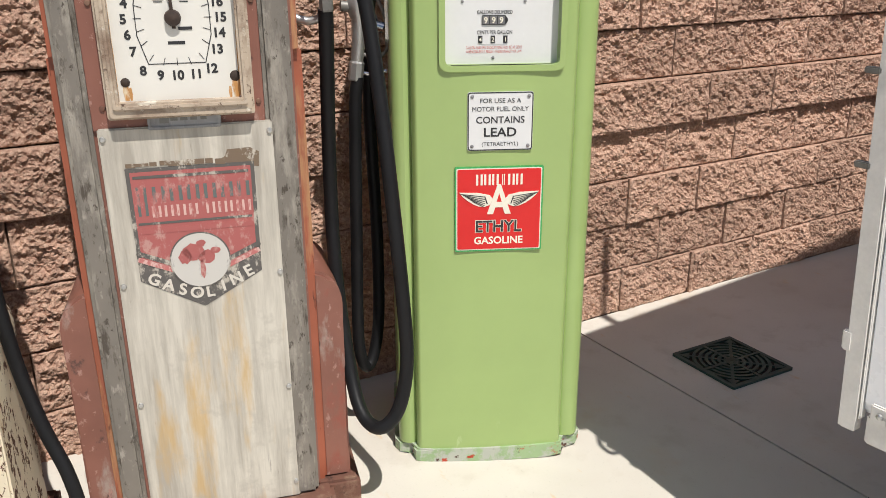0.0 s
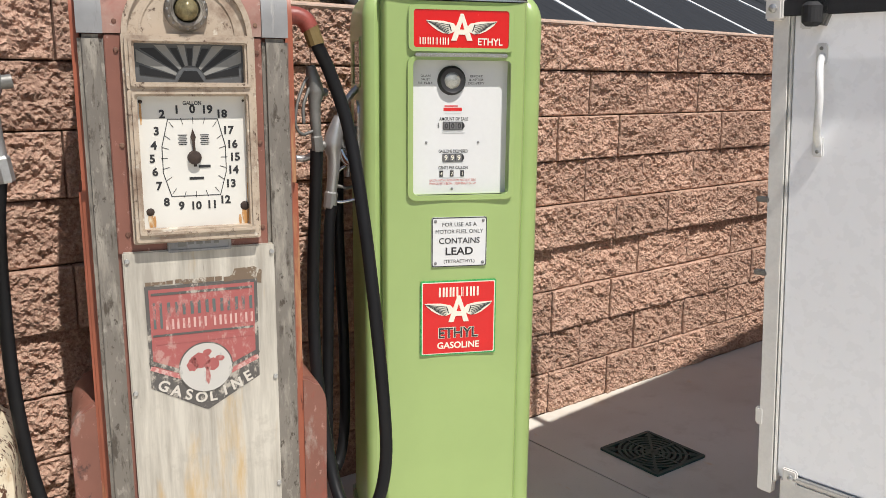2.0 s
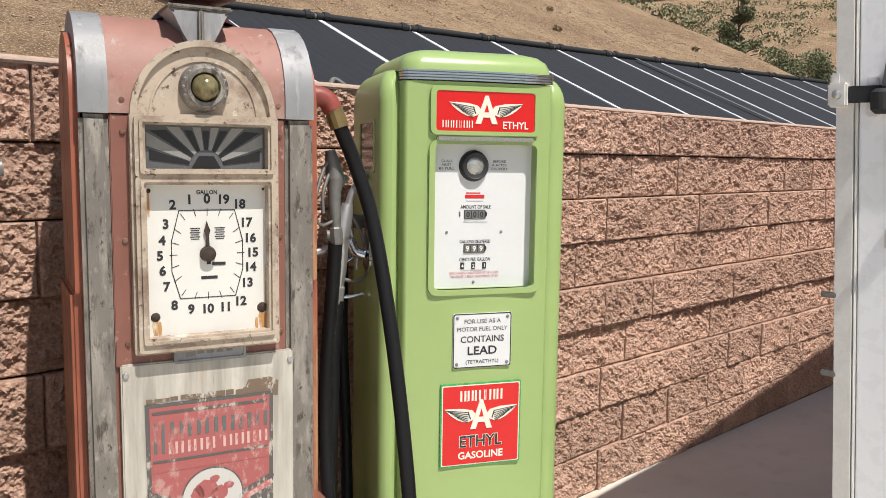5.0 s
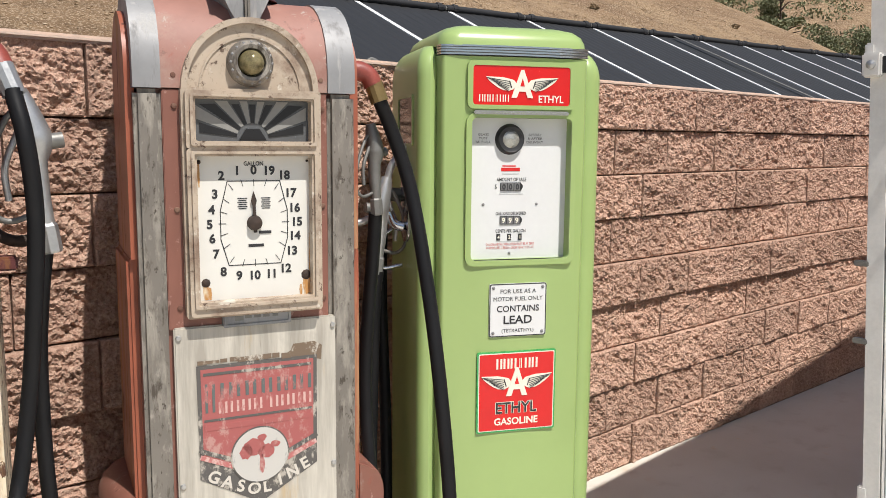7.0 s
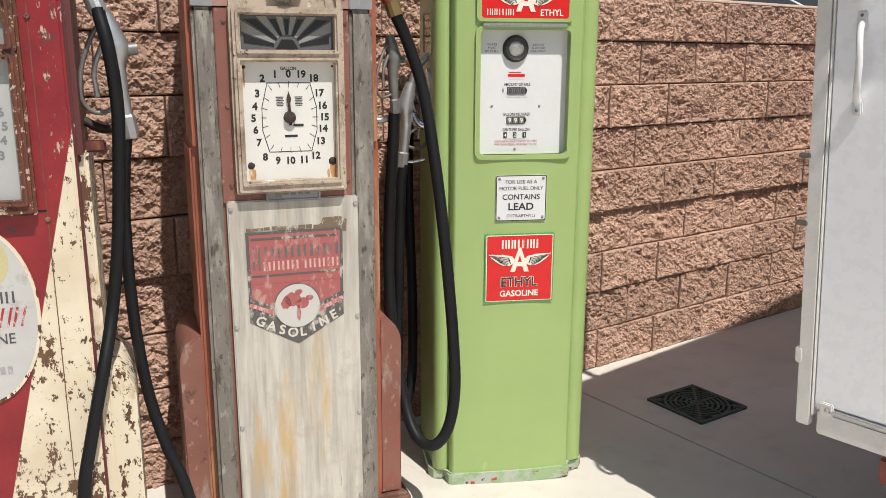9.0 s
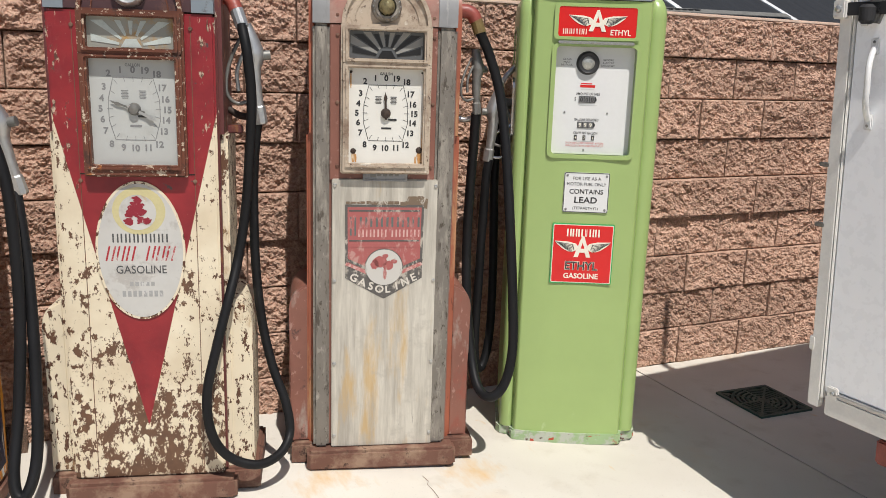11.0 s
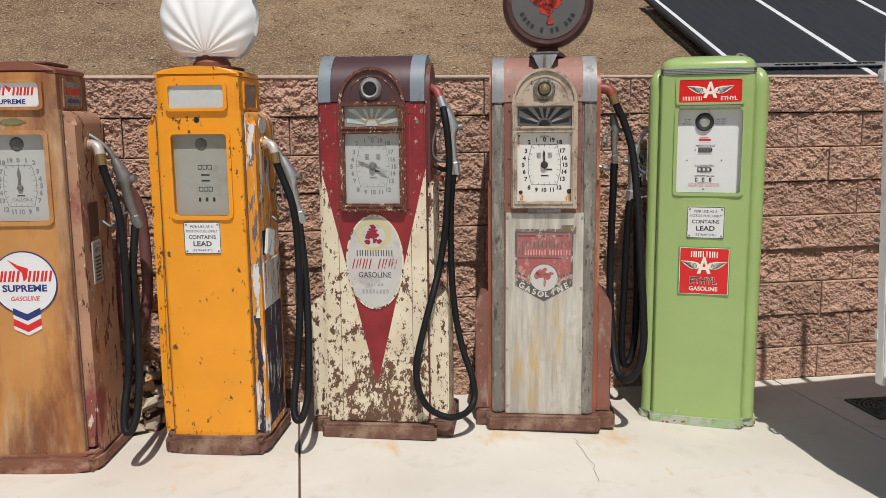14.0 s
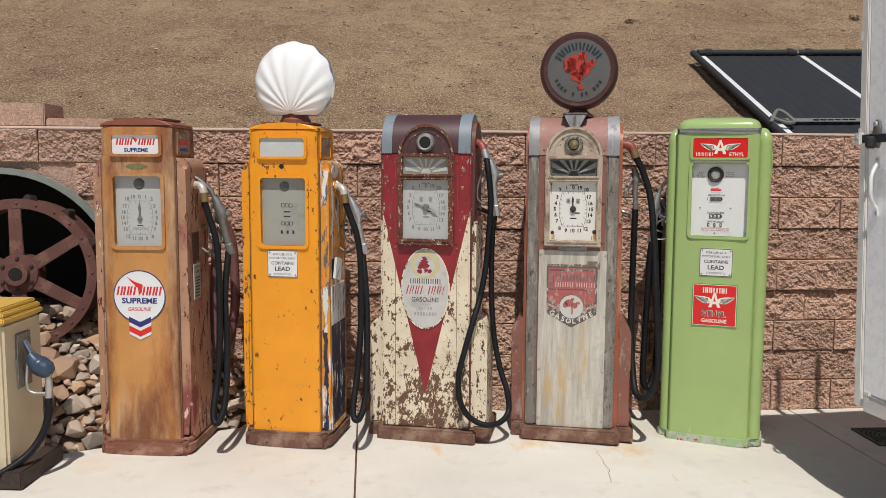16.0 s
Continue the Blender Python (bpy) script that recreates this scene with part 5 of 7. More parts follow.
    enamel_sign(root, 0.079, 0.343, 1.483, 1.583, F + 0.001, "wide")
    part("window_bar", box(0.082, 0.340, F - 0.008, 0.012, 1.460, 1.470, 0.003), chrome, root)
    part("window_frame", frame_prism(rrect(0.064, 0.366, 1.072, 1.463, 0.024), rrect(0.079, 0.351, 1.086, 1.452, 0.014), F - 0.002, 0.016, "y"), green_paint, root, smooth=30)
    face = part("face", prism(rrect(0.076, 0.354, 1.083, 1.455, 0.004), 0.030, 0.036, "y"), white_enamel, root, "white enamel computer face")
    yf = 0.030
    cx = 0.196
    part("sight_ring", lathe([(0.029, -0.012), (0.033, -0.014), (0.037, -0.010), (0.040, 0.0)], (cx - 0.004, yf, 1.398), "y", 32), black_print, face, smooth=40)
    part("sight_glass", lathe([(0.001, -0.018), (0.015, -0.016), (0.026, -0.010), (0.030, 0.0)], (cx - 0.004, yf, 1.398), "y", 24), SIGHT, face, "domed sight glass", 60)
    tx = None
    for dx, lines in ((-0.072, ("GLASS", "MUST", "BE FULL")), (0.070, ("BEFORE", "& AFTER", "DELIVERY"))):
        for k, s in enumerate(lines):
            tx = words(s, cx - 0.004 + dx, 1.410 - 0.0095 * k, 0.0060, 0.0058 * len(s), yf, tx)
    tx = words("AMOUNT OF SALE", cx + 0.003, 1.294, 0.0090, 0.082, yf, tx, heavy=0.01)
    tx = words("$", cx - 0.040, 1.276, 0.0120, 0.005, yf, tx)
    tx = words("GALLONS DELIVERED", cx + 0.003, 1.205, 0.0085, 0.084, yf, tx, heavy=0.01)
    tx = words("CENTS PER GALLON", cx + 0.003, 1.159, 0.0085, 0.084, yf, tx, heavy=0.01)
    part("lettering", tx, black_print, face)
    mk = bar(cx, 1.320, 0.052, 0.009, yf)
    mk = bar(cx - 0.004, 1.329, 0.038, 0.003, yf, mk)
    part("maker_mark", mk, red_print, face)
    sm = words("GALLON AND SALE INDICATIONS MUST BE AT ZERO", cx + 0.002, 1.124, 0.0066, 0.134, yf)
    sm = words("WHEN DELIVERY IS BEGUN - UNDER PENALTY OF LAW", cx + 0.002, 1.1145, 0.0066, 0.134, yf, sm)
    part("lettering", sm, FINE_RED, face)
    sm = bar(cx, 1.309, 0.045, 0.0022, yf)
    sm = bar(cx + 0.003, 1.256, 0.066, 0.003, yf, sm)
    sm = bar(cx + 0.003, 1.131, 0.06, 0.002, yf, sm)
    part("small_print", sm, pale_print, face)
    counter(face, cx, 1.275, yf, 3, 0.0185, 0.022, "000")
    counter(face, cx, 1.187, yf, 3, 0.0185, 0.022, "999")
    for k, d in enumerate("421"):
        part("price_window", box(cx - 0.036 + 0.030 * k, cx - 0.026 + 0.030 * k, yf - 0.002, yf + 0.002, 1.134, 1.151), black_print, face)
        part("price_digit", words(d, cx - 0.031 + 0.030 * k, 1.1425, 0.010, 0, yf - 0.002, heavy=0.01), cream_print, face)
    for dx, dz in ((-0.074, 1.229), (0.074, 1.229), (0.0, 1.100)):
        part("rivet", lathe([(0.0005, -0.003), (0.0035, -0.002), (0.004, 0.001)], (cx + dx, yf, dz), "y", 8), grey_print, face)
    lead_plate(root, 0.132, 0.291, 0.882, 1.024, F + 0.003)
    enamel_sign(root, 0.101, 0.322, 0.622, 0.842, F + 0.002, "square")
    # nozzle rest on the left side
    rest = part("nozzle_rest", prism(rrect(0.12, 0.21, 1.12, 1.34, 0.035, 5), -0.058, -0.048, "x", 0.004), chrome, root, "chrome nozzle boot")
    part("rest_cup", tube([(-0.060, 0.165, 1.16), (-0.085, 0.17, 1.17), (-0.100, 0.175, 1.20)], 0.014, 10, 5), chrome, rest, smooth=60)
    part("rest_hook", tube([(-0.056, 0.20, 1.05), (-0.11, 0.20, 1.045), (-0.13, 0.20, 1.07), (-0.11, 0.20, 1.13), (-0.085, 0.20, 1.15)], 0.006, 8, 6), chrome, rest, smooth=60)
    part("hose_elbow", tube([(-0.05, 0.26, 1.24), (-0.09, 0.26, 1.24), (-0.10, 0.26, 1.20)], 0.02, 10, 5), dark_steel, root, smooth=60)
    hose(root, [(-0.10, 0.26, 1.20), (-0.105, 0.25, 0.95), (-0.095, 0.24, 0.6), (-0.10, 0.21, 0.33), (-0.13, 0.17, 0.22), (-0.155, 0.15, 0.30), (-0.15, 0.16, 0.6), (-0.14, 0.165, 0.95), (-0.13, 0.17, 1.04)])
    nozzle(root, (-0.13, 0.17, 1.08), (0.12, 0.0, 1.0), (-1, -0.2, 0.1), steel, 0.9)
    # small latch on the far side
    part("side_latch", box(0.456, 0.470, 0.15, 0.19, 1.20, 1.225, 0.004), dark_steel, root)


SIDE_GLASS = plain("dusty_side_glass", (0.14, 0.115, 0.085), 0.12, 0, 0.2)
SIGHT = plain("sight_bowl", (0.42, 0.42, 0.38), 0.06, 0.35, 0.4, 40)
FINE_RED = plain("fine_red_print", (0.62, 0.16, 0.15), 0.4)
green_pump(np_)


# the two shouldered pumps
def shouldered_pump(root, yellow):
    skin = yellow_paint if yellow else tan_paint
    D = 0.375
    out = [(0.0, 0.06), (0.008, 0.028), (0.030, 0.020), (0.034, 0.006)] + bowed(0.040, 0.404, 0.006, 0.004, 6) + [(0.410, 0.006), (0.416, 0.020), (0.440, 0.028), (0.450, 0.06), (0.458, D), (-0.008, D)]
    pl = part("plinth", prism(out, 0, 0.064, "z", 0.012), rust_base if yellow else rust_red_base, root, "rusted cast plinth")
    part("plinth_step", prism([(0.222 + (x - 0.222) * 0.965, 0.19 + (y - 0.19) * 0.95) for x, y in out], 0.062, 0.078, "z", 0.005), rust_base if yellow else rust_red_base, pl)
    # cheeks on both sides, flaring to the plinth
    for s in (-1, 1):
        c = 0.222
        xi = c + s * 0.155
        xs = [(0.226, 0.07), (0.222, 0.30), (0.218, 0.9), (0.218, 1.36)]
        prof = [(c + s * 0.150, 0.066)] + [(c + s * w, z) for w, z in xs]
        prof += [(c + s * (0.218 - 0.05 * (1 - math.cos(radians(a)))), 1.36 + 0.055 * math.sin(radians(a))) for a in range(15, 91, 15)] + [(c + s * 0.150, 1.415)]
        sm = (yellow_side if s > 0 else yellow_paint) if yellow else tan_edge
        k = part("side_cheek", prism(prof, 0.050, D - 0.02, "y", 0.024, 4), sm, root, "scraped side panel" if yellow and s > 0 else "", 45)
        if yellow and s > 0:
            part("navy_panel", box(0.436, 0.4475, 0.078, D - 0.05, 0.085, 0.60, 0.004), navy_chipped, k, "peeling navy lower side")
            part("white_band", box(0.436, 0.4455, 0.078, D - 0.05, 0.60, 0.80, 0.004), white_scraped, k)
            def ragged(x0, x1, z0, z1, y0, material, seed, label=""):
                n = max(8, int((z1 - z0) / 0.005))
                wear = lambda i, e: 0.5 + 0.9 * noise.noise((i * 0.045, seed, e)) + 0.5 * noise.noise((i * 0.21, seed, e)) + 0.35 * noise.noise((i * 0.8, seed, e))
                lo = [(x0 + min(0.6, max(0.0, 0.45 * wear(i, 0))) * (x1 - x0), z0 + (z1 - z0) * i / n) for i in range(n + 1)]
                hi = [(x1 - min(0.38, max(0.0, 0.35 * wear(i, 5))) * (x1 - x0), z0 + (z1 - z0) * i / n) for i in range(n + 1)]
                part("scraped_patch", prism(lo + hi[::-1], y0, 0.064, "y"), material, k, label)

            ragged(0.404, 0.437, 0.085, 0.585, 0.0488, navy_chipped, 31, "peeling navy paint")
            ragged(0.402, 0.438, 0.575, 0.80, 0.0484, white_scraped, 32, "scraped white patch")
            ragged(0.376, 0.392, 0.70, 1.02, 0.0486, white_scraped, 33)
            ragged(0.378, 0.390, 1.04, 1.20, 0.0487, white_scraped, 34)
            ragged(0.376, 0.388, 0.30, 0.66, 0.0486, white_scraped, 35)
            ragged(0.414, 0.438, 0.86, 1.00, 0.0489, yellow_side, 36)
            part("worn_patch", prism(ring_pts(0.16, 1.36, 0.055, 0.032, 18), 0.4395, 0.4425, "x"), white_scraped, k)
            cover = part("meter_cover", box(-0.04, 0.04, -0.006, 0.006, -0.055, 0.055, 0.004), white_scraped, k, "loose scraped cover plate hanging off")
            cover.matrix_basis = pose(0.462, 0.13, 0.88, 0, 14, 82)
            # a black plate on the cheek, the opening's shade put into its colour
            part("meter_hole", box(0.437, 0.4415, 0.095, 0.165, 0.83, 0.93), gap_shade, k)
        elif s > 0:
            part("side_plate", box(0.438, 0.4425, 0.11, 0.215, 0.92, 1.06, 0.002), DULL_PLATE, k, "dull brass data plate")
            sp = part("side_warning_plate", prism(rrect(0.125, 0.215, 0.735, 0.905, 0.004, 2), 0.438, 0.445, "x"), SIDE_WHITE, k, "grimy white warning plate with small print")
            t = words("CONTAINS", 0, 0.072, 0.009, 0.062, 0, None)
            t = words("LEAD", 0, 0.050, 0.016, 0.050, 0, t, heavy=0.02)
            for q in range(7):
                t = bar(0, 0.020 - 0.015 * q, 0.062 - 0.006 * (q % 3), 0.006, 0, t)
            lt = part("lettering", t, black_print, sp)
            lt.matrix_basis = Matrix.Translation((0.4455, 0.17, 0.82)) @ Matrix.Rotation(radians(90), 4, "Z")
            for q, (yy, zz, hh) in enumerate(((0.10, 0.45, 0.30), (0.25, 0.52, 0.22), (0.17, 0.28, 0.2), (0.30, 0.95, 0.2), (0.13, 1.2, 0.1), (0.26, 1.22, 0.12))):
                random.seed(40 + q)
                pts = [(yy + math.sin(i * 1.9 + q) * 0.018 * random.uniform(.4, 1), zz - hh / 2 + hh * i / 7) for i in range(8)]
                pts += [(a + random.uniform(0.004, 0.018), z) for a, z in pts[::-1]]
                part("peeled_patch", prism(pts, 0.4392, 0.4415 + 0.001 * (zz < 0.6), "x"), PEEL, k)
    # column and head
    part("body", box(0.054, 0.390, 0.056, D - 0.025, 0.066, 1.40), skin, root)
    def sheet(x0, x1, z0, z1, bm=None):
        """A stretch of the slightly bowed front sheet."""
        pts = []
        for i in range(9):
            x = x0 + (x1 - x0) * i / 8
            edge = min(1.0, min(x - 0.050, 0.394 - x) / 0.014)
            pts.append((x, 0.026 - 0.004 * (1 - ((x - 0.222) / 0.172) ** 2) + 0.010 * (1 - math.sqrt(max(0.0, 1 - (1 - edge) ** 2)))))
        return prism(pts + [(x1, 0.058), (x0, 0.058)], z0, z1, "z", bm=bm)

    for x0, x1, z0, z1 in ((0.064, 0.380, 0.078, 1.002), (0.050, 0.064, 0.078, 1.42), (0.380, 0.394, 0.078, 1.42), (0.064, 0.110, 1.002, 1.328), (0.334, 0.380, 1.002, 1.328), (0.064, 0.380, 1.328, 1.42)):
        part("front_sheet", sheet(x0, x1, z0, z1), skin, root, "chipped front sheet" if yellow else "front sheet rusted along its edges", 25)
    part("edge_groove", box(0.395, 0.4005, 0.040, 0.052, 0.08, 1.40), OLD_SEAM, root)
    part("edge_groove", box(0.0435, 0.049, 0.040, 0.052, 0.08, 1.40), OLD_SEAM, root)
    head = part("head", prism([(0.056, 0.036), (0.070, 0.027)] + bowed(0.076, 0.368, 0.004, 0.025, 6) + [(0.374, 0.027), (0.388, 0.036), (0.392, D - 0.06), (0.052, D - 0.06)], 1.395, 1.555, "z", 0.006), skin, root, smooth=30)
    top = prism([(0.052, 1.553), (0.392, 1.553), (0.390, 1.568), (0.36, 1.580), (0.30, 1.590), (0.222, 1.594), (0.144, 1.590), (0.084, 1.580), (0.054, 1.568)], 0.024, D - 0.055, "y", 0.010, 3)
    part("top", top, (yellow_paint if yellow else rust_top), head, "" if yellow else "rust-brown domed top", 40)
    part("top_panel", box(0.10, 0.345, 0.06, D - 0.09, 1.586, 1.597, 0.004), rust_top, head)
    # windows
    F = 0.022
    part("sign_rim", frame_prism(rrect(0.098, 0.346, 1.418, 1.530, 0.020), rrect(0.112, 0.332, 1.430, 1.518, 0.012), F - 0.014, F + 0.010, "y"), skin, head, smooth=30)
    sg = part("sign_glass", prism(rrect(0.111, 0.333, 1.429, 1.519, 0.012), F - 0.004, F + 0.002, "y"), MILKY if yellow else white_enamel, head, "blank milky sign glass" if yellow else "white sign glass")
    part("side_sign_rim", frame_prism(rrect(0.085, 0.265, 1.422, 1.535, 0.008, 3), rrect(0.095, 0.255, 1.432, 1.525, 0.006, 3), 0.388, 0.396, "x"), skin, head)
    sd = part("side_sign", prism(rrect(0.095, 0.255, 1.432, 1.525, 0.006, 3), 0.389, 0.393, "x"), SIDE_GLASS if yellow else SIDE_SIGN, head, "dim side glass")
    if not yellow:
        t = None
        for k in range(7):
            if k != 3:
                t = strokes(0.222 + (k - 3) * 0.026, 1.486, 0.022, 0.029, F - 0.004, t, 0, 0.2, 0.34)
        t = prism([(0.213, 1.506), (0.232, 1.498), (0.224, 1.482), (0.206, 1.510)], F - 0.005, F - 0.003, "y", bm=t)
        part("name_mark", t, red_print, sg)
        part("lettering", words("SUPREME", 0.224, 1.449, 0.017, 0.112, F - 0.004, heavy=0.03), navy_print, sg)
        b2 = box(0.3925, 0.3945, 0.115, 0.235, 1.475, 1.500)
        part("name_mark", b2, red_print, sd)
        part("name_mark", box(0.3925, 0.3945, 0.125, 0.225, 1.445, 1.460), navy_print, sd)
        em = [(0.170, 1.374), (0.196, 1.386), (0.248, 1.386), (0.274, 1.374), (0.248, 1.362), (0.196, 1.362)]
        part("diamond_badge", prism(em, F - 0.002, F + 0.006, "y"), BADGE_OLIVE, root, "faded diamond badge")
    else:
        # black disc on the sheet, painted as the shaded inside of a lock hole
        part("lock_hole", lathe([(0.012, -0.001), (0.012, 0.004)], (0.217, F, 1.384), "y", 12), gap_shade, root)
    part("window_rim", frame_prism(rrect(0.094, 0.350, 0.986, 1.344, 0.026), rrect(0.110, 0.334, 1.002, 1.328, 0.014), F - 0.008, F + 0.014, "y"), skin, root, smooth=30)
    fc = part("face", prism(rrect(0.109, 0.335, 0.999, 1.331, 0.004), 0.046, 0.052, "y"), yellow_face if yellow else grey_dial, root, "dusty grey computer face" if yellow else "dusty white gallon dial")
    yf = 0.046
    if yellow:
        part("bulb_shadow", lathe([(0.001, -0.004), (0.022, -0.003), (0.026, 0.001)], (0.222, yf, 1.288), "y", 20), DIMBULB, fc)
        t = None
        for z in (1.196, 1.108):
            for k in range(3):
                xx = 0.204 + 0.020 * k
                t = join(t, frame_prism(rrect(xx, xx + 0.017, z - 0.009, z + 0.009, 0.001, 1), rrect(xx + .002, xx + .015, z - 0.007, z + 0.007, 0.001, 1), yf - 0.001, yf + 0.0005)) if t else frame_prism(rrect(xx, xx + 0.017, z - 0.009, z + 0.009, 0.001, 1), rrect(xx + .002, xx + .015, z - 0.007, z + 0.007, 0.001, 1), yf - 0.001, yf + 0.0005)
        for z in (1.165, 1.142):
            t = bar(0.233, z, 0.034, 0.006, yf, t)
        for k in range(3):
            t = bar(0.206 + 0.029 * k, 1.066, 0.010, 0.016, yf, t)
        part("counter_marks", t, black_print, fc)
    else:
        part("sight_bowl", lathe([(0.001, -0.006), (0.020, -0.005), (0.028, 0.001)], (0.222, yf, 1.292), "y", 20), DIMBULB, fc)
        names = ["0", "1", "2", "3", "4", "5", "6", "7", "8", "9", "10", "11", "12", "13", "14", "15", "16", "17", "18", "19"]
        dial_marks(fc, 0.222, 1.135, 0.160, 0.196, yf, grey_print, names)
        part("lettering", words("GALLONS", 0.226, 1.083, 0.013, 0.075, yf), grey_print, fc)
        part("needle", prism([(0.216, 1.126), (0.228, 1.126), (0.225, 1.16), (0.228, 1.18), (0.222, 1.205), (0.216, 1.18), (0.219, 1.16)], yf - 0.006, yf - 0.003, "y"), dark_steel, fc)
        part("needle_hub", lathe([(0.003, -0.010), (0.010, -0.008), (0.012, 0.0)], (0.222, yf, 1.128), "y", 14), dark_steel, fc)
        part("slot", bar(0.222, 1.098, 0.028, 0.004, yf), black_print, fc)
    # hose outlet, hose and nozzle on the right side
    cx = 0.437
    k, fore, reach = (1.0, 0.0, 0.132) if yellow else (0.90, 0.03, 0.150)
    part("outlet_flange", lathe([(0.030, 0.0), (0.028, 0.008), (0.020, 0.012)], (cx, 0.155, 1.285), "x", 16), skin, root)
    el = part("hose_elbow", tube([(cx, 0.155, 1.285), (cx + 0.030, 0.148, 1.285), (cx + 0.052, 0.138, 1.272), (cx + 0.060, 0.132, 1.245)], 0.019, 12, 6), PALE_METAL, root, "pale metal hose elbow", 60)
    part("brass_ferrule", tube([(cx + 0.060, 0.132, 1.248), (cx + 0.066, 0.128, 1.205)], 0.019, 12, 2, smooth_path=False), brass, el)
    run = [(0.062, 0.130, 1.22), (0.090, 0.135, 1.14), (0.122, 0.130, 1.05), (0.142, 0.120, 0.92), (0.150, 0.100, 0.66), (0.144, 0.050, 0.40), (0.136, -0.010, 0.24), (0.148, -0.038, 0.175), (0.176, -0.034, 0.185), (0.192, 0.010, 0.28), (0.184, 0.080, 0.50), (0.164, 0.150, 0.75)]
    hose(root, [(cx + (dx * k if dx > 0.07 else dx), py + (fore if pz < 0.6 else 0.0), pz) for dx, py, pz in run] + [(cx + reach, 0.210, 0.96)], 0.0155)
    nozzle(root, (cx + reach, 0.210, 1.00), (-0.26, -0.06, 1.0), (1, -0.1, 0.22), steel if yellow else dark_steel, 0.98)
    part("nozzle_hook", tube([(cx, 0.27, 1.08), (cx + 0.06, 0.26, 1.09), (cx + 0.10, 0.24, 1.05), (cx + 0.09, 0.24, 0.98), (cx + 0.04, 0.26, 0.95), (cx, 0.27, 0.97)], 0.007, 8, 5), dark_steel, root, smooth=60)


MILKY = plain("milky_glass", (0.52, 0.54, 0.52), 0.15, 0, 0.08)
DULL_PLATE = plain("dull_plate", (0.13, 0.065, 0.045), 0.5, 0.3, 0.2)
SIDE_WHITE = plain("grimy_white_enamel", (0.42, 0.42, 0.38), 0.35, 0, 0.15)
SIDE_SIGN = plain("grimy_sign_glass", (0.22, 0.20, 0.17), 0.25, 0, 0.2)
PEEL = plain("peeled_dark_red", (0.12, 0.025, 0.02), 0.7, 0, 0.35, 30)
BADGE_OLIVE = plain("faded_badge", (0.22, 0.21, 0.10), 0.4, 0.2, 0.3)
DIMBULB = plain("dim_bowl", (0.12, 0.12, 0.11), 0.3, 0, 0.3)
PALE_METAL = worn("pale_scraped_metal", (0.55, 0.50, 0.45), [((0.30, 0.14, 0.10), 25, (1, 1, 1), 0.55, 0.05)], 0.4, metal=0.3)
yp = pump_at("fuel_pump", "chipped yellow pump with a white scallop globe and warning plate", (-1.254, 1.678, 0.062), -13.3)
shouldered_pump(yp, True)
lead_plate(yp, 0.141, 0.292, 0.848, 0.978, 0.022)
tp = pump_at("fuel_pump", "rusted tan pump with a round white and red badge", (-1.913, 1.562, 0.070), -7.6)
shouldered_pump(tp, False)


def scallop(root):
    """White scallop-shaped milk-glass globe on a rusty collar."""
    c = Vector((0.244, 0.165, 1.792))
    part("globe_collar", lathe([(0.075, 1.590), (0.075, 1.612), (0.066, 1.622), (0.060, 1.648)], (c.x, c.y, 0), "z", 24), rust_top, root, smooth=40)
    R, b = 0.196, bmesh.new()
    nphi, nrho, ribs = 112, 20, 14
    for side in (-1, 1):
        rows = []
        for i in range(nphi + 1):
            phi = radians(-118 + 236 * i / nphi)
            d = Vector((math.sin(phi), math.cos(phi)))
            h = Vector((0, -0.148))
            bb = h.dot(d)
            L = -bb + math.sqrt(max(bb * bb - h.dot(h) + R * R, 1e-6))
            rib = math.cos(ribs * (phi / radians(118)) * math.pi * 0.5 * 2)
            L *= 1 + 0.012 * rib
            row = []
            for j in range(nrho + 1):
                rho = 0.04 + 0.96 * j / nrho
                p = h + d * L * rho
                p.y = max(p.y, -0.158)
                q = min(1.0, (p.length / (R * 1.03)) ** 2)
                t = 0.100 * math.sqrt(max(0.0, 1 - q)) + 0.010 * min(1, (1 - rho) * 6)
                t += (0.0052 * rib) * rho ** 0.7 * (1 - 0.7 * rho ** 6)
                row.append(b.verts.new((c.x + p.x, c.y + side * max(t, 0.003), c.z + p.y)))
            rows.append(row)
        for r, s in zip(rows, rows[1:]):
            for j in range(nrho):
                b.faces.new((r[j], r[j + 1], s[j + 1], s[j]))
    bmesh.ops.remove_doubles(b, verts=b.verts[:], dist=0.0006)
    g = part("scallop_globe", b, milk_glass, root, "ribbed white milk-glass scallop globe", 80)
    part("globe_foot", lathe([(0.070, 1.640), (0.078, 1.650), (0.072, 1.668), (0.055, 1.680)], (c.x, c.y, 0), "z", 28), milk_glass, g, smooth=60)


scallop(yp)


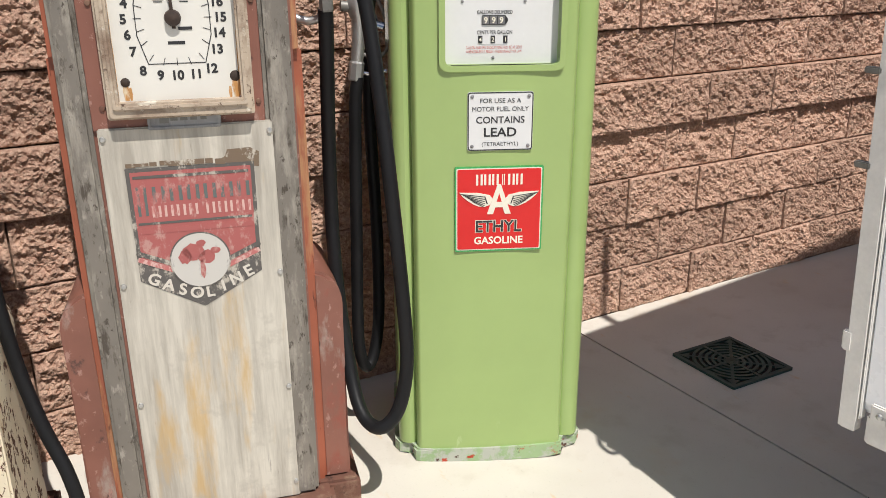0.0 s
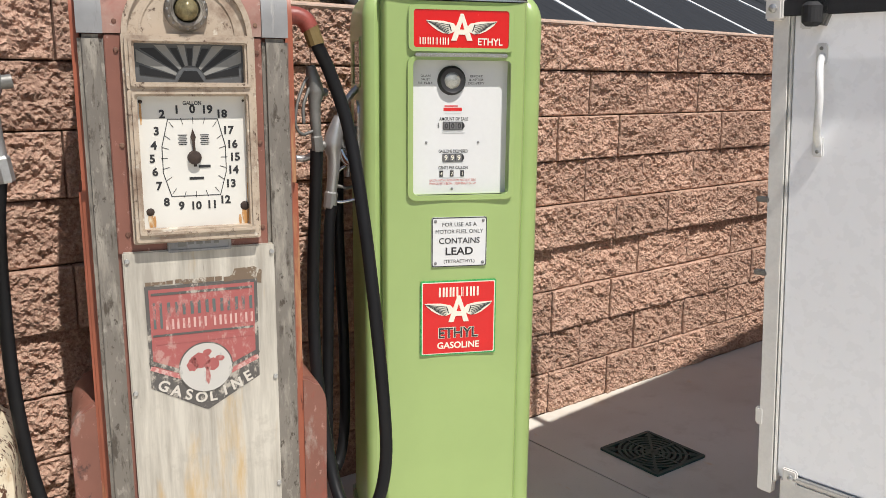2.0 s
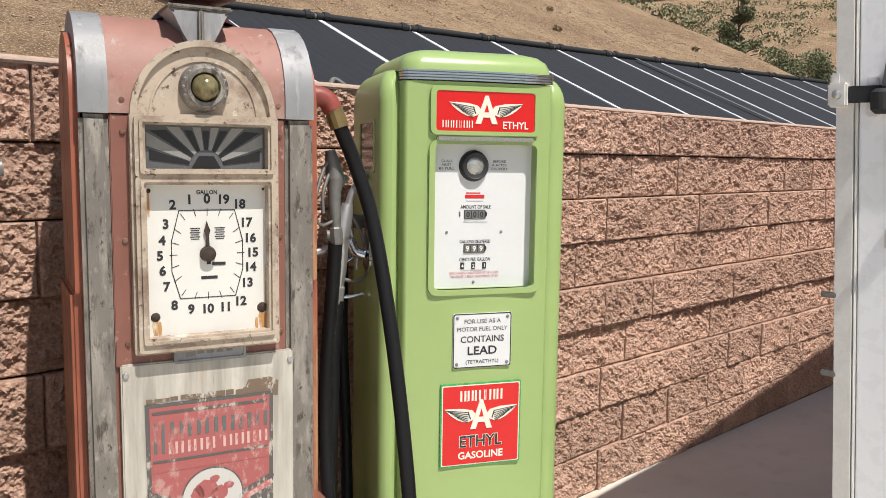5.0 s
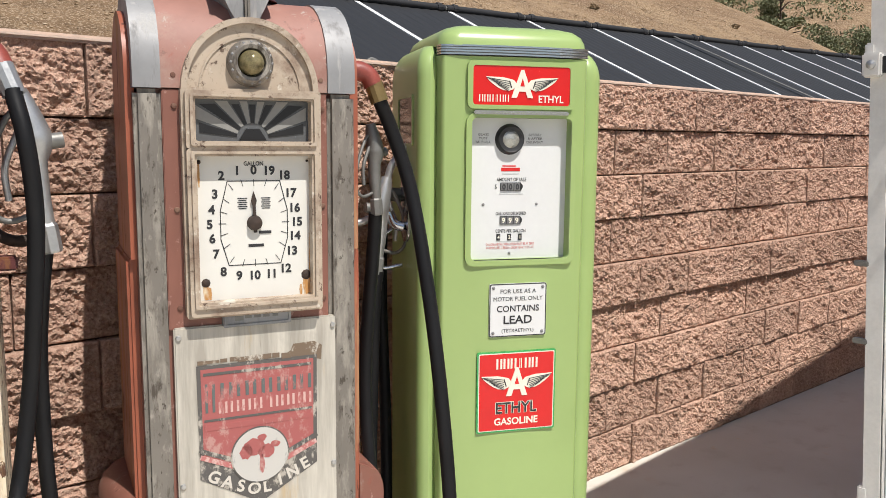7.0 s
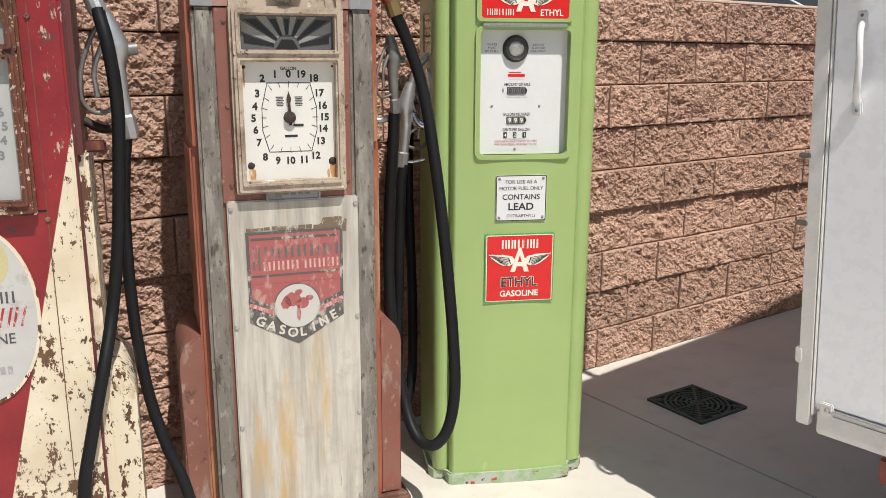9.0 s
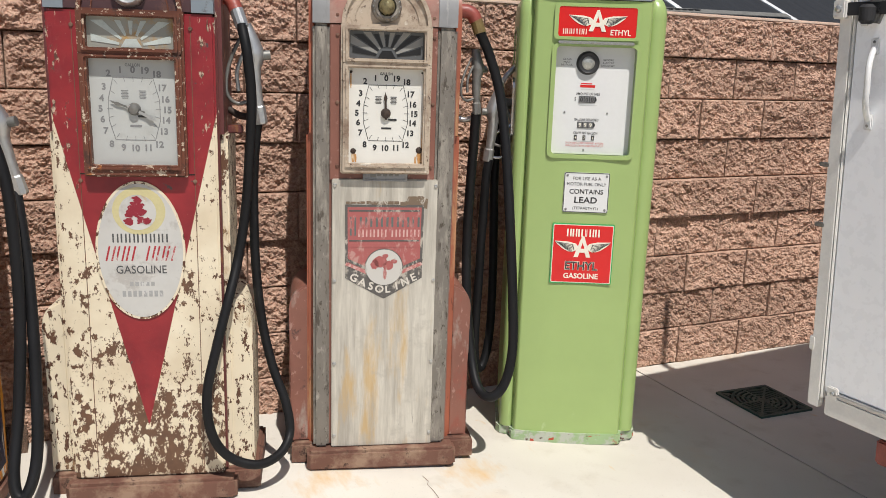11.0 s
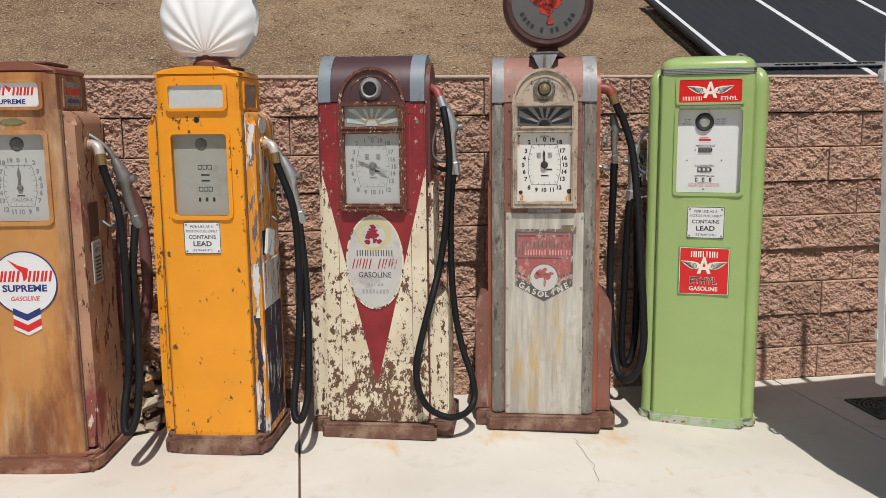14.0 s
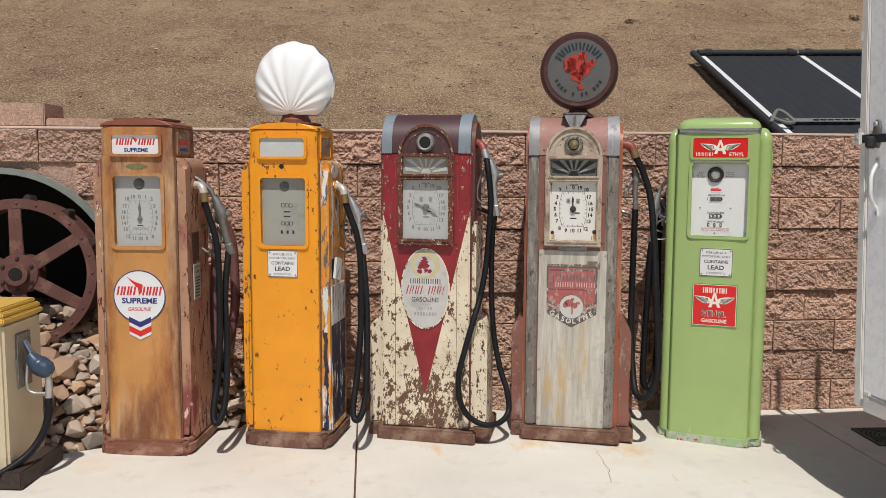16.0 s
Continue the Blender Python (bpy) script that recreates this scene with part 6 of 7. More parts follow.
def round_badge(root):
    cx, cz, y = 0.218, 0.766, 0.022
    d = part("round_badge", prism(ring_pts(cx, cz, 0.123, 0.123, 56), y - 0.003, y + 0.004, "y"), white_enamel, root, "white enamel disc with red and blue lettering")
    part("badge_edge", frame_prism(ring_pts(cx, cz, 0.1235, 0.1235, 56), ring_pts(cx, cz, 0.1195, 0.1195, 56), y - 0.0038, y), navy_print, d)
    t = None
    for k in range(7):
        if k != 3:
            t = strokes(cx + (k - 3) * 0.0305, cz + 0.026, 0.026, 0.042, y - 0.003, t, 0, 0.22, 0.34)
    t = prism([(cx - 0.058, cz + 0.092), (cx - 0.022, cz + 0.070), (cx + 0.018, cz + 0.056), (cx + 0.012, cz + 0.020), (cx - 0.002, cz + 0.004), (cx - 0.006, cz + 0.040), (cx - 0.030, cz + 0.062)], y - 0.0038, y, "y", bm=t)
    part("name_mark", t, red_print, d)
    part("lettering", words("SUPREME", cx, cz - 0.020, 0.025, 0.168, y - 0.003, heavy=0.035), navy_print, d)
    part("lettering", words("GASOLINE", cx, cz - 0.060, 0.017, 0.110, y - 0.003, lean=0.25, heavy=0.01), red_print, d)
    chev = lambda z0, k: [(cx - 0.052, z0), (cx, z0 - 0.026), (cx + 0.052, z0), (cx + 0.052, z0 - k), (cx, z0 - k - 0.026), (cx - 0.052, z0 - k)]
    part("badge_tail", prism(chev(cz - 0.088, 0.092), y - 0.0034, y + 0.004, "y"), white_enamel, d)
    part("badge_stripe", prism(chev(cz - 0.096, 0.026), y - 0.0040, y, "y"), navy_print, d)
    part("badge_stripe", prism(chev(cz - 0.138, 0.028), y - 0.0040, y, "y"), red_print, d)


round_badge(tp)
part("spare_hose", tube([(0.46, 0.40, 1.12), (0.50, 0.44, 1.08), (0.53, 0.465, 0.98), (0.538, 0.474, 0.80), (0.534, 0.474, 0.62), (0.50, 0.47, 0.47), (0.455, 0.465, 0.42), (0.43, 0.46, 0.52), (0.44, 0.46, 0.80), (0.46, 0.44, 1.02)], 0.024, 12, 8), pink_hose, tp, "thick faded red spare hose", 60)


for x0, x1, xt in ((-0.729, -0.678, 0.039), (1.867, 1.899, 0.021)):
    filler = prism([(x0 - 0.002, -9.0), (x0 + 0.012, -9.0), (x0 + xt + 0.012, 2.24), (x0 + xt - 0.002, 2.24)], -0.09, floor_z((x0 + x1) / 2) - 0.022, "z")
    part("joint_filler", filler, OLD_SEAM, floor_slab)


def floor_crack():
    b = bmesh.new()
    rnd = random.Random(2)
    pts, x, y = [], 0.516, 1.58
    for k in range(16):
        pts.append((x, y))
        x, y = x + rnd.uniform(-0.014, 0.006), y - rnd.uniform(0.02, 0.042)
    up = [b.verts.new((px + 0.0008, py, floor_z(px) + 0.0012)) for px, py in pts]
    dn = [b.verts.new((px - 0.0008, py, floor_z(px) + 0.0012)) for px, py in pts]
    for i in range(len(pts) - 1):
        b.faces.new((dn[i], up[i], up[i + 1], dn[i + 1]))
    ob = part("floor_crack", b, OLD_SEAM)
    ob.parent = floor_slab
    return ob


floor_crack()


# hoses and nozzles of the two clock-face pumps, in each pump's own frame
def to_local(root, pts):
    m = root.matrix_basis.inverted()
    return [m @ Vector(p) for p in pts]


el = part("hose_elbow", tube([(0.485, 0.12, 1.530), (0.512, 0.118, 1.530), (0.532, 0.115, 1.520), (0.543, 0.112, 1.500)], 0.022, 12, 6), red_elbow, hp, "red painted hose elbow", 60)
part("brass_ferrule", tube([(0.543, 0.112, 1.504), (0.556, 0.106, 1.462)], 0.0205, 12, 2, smooth_path=False), brass, el)
hose(hp, to_local(hp, [(0.721, 1.690, 1.505), (0.765, 1.690, 1.42), (0.797, 1.665, 1.29), (0.803, 1.613, 1.083), (0.803, 1.565, 0.853), (0.812, 1.540, 0.609), (0.815, 1.535, 0.45), (0.790, 1.535, 0.34), (0.748, 1.550, 0.295), (0.730, 1.610, 0.31), (0.735, 1.68, 0.40), (0.745, 1.76, 0.62), (0.755, 1.79, 0.86), (0.742, 1.74, 1.15), (0.738, 1.725, 1.24)]))
nozzle(hp, to_local(hp, [(0.737, 1.722, 1.275)])[0], (-0.06, 0.05, 1.0), (0.9, 0.4, 0.1), dark_steel, 0.72, False)
part("nozzle_hook", tube([(0.49, 0.20, 1.19), (0.53, 0.19, 1.18), (0.56, 0.18, 1.19)], 0.009, 8, 5), steel, hp, smooth=60)

el = part("hose_elbow", tube([(0.478, 0.14, 1.525), (0.500, 0.135, 1.525), (0.518, 0.125, 1.511), (0.528, 0.116, 1.488)], 0.021, 12, 6), red_elbow, gp, "red painted hose elbow", 60)
part("steel_ferrule", tube([(0.528, 0.116, 1.492), (0.546, 0.106, 1.442)], 0.0195, 12, 2, smooth_path=False), steel, el)
hose(gp, to_local(gp, [(-0.034, 1.718, 1.490), (-0.024, 1.692, 1.40), (-0.012, 1.705, 1.27), (-0.018, 1.725, 1.10), (-0.026, 1.750, 0.95), (-0.054, 1.735, 0.80), (-0.096, 1.685, 0.68), (-0.142, 1.650, 0.54), (-0.176, 1.635, 0.40), (-0.168, 1.625, 0.28), (-0.120, 1.625, 0.195), (-0.036, 1.615, 0.155), (0.045, 1.650, 0.160), (0.092, 1.700, 0.205), (0.086, 1.725, 0.30), (0.056, 1.770, 0.41), (0.030, 1.805, 0.56), (0.016, 1.825, 0.76), (0.014, 1.825, 0.98), (0.012, 1.785, 1.12), (0.020, 1.772, 1.21)]), 0.0148)
nozzle(gp, to_local(gp, [(0.021, 1.770, 1.255)])[0], (-0.14, 0.0, 1.0), (0.98, 0.15, 0.14), steel, 1.0)
part("nozzle_hook", tube([(0.49, 0.22, 1.20), (0.53, 0.21, 1.18), (0.58, 0.20, 1.185)], 0.011, 8, 5), RUSTY_BLACK, gp, smooth=60)
part("cradle", box(0.488, 0.535, 0.17, 0.21, 1.13, 1.155, 0.004), maroon_chip, gp)


# ---- the white trailer ----
def trailer():
    X, Y1, Z0, H = 1.43, 0.865, 0.455, 2.20
    root = thing("trailer", "white box trailer with a strapped closed door", "trailer", pose(X, Y1, 0, 0, 0, 4.5))
    part("box_body", box(0.012, 5.4, -2.15, -0.012, Z0 + 0.04, H, 0.010), white_trailer, root)
    part("corner_post", prism([(-0.006, 0.004), (-0.006, -0.030), (0.016, -0.030), (0.030, 0.004)], Z0, H, "z", 0.004), grey_white, root, "greyed white corner post")
    part("door_edge", box(-0.003, 0.02, -0.037, -0.0325, Z0 + 0.03, H - 0.03, 0.002), grey_white, root)
    for z in (0.64, 1.60, 2.0):
        part("hinge", box(-0.008, 0.022, -0.006, 0.016, z - 0.022, z + 0.022, 0.004), grey_white, root)
    door = part("door", box(0.002, 0.03, -2.08, -0.039, Z0 + 0.064, H - 0.04, 0.004), white_trailer, root, "white smooth metal door")
    rail = part("bottom_rail", box(-0.006, 0.03, -2.15, -0.050, Z0 - 0.012, Z0 + 0.050, 0.004), grey_white, root)
    part("bottom_trim", box(-0.010, 0.004, -2.1, -0.060, Z0 + 0.052, Z0 + 0.062, 0.002), steel, rail)
    part("corner_bracket", box(-0.010, 0.0, -0.092, -0.058, Z0 + 0.040, Z0 + 0.078, 0.003), grey_white, root)
    part("bolt", lathe([(0.002, -0.006), (0.006, -0.004), (0.007, 0.0)], (-0.012, -0.078, Z0 + 0.06), "x", 8), steel, root)
    h = part("grab_handle", tube([(0.0, -0.085, 1.475), (-0.018, -0.088, 1.455), (-0.040, -0.098, 1.42), (-0.045, -0.102, 1.38), (-0.040, -0.098, 1.335), (-0.018, -0.088, 1.305), (0.0, -0.085, 1.285)], 0.008, 10, 6), white_stripe, door, "yellowed white grab handle", 60)
    for z in (1.478, 1.282):
        ft = part("handle_foot", box(-0.006, 0.003, -0.097, -0.073, z - 0.022, z + 0.022, 0.003), white_stripe, h)
        for dz in (-0.011, 0.011):
            part("bolt", lathe([(0.001, -0.003), (0.004, -0.001), (0.004, 0.002)], (-0.006, -0.085, z + dz), "x", 8), dark_steel, ft)
    lt = part("latch_plate", prism([(-0.064, 1.540), (-0.092, 1.535), (-0.102, 1.56), (-0.104, 1.62), (-0.098, 1.642), (-0.086, 1.650), (-0.074, 1.642), (-0.068, 1.60)], -0.016, 0.003, "x", 0.004), dark_steel, door, "grey steel strap ratchet")
    part("ratchet_drum", lathe([(0.012, -0.026), (0.020, -0.018), (0.021, 0.016), (0.012, 0.024)], (-0.026, -0.070, 1.560), "z", 18), strap_black, lt)
    part("bolt", lathe([(0.003, -0.010), (0.010, -0.006), (0.012, 0.0)], (-0.016, -0.087, 1.632), "x", 12), steel, lt)
    part("keeper_plate", box(-0.006, 0.003, -0.060, -0.036, 1.53, 1.61, 0.003), white_stripe, door)
    strap = part("strap", box(-0.016, -0.008, -2.0, 0.02, 1.558, 1.592, 0.002), strap_black, root, "black webbing strap across the door")
    part("strap_anchor", box(-0.026, 0.012, -0.004, 0.034, 1.550, 1.600, 0.004), grey_white, strap)
    part("bolt", lathe([(0.003, -0.008), (0.009, -0.005), (0.010, 0.0)], (-0.026, 0.015, 1.575), "x", 12), steel, strap)
    for z in (0.985, 1.155):
        part("hold_back", box(-0.01, 0.006, 0.0, 0.03, z - 0.006, z + 0.006, 0.002), dark_steel, root)
    for x in (2.6, 3.5):
        w = part("wheel", lathe([(0.16, -0.10), (0.30, -0.11), (0.335, -0.06), (0.335, 0.06), (0.30, 0.11)], (x, -0.20, 0.335), "y", 32), rubber, root, smooth=40)
        part("rim", lathe([(0.02, -0.115), (0.10, -0.112), (0.17, -0.10)], (x, -0.20, 0.335), "y", 24), steel, w)
    for x, h in ((0.55, 0.53), (0.30, 0.49)):
        part("roof_post", box(x - 0.017, x + 0.017, -0.10, -0.066, H - 0.01, H + h, 0.004), grey_white, root)
    part("marker_block", box(0.02, 0.10, -0.30, -0.20, Z0 - 0.10, Z0 - 0.03, 0.006), red_elbow, root)
    part("chassis", box(0.15, 5.3, -2.0, -0.10, Z0 - 0.03, Z0 + 0.04), dark_steel, root)
    part("jack_leg", box(0.40, 0.46, -0.40, -0.34, 0.0, Z0 - 0.05, 0.004), dark_steel, root)
    # the box leans a little towards the wall on its springs
    for ob in root.children_recursive:
        if ob.name.split(".")[0] not in ("wheel", "rim", "jack_leg"):
            fitting = -0.018 if ob.parent != root else 0.0
            for v in ob.data.vertices:
                v.co.y += (v.co.z - 0.9) * 0.052 + fitting


trailer()


# ---- pool-heating mats on the hillside ----
def mat_point(x, y, up=0.0):
    return (x, y, 0.575 + 0.46 * (y - 2.45) + 0.02 * x + up)


def solar_mats():
    W, X0, YT, YB = 1.19, 3.13, 6.86, 2.75
    for k in range(11):
        x0 = X0 + k * W
        root = thing("heating_mat", "black ribbed pool-heating mat with a white edge strip", "solar mat", Matrix.Identity(4), "heating mats on the slope")
        root.location = mat_point(x0, YB, 0.02)
        o = Vector(root.location)
        b = bmesh.new()
        n = 18
        cols = []
        for i in range(n + 1):
            x = x0 + 0.05 + (W - 0.03) * i / n
            wave = 0.006 * (i % 2)
            cols.append([b.verts.new(Vector(mat_point(x, YB + (YT - 0.08 * 0 - YB) * j / 12, 0.03 + wave + 0.008 * noise.noise((x * 2, j * 0.7, k)))) - o) for j in range(13)])
        for a, c in zip(cols, cols[1:]):
            for j in range(12):
                b.faces.new((a[j], a[j + 1], c[j + 1], c[j]))
        part("mat", b, fence_pvc, root)
        st = bmesh.new()
        q = [Vector(mat_point(x0 + dx, y, 0.045)) - o for dx, y in ((-0.03, YB), (0.03 + 0.025 * (k == 0), YB), (0.03 + 0.025 * (k == 0), YT - 0.05), (-0.03, YT - 0.05))]
        st.faces.new([st.verts.new(p) for p in q])
        ex = bmesh.ops.extrude_face_region(st, geom=st.faces[:])
        for v in [g for g in ex["geom"] if isinstance(g, bmesh.types.BMVert)]:
            v.co.z -= 0.02
        part("edge_strip", st, white_stripe, root)
        hd = part("header_pipe", tube([Vector(mat_point(x0 - 0.02, YT, 0.06)) - o, Vector(mat_point(x0 + W - 0.05, YT, 0.06)) - o], 0.038, 12, 2, smooth_path=False), strap_black, root, smooth=40)
        for dx in (0.10, W - 0.12):
            p = Vector(mat_point(x0 + dx, YT, 0.06)) - o
            part("clamp", lathe([(0.046, -0.035), (0.052, -0.02), (0.052, 0.02), (0.046, 0.035)], p, "x", 12), strap_black, hd)
        part("coupling", tube([Vector(mat_point(x0 + W - 0.05, YT, 0.06)) - o, Vector(mat_point(x0 + W - 0.02, YT, 0.06)) - o], 0.030, 10, 2, smooth_path=False), dark_steel, hd)
        if k == 0:
            part("edge_pipe", tube([Vector(mat_point(x0 - 0.07, YB, 0.05)) - o, Vector(mat_point(x0 - 0.07, YT, 0.06)) - o], 0.036, 10, 2, smooth_path=False), strap_black, root, smooth=40)
            tie = part("tie_bundle", tube([Vector(mat_point(x0 - 0.1, 4.9, 0.09)) - o, Vector(mat_point(x0 + 0.02, 5.0, 0.16)) - o, Vector(mat_point(x0 + 0.12, 4.9, 0.10)) - o, Vector(mat_point(x0 + 0.02, 4.85, 0.11)) - o, Vector(mat_point(x0 - 0.08, 4.95, 0.12)) - o], 0.018, 8, 6), GREY_STRAP, root)
    s = thing("webbing_strap", "grey printed webbing strap over the mats", "strap", Matrix.Identity(4))
    s.location = mat_point(X0, 5.0, 0.05)
    o = Vector(s.location)
    b = bmesh.new()
    q = [Vector(mat_point(x, y, 0.075)) - o for x, y in ((X0, 4.96), (X0 + 2.3, 4.93), (X0 + 2.3, 5.0), (X0, 5.03))]
    b.faces.new([b.verts.new(p) for p in q])
    ex = bmesh.ops.extrude_face_region(b, geom=b.faces[:])
    for v in [g for g in ex["geom"] if isinstance(g, bmesh.types.BMVert)]:
        v.co.z -= 0.006
    part("webbing", b, GREY_STRAP, s)
    m = None
    for k in range(14):
        x = X0 + 0.35 + k * 0.07
        if k in (6, 7):
            continue
        m = box(x, x + 0.05, 4.965, 5.01, mat_point(x, 4.98, 0.077)[2], mat_point(x, 4.98, 0.084)[2], bm=m)
    bmesh.ops.translate(m, verts=m.verts[:], vec=-o)
    part("print_marks", m, black_print, s)
    b = bmesh.new()
    q = [Vector(mat_point(x, y, 0.080)) - o for x, y in ((X0 + 5.36 * W, YT - 0.1), (X0 + 5.40 * W, YT - 0.1), (X0 + 5.62 * W, 2.9), (X0 + 5.56 * W, 2.9))]
    b.faces.new([b.verts.new(p) for p in q])
    ex = bmesh.ops.extrude_face_region(b, geom=b.faces[:])
    for v in [g for g in ex["geom"] if isinstance(g, bmesh.types.BMVert)]:
        v.co.z -= 0.006
    part("webbing", b, GREY_STRAP, s)


GREY_STRAP = plain("grey_webbing", (0.17, 0.165, 0.15), 0.7, 0, 0.3, 30)
solar_mats()


# ---- drain grate ----
def drain():
    root = thing("drain_grate", "dark green square plastic drain grate in the concrete", "drain grate", pose(2.188, 1.715, 0.001, 0, 0, -2))
    # thin black sheet on the slab; its colour stands in for the pit's shade
    part("pit", box(-0.132, 0.132, -0.132, 0.132, -0.001, 0.002), gap_shade, root)
    part("grate_frame", frame_prism(rrect(-0.142, 0.142, -0.142, 0.142, 0.006, 2), rrect(-0.127, 0.127, -0.127, 0.127, 0.004, 2), 0.0, 0.010, "z"), drain_green, root)
    for k in range(6):
        r = 0.022 + 0.021 * k
        for q in range(4):
            a0, a1 = 90 * q + 4 + 8 / (k + 1), 90 * q + 86 - 8 / (k + 1)
            o = [(min(0.127, max(-0.127, x)), min(0.127, max(-0.127, y))) for x, y in ring_pts(0, 0, r + 0.0055, r + 0.0055, 10, a0, a1)]
            i = [(min(0.127, max(-0.127, x)), min(0.127, max(-0.127, y))) for x, y in ring_pts(0, 0, r - 0.0055, r - 0.0055, 10, a0, a1)]
            part("grate_ring", prism(o + i[::-1], 0.002, 0.009, "z"), drain_green, root)
    for q in range(4):
        c = part("corner_web", prism([(0.085, 0.115), (0.127, 0.127), (0.115, 0.085)], 0.002, 0.009, "z"), drain_green, root)
        c.matrix_basis = pose(0, 0, 0, 0, 0, 90 * q)
        sp = part("spoke", box(0.0, 0.127, -0.006, 0.006, 0.002, 0.0095), drain_green, root)
        sp.matrix_basis = pose(0, 0, 0, 0, 0, 90 * q)
        sp = part("spoke", box(0.0, 0.165, -0.005, 0.005, 0.002, 0.0092), drain_green, root)
        sp.matrix_basis = pose(0, 0, 0, 0, 0, 90 * q + 45)


drain()


# ---- left corner: culvert ring, iron wheel, oil dispenser, rocks ----
def culvert():
    root = thing("culvert_pipe", "large grey-green galvanised culvert ring with dark inside", "pipe", pose(-2.58, WALL_Y, 0.80))
    # pipe wall and end coloured near-black: the shade inside is painted on
    part("pipe_wall", frame_prism(ring_pts(0, 0, 0.612, 0.612, 72), ring_pts(0, 0, 0.598, 0.598, 72), -0.03, 0.60, "y"), gap_shade, root, smooth=30)
    part("rim", frame_prism(ring_pts(0, 0, 0.630, 0.630, 72), ring_pts(0, 0, 0.598, 0.598, 72), -0.055, -0.02, "y"), galvanised, root, smooth=30)
    part("pipe_end", prism(ring_pts(0, 0, 0.600, 0.600, 48), 0.585, 0.595, "y"), gap_shade, root)


def iron_wheel():
    root = thing("iron_wheel", "rusted iron wheel with six flat spokes leaning in the culvert mouth", "wheel", pose(-2.42, 2.03, 0.885, -4, 0, 3))
    rim = part("rim", frame_prism(ring_pts(0, 0, 0.378, 0.378, 64), ring_pts(0, 0, 0.362, 0.362, 64), -0.015, 0.15, "y"), shaded_wheel_rust, root, smooth=30)
    part("rim_lip", frame_prism(ring_pts(0, 0, 0.388, 0.388, 64), ring_pts(0, 0, 0.338, 0.338, 64), -0.026, -0.014, "y"), shaded_wheel_rust, rim)
    part("rim_lip", frame_prism(ring_pts(0, 0, 0.388, 0.388, 64), ring_pts(0, 0, 0.338, 0.338, 64), 0.150, 0.160, "y"), shaded_wheel_rust, rim)
    part("hub", lathe([(0.028, 0.0), (0.034, -0.060), (0.058, -0.060), (0.064, -0.034), (0.098, -0.030), (0.104, -0.018), (0.104, 0.09)], (0, 0, 0), "y", 32), shaded_wheel_rust, root, smooth=30)
    # black disc over the hub, shade of the bore painted as colour
    part("axle_hole", lathe([(0.032, -0.061), (0.030, -0.02)], (0, 0, 0), "y", 20), gap_shade, root)
    for k in range(6):
        a = math.radians(60 * k + 30)
        part("bolt", lathe([(0.002, -0.012), (0.010, -0.010), (0.012, 0.0)], (0.080 * math.cos(a), -0.030, 0.080 * math.sin(a)), "y", 6), RUSTY_BLACK, root)
        sp = part("spoke", prism([(0.090, -0.036), (0.345, -0.026), (0.360, -0.032), (0.360, 0.032), (0.345, 0.026), (0.090, 0.036)], -0.024, -0.008, "y", 0.004), shaded_wheel_rust, root)
        sp.matrix_basis = pose(0, 0, 0, 0, 60 * k + 28, 0)
    for k in range(12):
        a = 2 * math.pi * k / 12
        lug = part("lug", prism([(-0.030, 0.376), (0.030, 0.376), (0.012, 0.412), (-0.006, 0.412)], 0.0, 0.11, "y", 0.004), RUSTY_BLACK, rim)
        lug.matrix_basis = pose(0, 0, 0, 0, math.degrees(a) + 6, 0)
    for k in range(24):
        a = 2 * math.pi * k / 24
        part("rivet", lathe([(0.001, -0.006), (0.006, -0.004), (0.008, 0.0)], (0.364 * math.cos(a), -0.026, 0.364 * math.sin(a)), "y", 8), shaded_wheel_rust, rim)


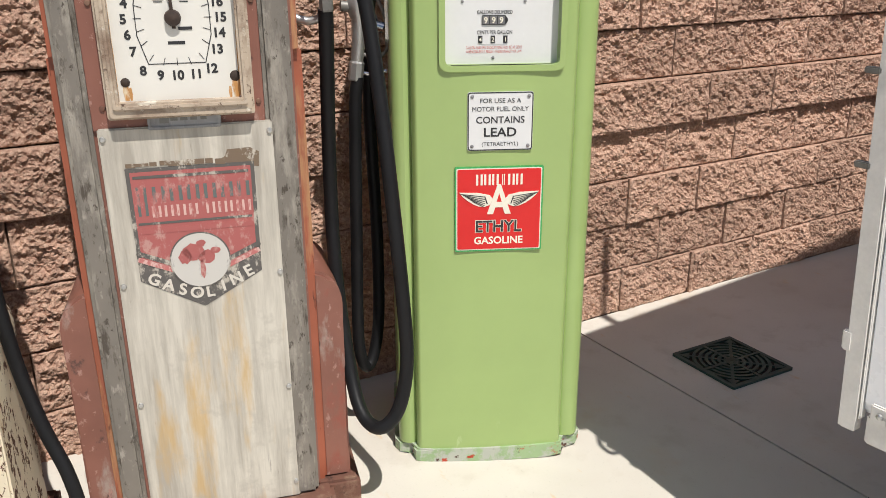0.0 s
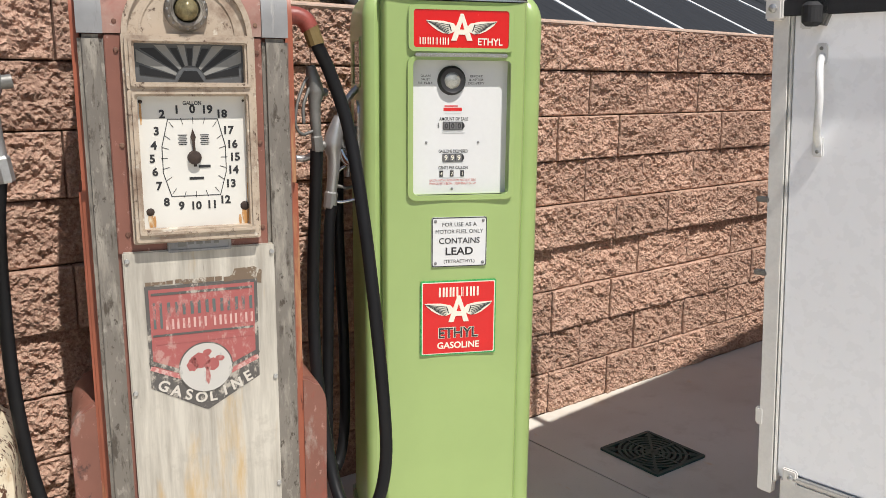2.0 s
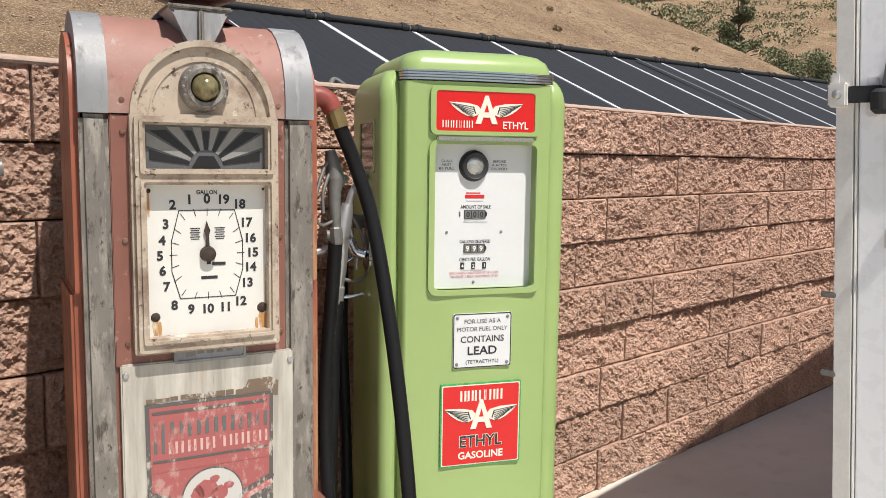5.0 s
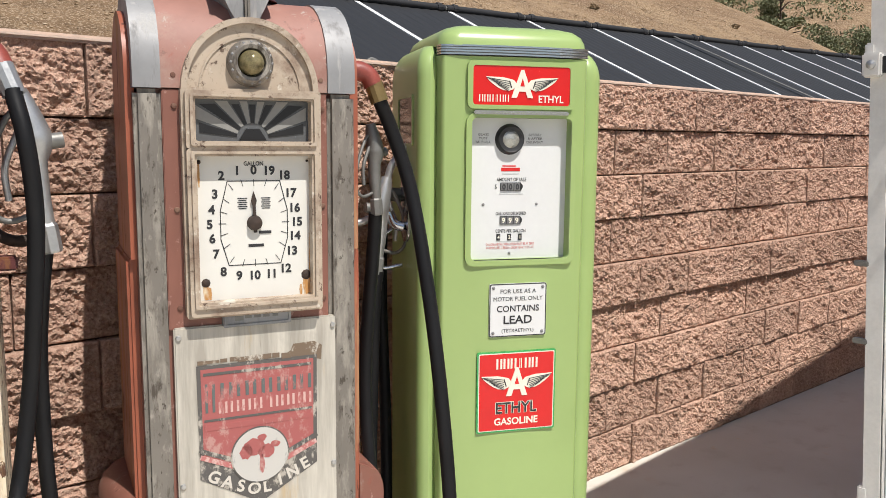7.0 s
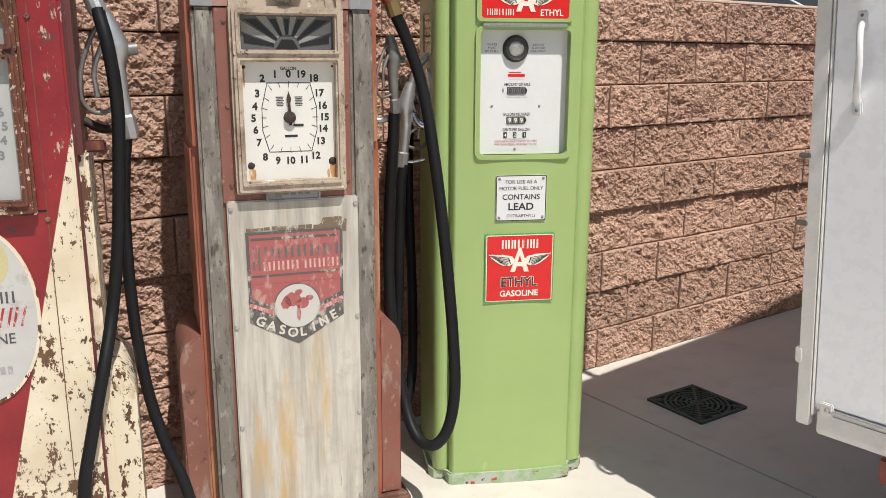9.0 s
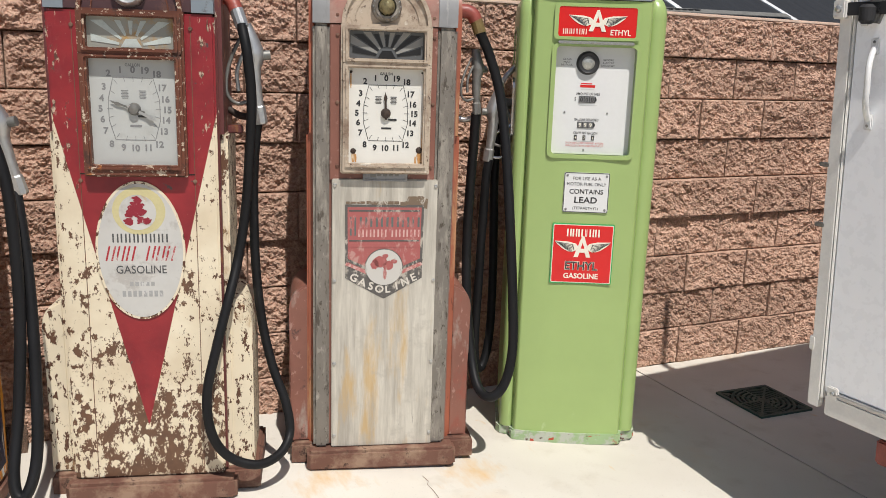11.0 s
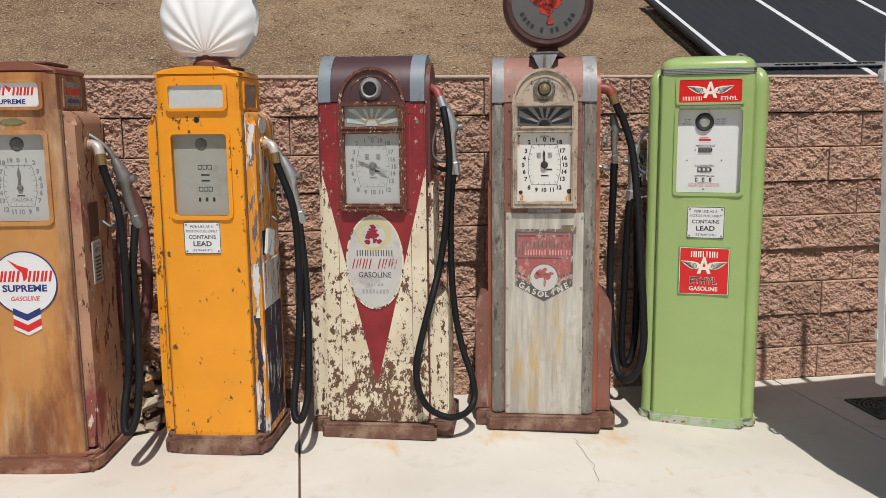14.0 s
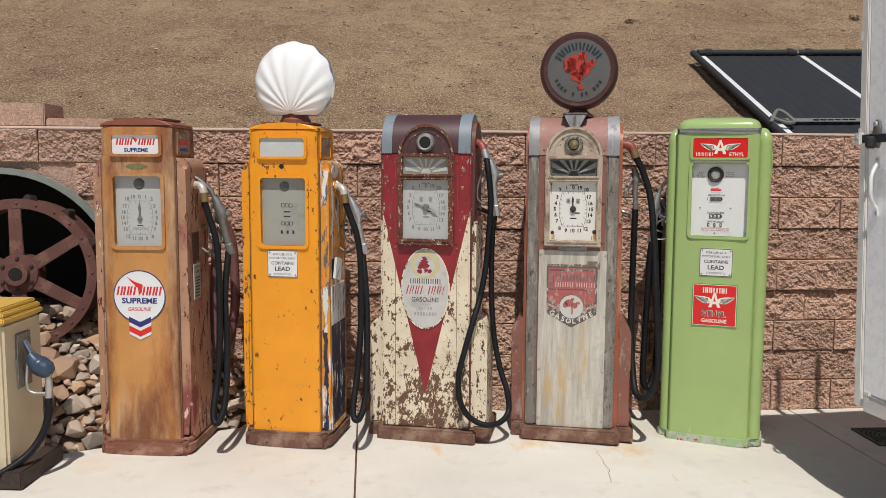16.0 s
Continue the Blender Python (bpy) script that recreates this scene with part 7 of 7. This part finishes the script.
def oil_box():
    f = floor_z(-2.3)
    root = thing("oil_dispenser", "cream metal oil dispenser with mustard stepped lid and blue nozzle", "oil dispenser", pose(-2.40, 1.33, f, 0, 0, -6))
    part("cabinet", box(-0.28, 0.275, -0.16, 0.16, 0.05, 0.70, 0.012), cream_box, root, smooth=40)
    part("base_channel", box(-0.32, 0.34, -0.19, 0.19, 0.0, 0.075, 0.006), RUSTY_BLACK, root, "blackened steel base")
    for k, (g, z0, z1) in enumerate(((0.010, 0.70, 0.725), (0.002, 0.725, 0.748), (-0.012, 0.748, 0.768))):
        part("lid_step", box(-0.28 - g, 0.275 + g, -0.16 - g, 0.16 + g, z0, z1, 0.006), yellow_lid, root)
    part("side_plate", box(0.274, 0.284, -0.07, 0.05, 0.40, 0.64, 0.004), alu_dirty, root)
    nz = part("nozzle", tube([(0.285, -0.01, 0.60), (0.31, -0.015, 0.56), (0.34, -0.02, 0.52)], 0.014, 10, 5), chrome, root, "chrome spout with blue plastic body", 60)
    part("nozzle_cover", tube([(0.31, -0.02, 0.545), (0.345, -0.02, 0.50), (0.385, -0.02, 0.475), (0.405, -0.02, 0.465)], 0.034, 12, 5, radii=[0.018, 0.044, 0.040, 0.024]), blue_plastic, nz, smooth=50)
    part("nozzle_grip", tube([(0.385, -0.02, 0.475), (0.390, -0.02, 0.41), (0.385, -0.02, 0.345)], 0.015, 10, 5), steel, nz, smooth=60)
    part("trigger_guard", tube([(0.30, -0.02, 0.50), (0.292, -0.02, 0.42), (0.31, -0.02, 0.375), (0.385, -0.02, 0.37)], 0.007, 8, 5), steel, nz, smooth=60)
    hose(root, [(0.385, -0.02, 0.35), (0.383, -0.03, 0.26), (0.355, -0.06, 0.17), (0.30, -0.12, 0.10), (0.20, -0.22, 0.05), (0.0, -0.30, 0.025), (-0.3, -0.32, 0.02)], 0.016)


culvert()
iron_wheel()
oil_box()


def rock_mesh(seed):
    random.seed(seed)
    b = bmesh.new()
    sx, sy, sz = random.uniform(0.85, 1.35), random.uniform(0.75, 1.05), random.uniform(0.55, 0.85)
    for _ in range(15):
        p = Vector((random.gauss(0, 1), random.gauss(0, 1), random.gauss(0, 1))).normalized() * random.uniform(0.85, 1.05)
        b.verts.new((p.x * sx, p.y * sy, p.z * sz))
    out = bmesh.ops.convex_hull(b, input=b.verts[:])
    bmesh.ops.delete(b, geom=[g for g in out["geom_interior"] if isinstance(g, bmesh.types.BMVert)], context="VERTS")
    bmesh.ops.bevel(b, geom=b.edges[:], offset=0.016, segments=1, affect="EDGES")
    me = bpy.data.meshes.new("rock")
    b.to_mesh(me)
    b.free()
    me.materials.append(rock_mat)
    return me


def rocks():
    meshes = [rock_mesh(100 + i) for i in range(9)]
    random.seed(77)
    placed = []
    tries = 0
    while len(placed) < 298 and tries < 30000:
        tries += 1
        x, y = random.uniform(-2.9, -1.05), random.uniform(1.35, 2.22)
        edge = np.interp(x, [-3.4, -2.14, -1.30, -1.2, -0.9], [1.2, 1.56, 1.98, 2.02, 2.10])
        if y < edge + 0.03:
            continue
        if -1.93 < x < -1.40 and y < 1.95 or -1.27 < x < -0.7 and y < 2.02:
            continue
        if -2.74 < x < -2.06 and y < 1.50:
            continue
        size = random.choice((0.034, 0.04, 0.045, 0.052, 0.06, 0.07, 0.08, 0.095))
        if any((x - a) ** 2 + (y - b) ** 2 < (0.50 * (size + s)) ** 2 for a, b, s in placed):
            continue
        placed.append((x, y, size))
        ob = new("rock", random.choice(meshes))
        ob.matrix_basis = Matrix.Translation((x, y, rock_ground(x, y) + size * 0.38)) @ Euler((random.uniform(-.5, .5), random.uniform(-.5, .5), random.uniform(0, 6.3))).to_matrix().to_4x4() @ Matrix.Diagonal((size, size, size, 1))
        tagged(ob, "angular tan and grey broken rock in the heap", "rock", "rocks by the wall")
    # chips and small stones between the rocks, as one heap
    verts, faces = [], []
    random.seed(78)
    for _ in range(1500):
        x, y = random.uniform(-3.4, -1.05), random.uniform(1.25, 2.23)
        edge = np.interp(x, [-3.4, -2.14, -1.30, -1.2, -0.9], [1.2, 1.56, 1.98, 2.02, 2.10])
        if y < edge + 0.01 or -1.93 < x < -1.40 and y < 1.95 or -1.27 < x < -0.7 and y < 2.02:
            continue
        size = random.choice((0.012, 0.016, 0.02, 0.024, 0.03))
        m = Matrix.Translation((x, y, rock_ground(x, y) + size * 0.5 + random.uniform(0, 0.012))) @ Euler((random.uniform(-.9, .9), random.uniform(-.9, .9), random.uniform(0, 6.3))).to_matrix().to_4x4() @ Matrix.Diagonal((size, size, size, 1))
        me = random.choice(meshes)
        n = len(verts)
        verts += [m @ v.co for v in me.vertices]
        faces += [[n + i for i in p.vertices] for p in me.polygons]
    chips = bpy.data.meshes.new("rock_chips")
    chips.from_pydata(verts, [], faces)
    chips.materials.append(rock_mat)
    tagged(new("rock_chips", chips), "small broken stone chips between the rocks", "gravel", kind="stuff")


def rock_ground(x, y):
    edge = float(np.interp(x, [-3.4, -2.14, -1.30, -1.2, -0.9], [1.2, 1.56, 1.98, 2.02, 2.10]))
    d = max(0.0, y - edge)
    return floor_z(x) - 0.05 + 0.95 * min(d, 0.62)


def rock_bed():
    b = bmesh.new()
    xs, ys = [-6 + 0.1 * i for i in range(54)], [1.1 + 0.06 * i for i in range(20)]
    rows = [[b.verts.new((x, y, rock_ground(x, y) - 0.01 + 0.015 * noise.noise((x * 9, y * 9, 0)))) for x in xs] for y in ys]
    for r, s in zip(rows, rows[1:]):
        for i in range(len(xs) - 1):
            b.faces.new((r[i], r[i + 1], s[i + 1], s[i]))
    tagged(part("rock_bed", b, mortar, smooth=80), "brown earth under the broken rocks", "ground", kind="structure")


rock_bed()
rocks()


# ---- plants on the far slope ----
def leaf_cloud(b, centre, radii, count, size, rnd, shape=None):
    for _ in range(count):
        while True:
            p = Vector((rnd.uniform(-1, 1), rnd.uniform(-1, 1), rnd.uniform(-1, 1)))
            if 0.25 < p.length < 1:
                break
        k = 1.0 if shape is None else shape(p.z)
        q = Vector((centre[0] + p.x * radii[0] * k, centre[1] + p.y * radii[1] * k, centre[2] + p.z * radii[2]))
        d = Vector((rnd.gauss(0, 1), rnd.gauss(0, 1), rnd.gauss(0.4, 1))).normalized() * size * rnd.uniform(0.6, 1.4)
        e = d.cross(Vector((rnd.gauss(0, 1), rnd.gauss(0, 1), rnd.gauss(0, 1)))).normalized() * size * 0.28
        vs = [b.verts.new(q - d * 0.5), b.verts.new(q + e), b.verts.new(q + d * 0.6), b.verts.new(q - e)]
        b.faces.new(vs)


def tree(name, label, category, x, y, height, width, material, kind, seed, group=""):
    rnd = random.Random(seed)
    z = hill(x, y) - 0.05
    root = thing(name, label, category, pose(x, y, z), group)
    tr = tube([(0, 0, 0), (0.02 * height, 0, height * 0.4), (0, 0.02 * height, height * 0.92)], 0.03, 8, 5, radii=[0.035 * height * 0.6, 0.02 * height * 0.6, 0.006])
    limbs = 14 if kind != "bush" else 9
    for k in range(limbs):
        h = height * rnd.uniform(0.18, 0.85)
        a = rnd.uniform(0, 6.28)
        r = width * 0.5 * (1 - h / height * 0.7) * rnd.uniform(0.7, 1.1)
        tr = tube([(0, 0, h * 0.92), (r * 0.5 * math.cos(a), r * 0.5 * math.sin(a), h + 0.05 * height), (r * math.cos(a), r * math.sin(a), h + 0.08 * height)], 0.01, 5, 3, radii=[0.012 * height, 0.007 * height, 0.002 * height], bm=tr)
    part("trunk", tr, tan_bark, root)
    b = bmesh.new()
    if kind == "cypress":
        leaf_cloud(b, (0, 0, height * 0.52), (width / 2, width / 2, height * 0.5), 3200, 0.17, rnd, lambda t: 0.45 + 0.55 * min(1, (1 - t) * 0.9))
    elif kind == "pine":
        for k in range(26):
            h = rnd.uniform(0.22, 1.0)
            a, r = rnd.uniform(0, 6.28), width * 0.5 * (1.08 - h) * rnd.uniform(0.3, 1.0)
            leaf_cloud(b, (r * math.cos(a), r * math.sin(a), height * h), (width * 0.22 * (1.2 - h), width * 0.22 * (1.2 - h), height * 0.045), 230, height * 0.035, rnd)
    else:
        for k in range(24):
            a, r = rnd.uniform(0, 6.28), width * 0.5 * rnd.uniform(0, 0.85)
            h = height * rnd.uniform(0.25, 0.9) * (1 - 0.4 * r / width)
            leaf_cloud(b, (r * math.cos(a), r * math.sin(a), h), (width * 0.16, width * 0.16, height * 0.16), 330, height * 0.036, rnd)
    part("crown", b, material, root)


def along(dx, dy, dist):
    return -0.33 + dx * dist, 0.22 + dy * dist


x, y = along(0.889, 0.457, 27.0)
tree("pine_tree", "young grey-green pine on the dry far slope", "tree", x, y, 2.6, 1.9, leaf_grey, "pine", 1)
x, y = along(0.909, 0.417, 22.0)
tree("shrub", "tall loose grey-green shrub behind the mats", "shrub", x, y, 1.7, 1.7, leaf_grey, "bush", 2)
x, y = along(0.925, 0.380, 23.0)
tree("shrub", "tall loose grey-green shrub behind the mats", "shrub", x, y, 1.5, 1.3, leaf_grey, "bush", 7)
x, y = along(0.815, 0.580, 34.0)
tree("shrub", "dark green rounded shrub on the ridge", "shrub", x, y, 2.4, 2.6, leaf_grey, "bush", 3)
for k in range(22):
    f = k / 21
    a = radians(40 - 27 * f)
    x, y = along(math.cos(a), math.sin(a), 46.0)
    tree("cypress_tree", "dark green columnar cypress in a far row", "tree", x, y, 8.5 + (k % 3), 1.75, leaf_dark, "cypress", 20 + k, "far cypress row")


def brush():
    rnd = random.Random(31)
    b = bmesh.new()
    for k in range(420):
        a, d = radians(rnd.uniform(14, 46)), rnd.uniform(20, 44)
        x, y = along(math.cos(a), math.sin(a), d)
        leaf_cloud(b, (x, y, hill(x, y) + 0.1), (0.5, 0.5, 0.20), 60, 0.12, rnd)
    tagged(part("low_brush", b, leaf_grey), "low dry brush scattered over the far slope", "brush", kind="stuff")
    b = bmesh.new()
    for x, y, s in ((7.6, 8.9, 0.17), (9.6, 8.2, 0.07), (13.6, 8.2, 0.07), (6.0, 8.6, 0.06), (2.8, 8.4, 0.05), (5.5, 10.5, 0.10), (11.0, 9.5, 0.06)):
        leaf_cloud(b, (x, y, hill(x, y) + s * 0.5), (s * 1.3, s, s * 0.7), 110, s * 0.5, rnd)
    tagged(part("dry_tumbleweed", b, leaf_dry), "small dry brown weeds on the dirt slope", "weeds", kind="stuff")


brush()


def gravel():
    """Small stones and chips lying on the slope."""
    rnd = random.Random(8)
    verts, faces = [], []
    for k in range(34000):
        x, y = rnd.uniform(-6.5, 14.5), 2.6 + 7.5 * rnd.random() ** 1.3
        s = rnd.choice((0.004, 0.005, 0.006, 0.008, 0.010, 0.015)) * (0.8 + 0.08 * (y - 2.5))
        z = hill(x, y)
        n = len(verts)
        ax, ay, az = rnd.uniform(0.7, 1.4) * s, rnd.uniform(0.5, 1.1) * s, rnd.uniform(0.3, 0.8) * s
        c, sn = math.cos(rnd.uniform(0, 3)), math.sin(rnd.uniform(0, 3))
        for px, py, pz in ((1, 0, 0), (-1, 0.1, 0), (0, 1, 0.1), (0.1, -1, 0), (0.1, 0, 1), (0, 0, -1)):
            verts.append((x + (px * ax * c - py * ay * sn), y + px * ax * sn + py * ay * c, z + pz * az + az * 0.3))
        for f in ((0, 2, 4), (2, 1, 4), (1, 3, 4), (3, 0, 4), (2, 0, 5), (1, 2, 5), (3, 1, 5), (0, 3, 5)):
            faces.append(tuple(n + i for i in f))
    me = bpy.data.meshes.new("gravel")
    me.from_pydata(verts, [], faces)
    me.materials.append(pebble)
    tagged(new("gravel", me), "loose pale gravel and chips on the slope", "gravel", kind="stuff")


gravel()


# ---- the blocks of the retaining wall ----
def block_mesh(seed, length):
    rnd = random.Random(seed)
    off = Vector((rnd.uniform(-50, 50), rnd.uniform(-50, 50), 0))
    b = bmesh.new()
    nx, nz = 80, 39
    w, h = length - 0.005, COURSE - 0.005
    lean = rnd.uniform(-0.006, 0.006)
    rows = []
    for j in range(nz + 1):
        row = []
        for i in range(nx + 1):
            x, z = w * i / nx, h * j / nz
            edge = min(i, nx - i, j, nz - j)
            q = Vector((x, z, 0))
            rough = 0.012 * noise.noise(off + q * 9) + 0.010 * noise.noise(off + q * 24) + 0.0085 * noise.noise(off + q * 55) + 0.0065 * noise.noise(off + q * 115) + rnd.uniform(-0.0021, 0.0021)
            d = 0.004 * min(1.0, edge) + min(1.0, 0.40 + edge * 0.16) * rough
            d += lean * (i / nx - 0.5) * 2 + 0.004
            row.append(b.verts.new((x + 0.0025 + rnd.uniform(-1, 1) * 0.0016 * (0 < i < nx), 0.006 - d, z + 0.0025 + rnd.uniform(-1, 1) * 0.0016 * (0 < j < nz))))
        rows.append(row)
    for r, s in zip(rows, rows[1:]):
        for i in range(nx):
            if rnd.random() < 0.5:
                b.faces.new((r[i], r[i + 1], s[i + 1]))
                b.faces.new((r[i], s[i + 1], s[i]))
            else:
                b.faces.new((r[i], r[i + 1], s[i]))
                b.faces.new((r[i + 1], s[i + 1], s[i]))
    rim = [rows[0][i] for i in range(nx + 1)] + [rows[j][nx] for j in range(1, nz + 1)] + [rows[nz][i] for i in range(nx - 1, -1, -1)] + [rows[j][0] for j in range(nz - 1, 0, -1)]
    back = [b.verts.new((v.co.x, 0.03, v.co.z)) for v in rim]
    for i in range(len(rim)):
        k = (i + 1) % len(rim)
        b.faces.new((rim[k], rim[i], back[i], back[k]))
    bmesh.ops.recalc_face_normals(b, faces=b.faces[:])
    me = bpy.data.meshes.new("block")
    b.to_mesh(me)
    b.free()
    me.materials.append(stone)
    return me


full = [block_mesh(500 + i, LONG) for i in range(14)]
random.seed(4)
step_in = (0.0, 0.004, -0.003, 0.006, -0.012, 0.004, -0.004, 0.003, -0.006)
for row in range(ROWS_N):
    shift = 2.533 - (0.0 if (ROWS_N - 1 - row) % 2 == 0 else 0.19)
    n0 = math.floor((-4.6 - shift) / LONG)
    for k in range(n0, 60):
        x = shift + k * LONG
        if x > 6.6:
            break
        nx = max(x, min(-2.58, x + LONG)) + 2.58
        nz = max(row * COURSE, min(0.80, (row + 1) * COURSE)) - 0.80
        if math.hypot(nx, nz) < 0.61:
            continue
        ob = new("block", random.choice(full))
        ob.parent = wall
        ob.location = (x, WALL_Y + step_in[row] + random.uniform(-0.004, 0.004), row * COURSE)
sq = [(-2.58 + math.cos(a) * 0.70 / max(abs(math.cos(a)), abs(math.sin(a))), 0.80 + math.sin(a) * 0.70 / max(abs(math.cos(a)), abs(math.sin(a)))) for a in (2 * math.pi * i / 72 for i in range(72))]
part("pipe_surround", frame_prism(sq, ring_pts(-2.58, 0.80, 0.606, 0.606, 72), WALL_Y + 0.012, WALL_Y + 0.27, "y"), stone, wall)
cap = part("wall_cap", box(-6.0, 8.0, WALL_Y - 0.012, WALL_Y + 0.285, ROWS_N * COURSE - 0.006, ROWS_N * COURSE + 0.012, 0.006), mortar_cap, wall)
for x0, x1, z1 in ((-6.0, -2.345, 1.775), (-2.34, -1.975, 1.695)):
    part("wall_cap", box(x0, x1, WALL_Y + 0.006, WALL_Y + 0.30, ROWS_N * COURSE + 0.011, z1, 0.006), stone, wall)
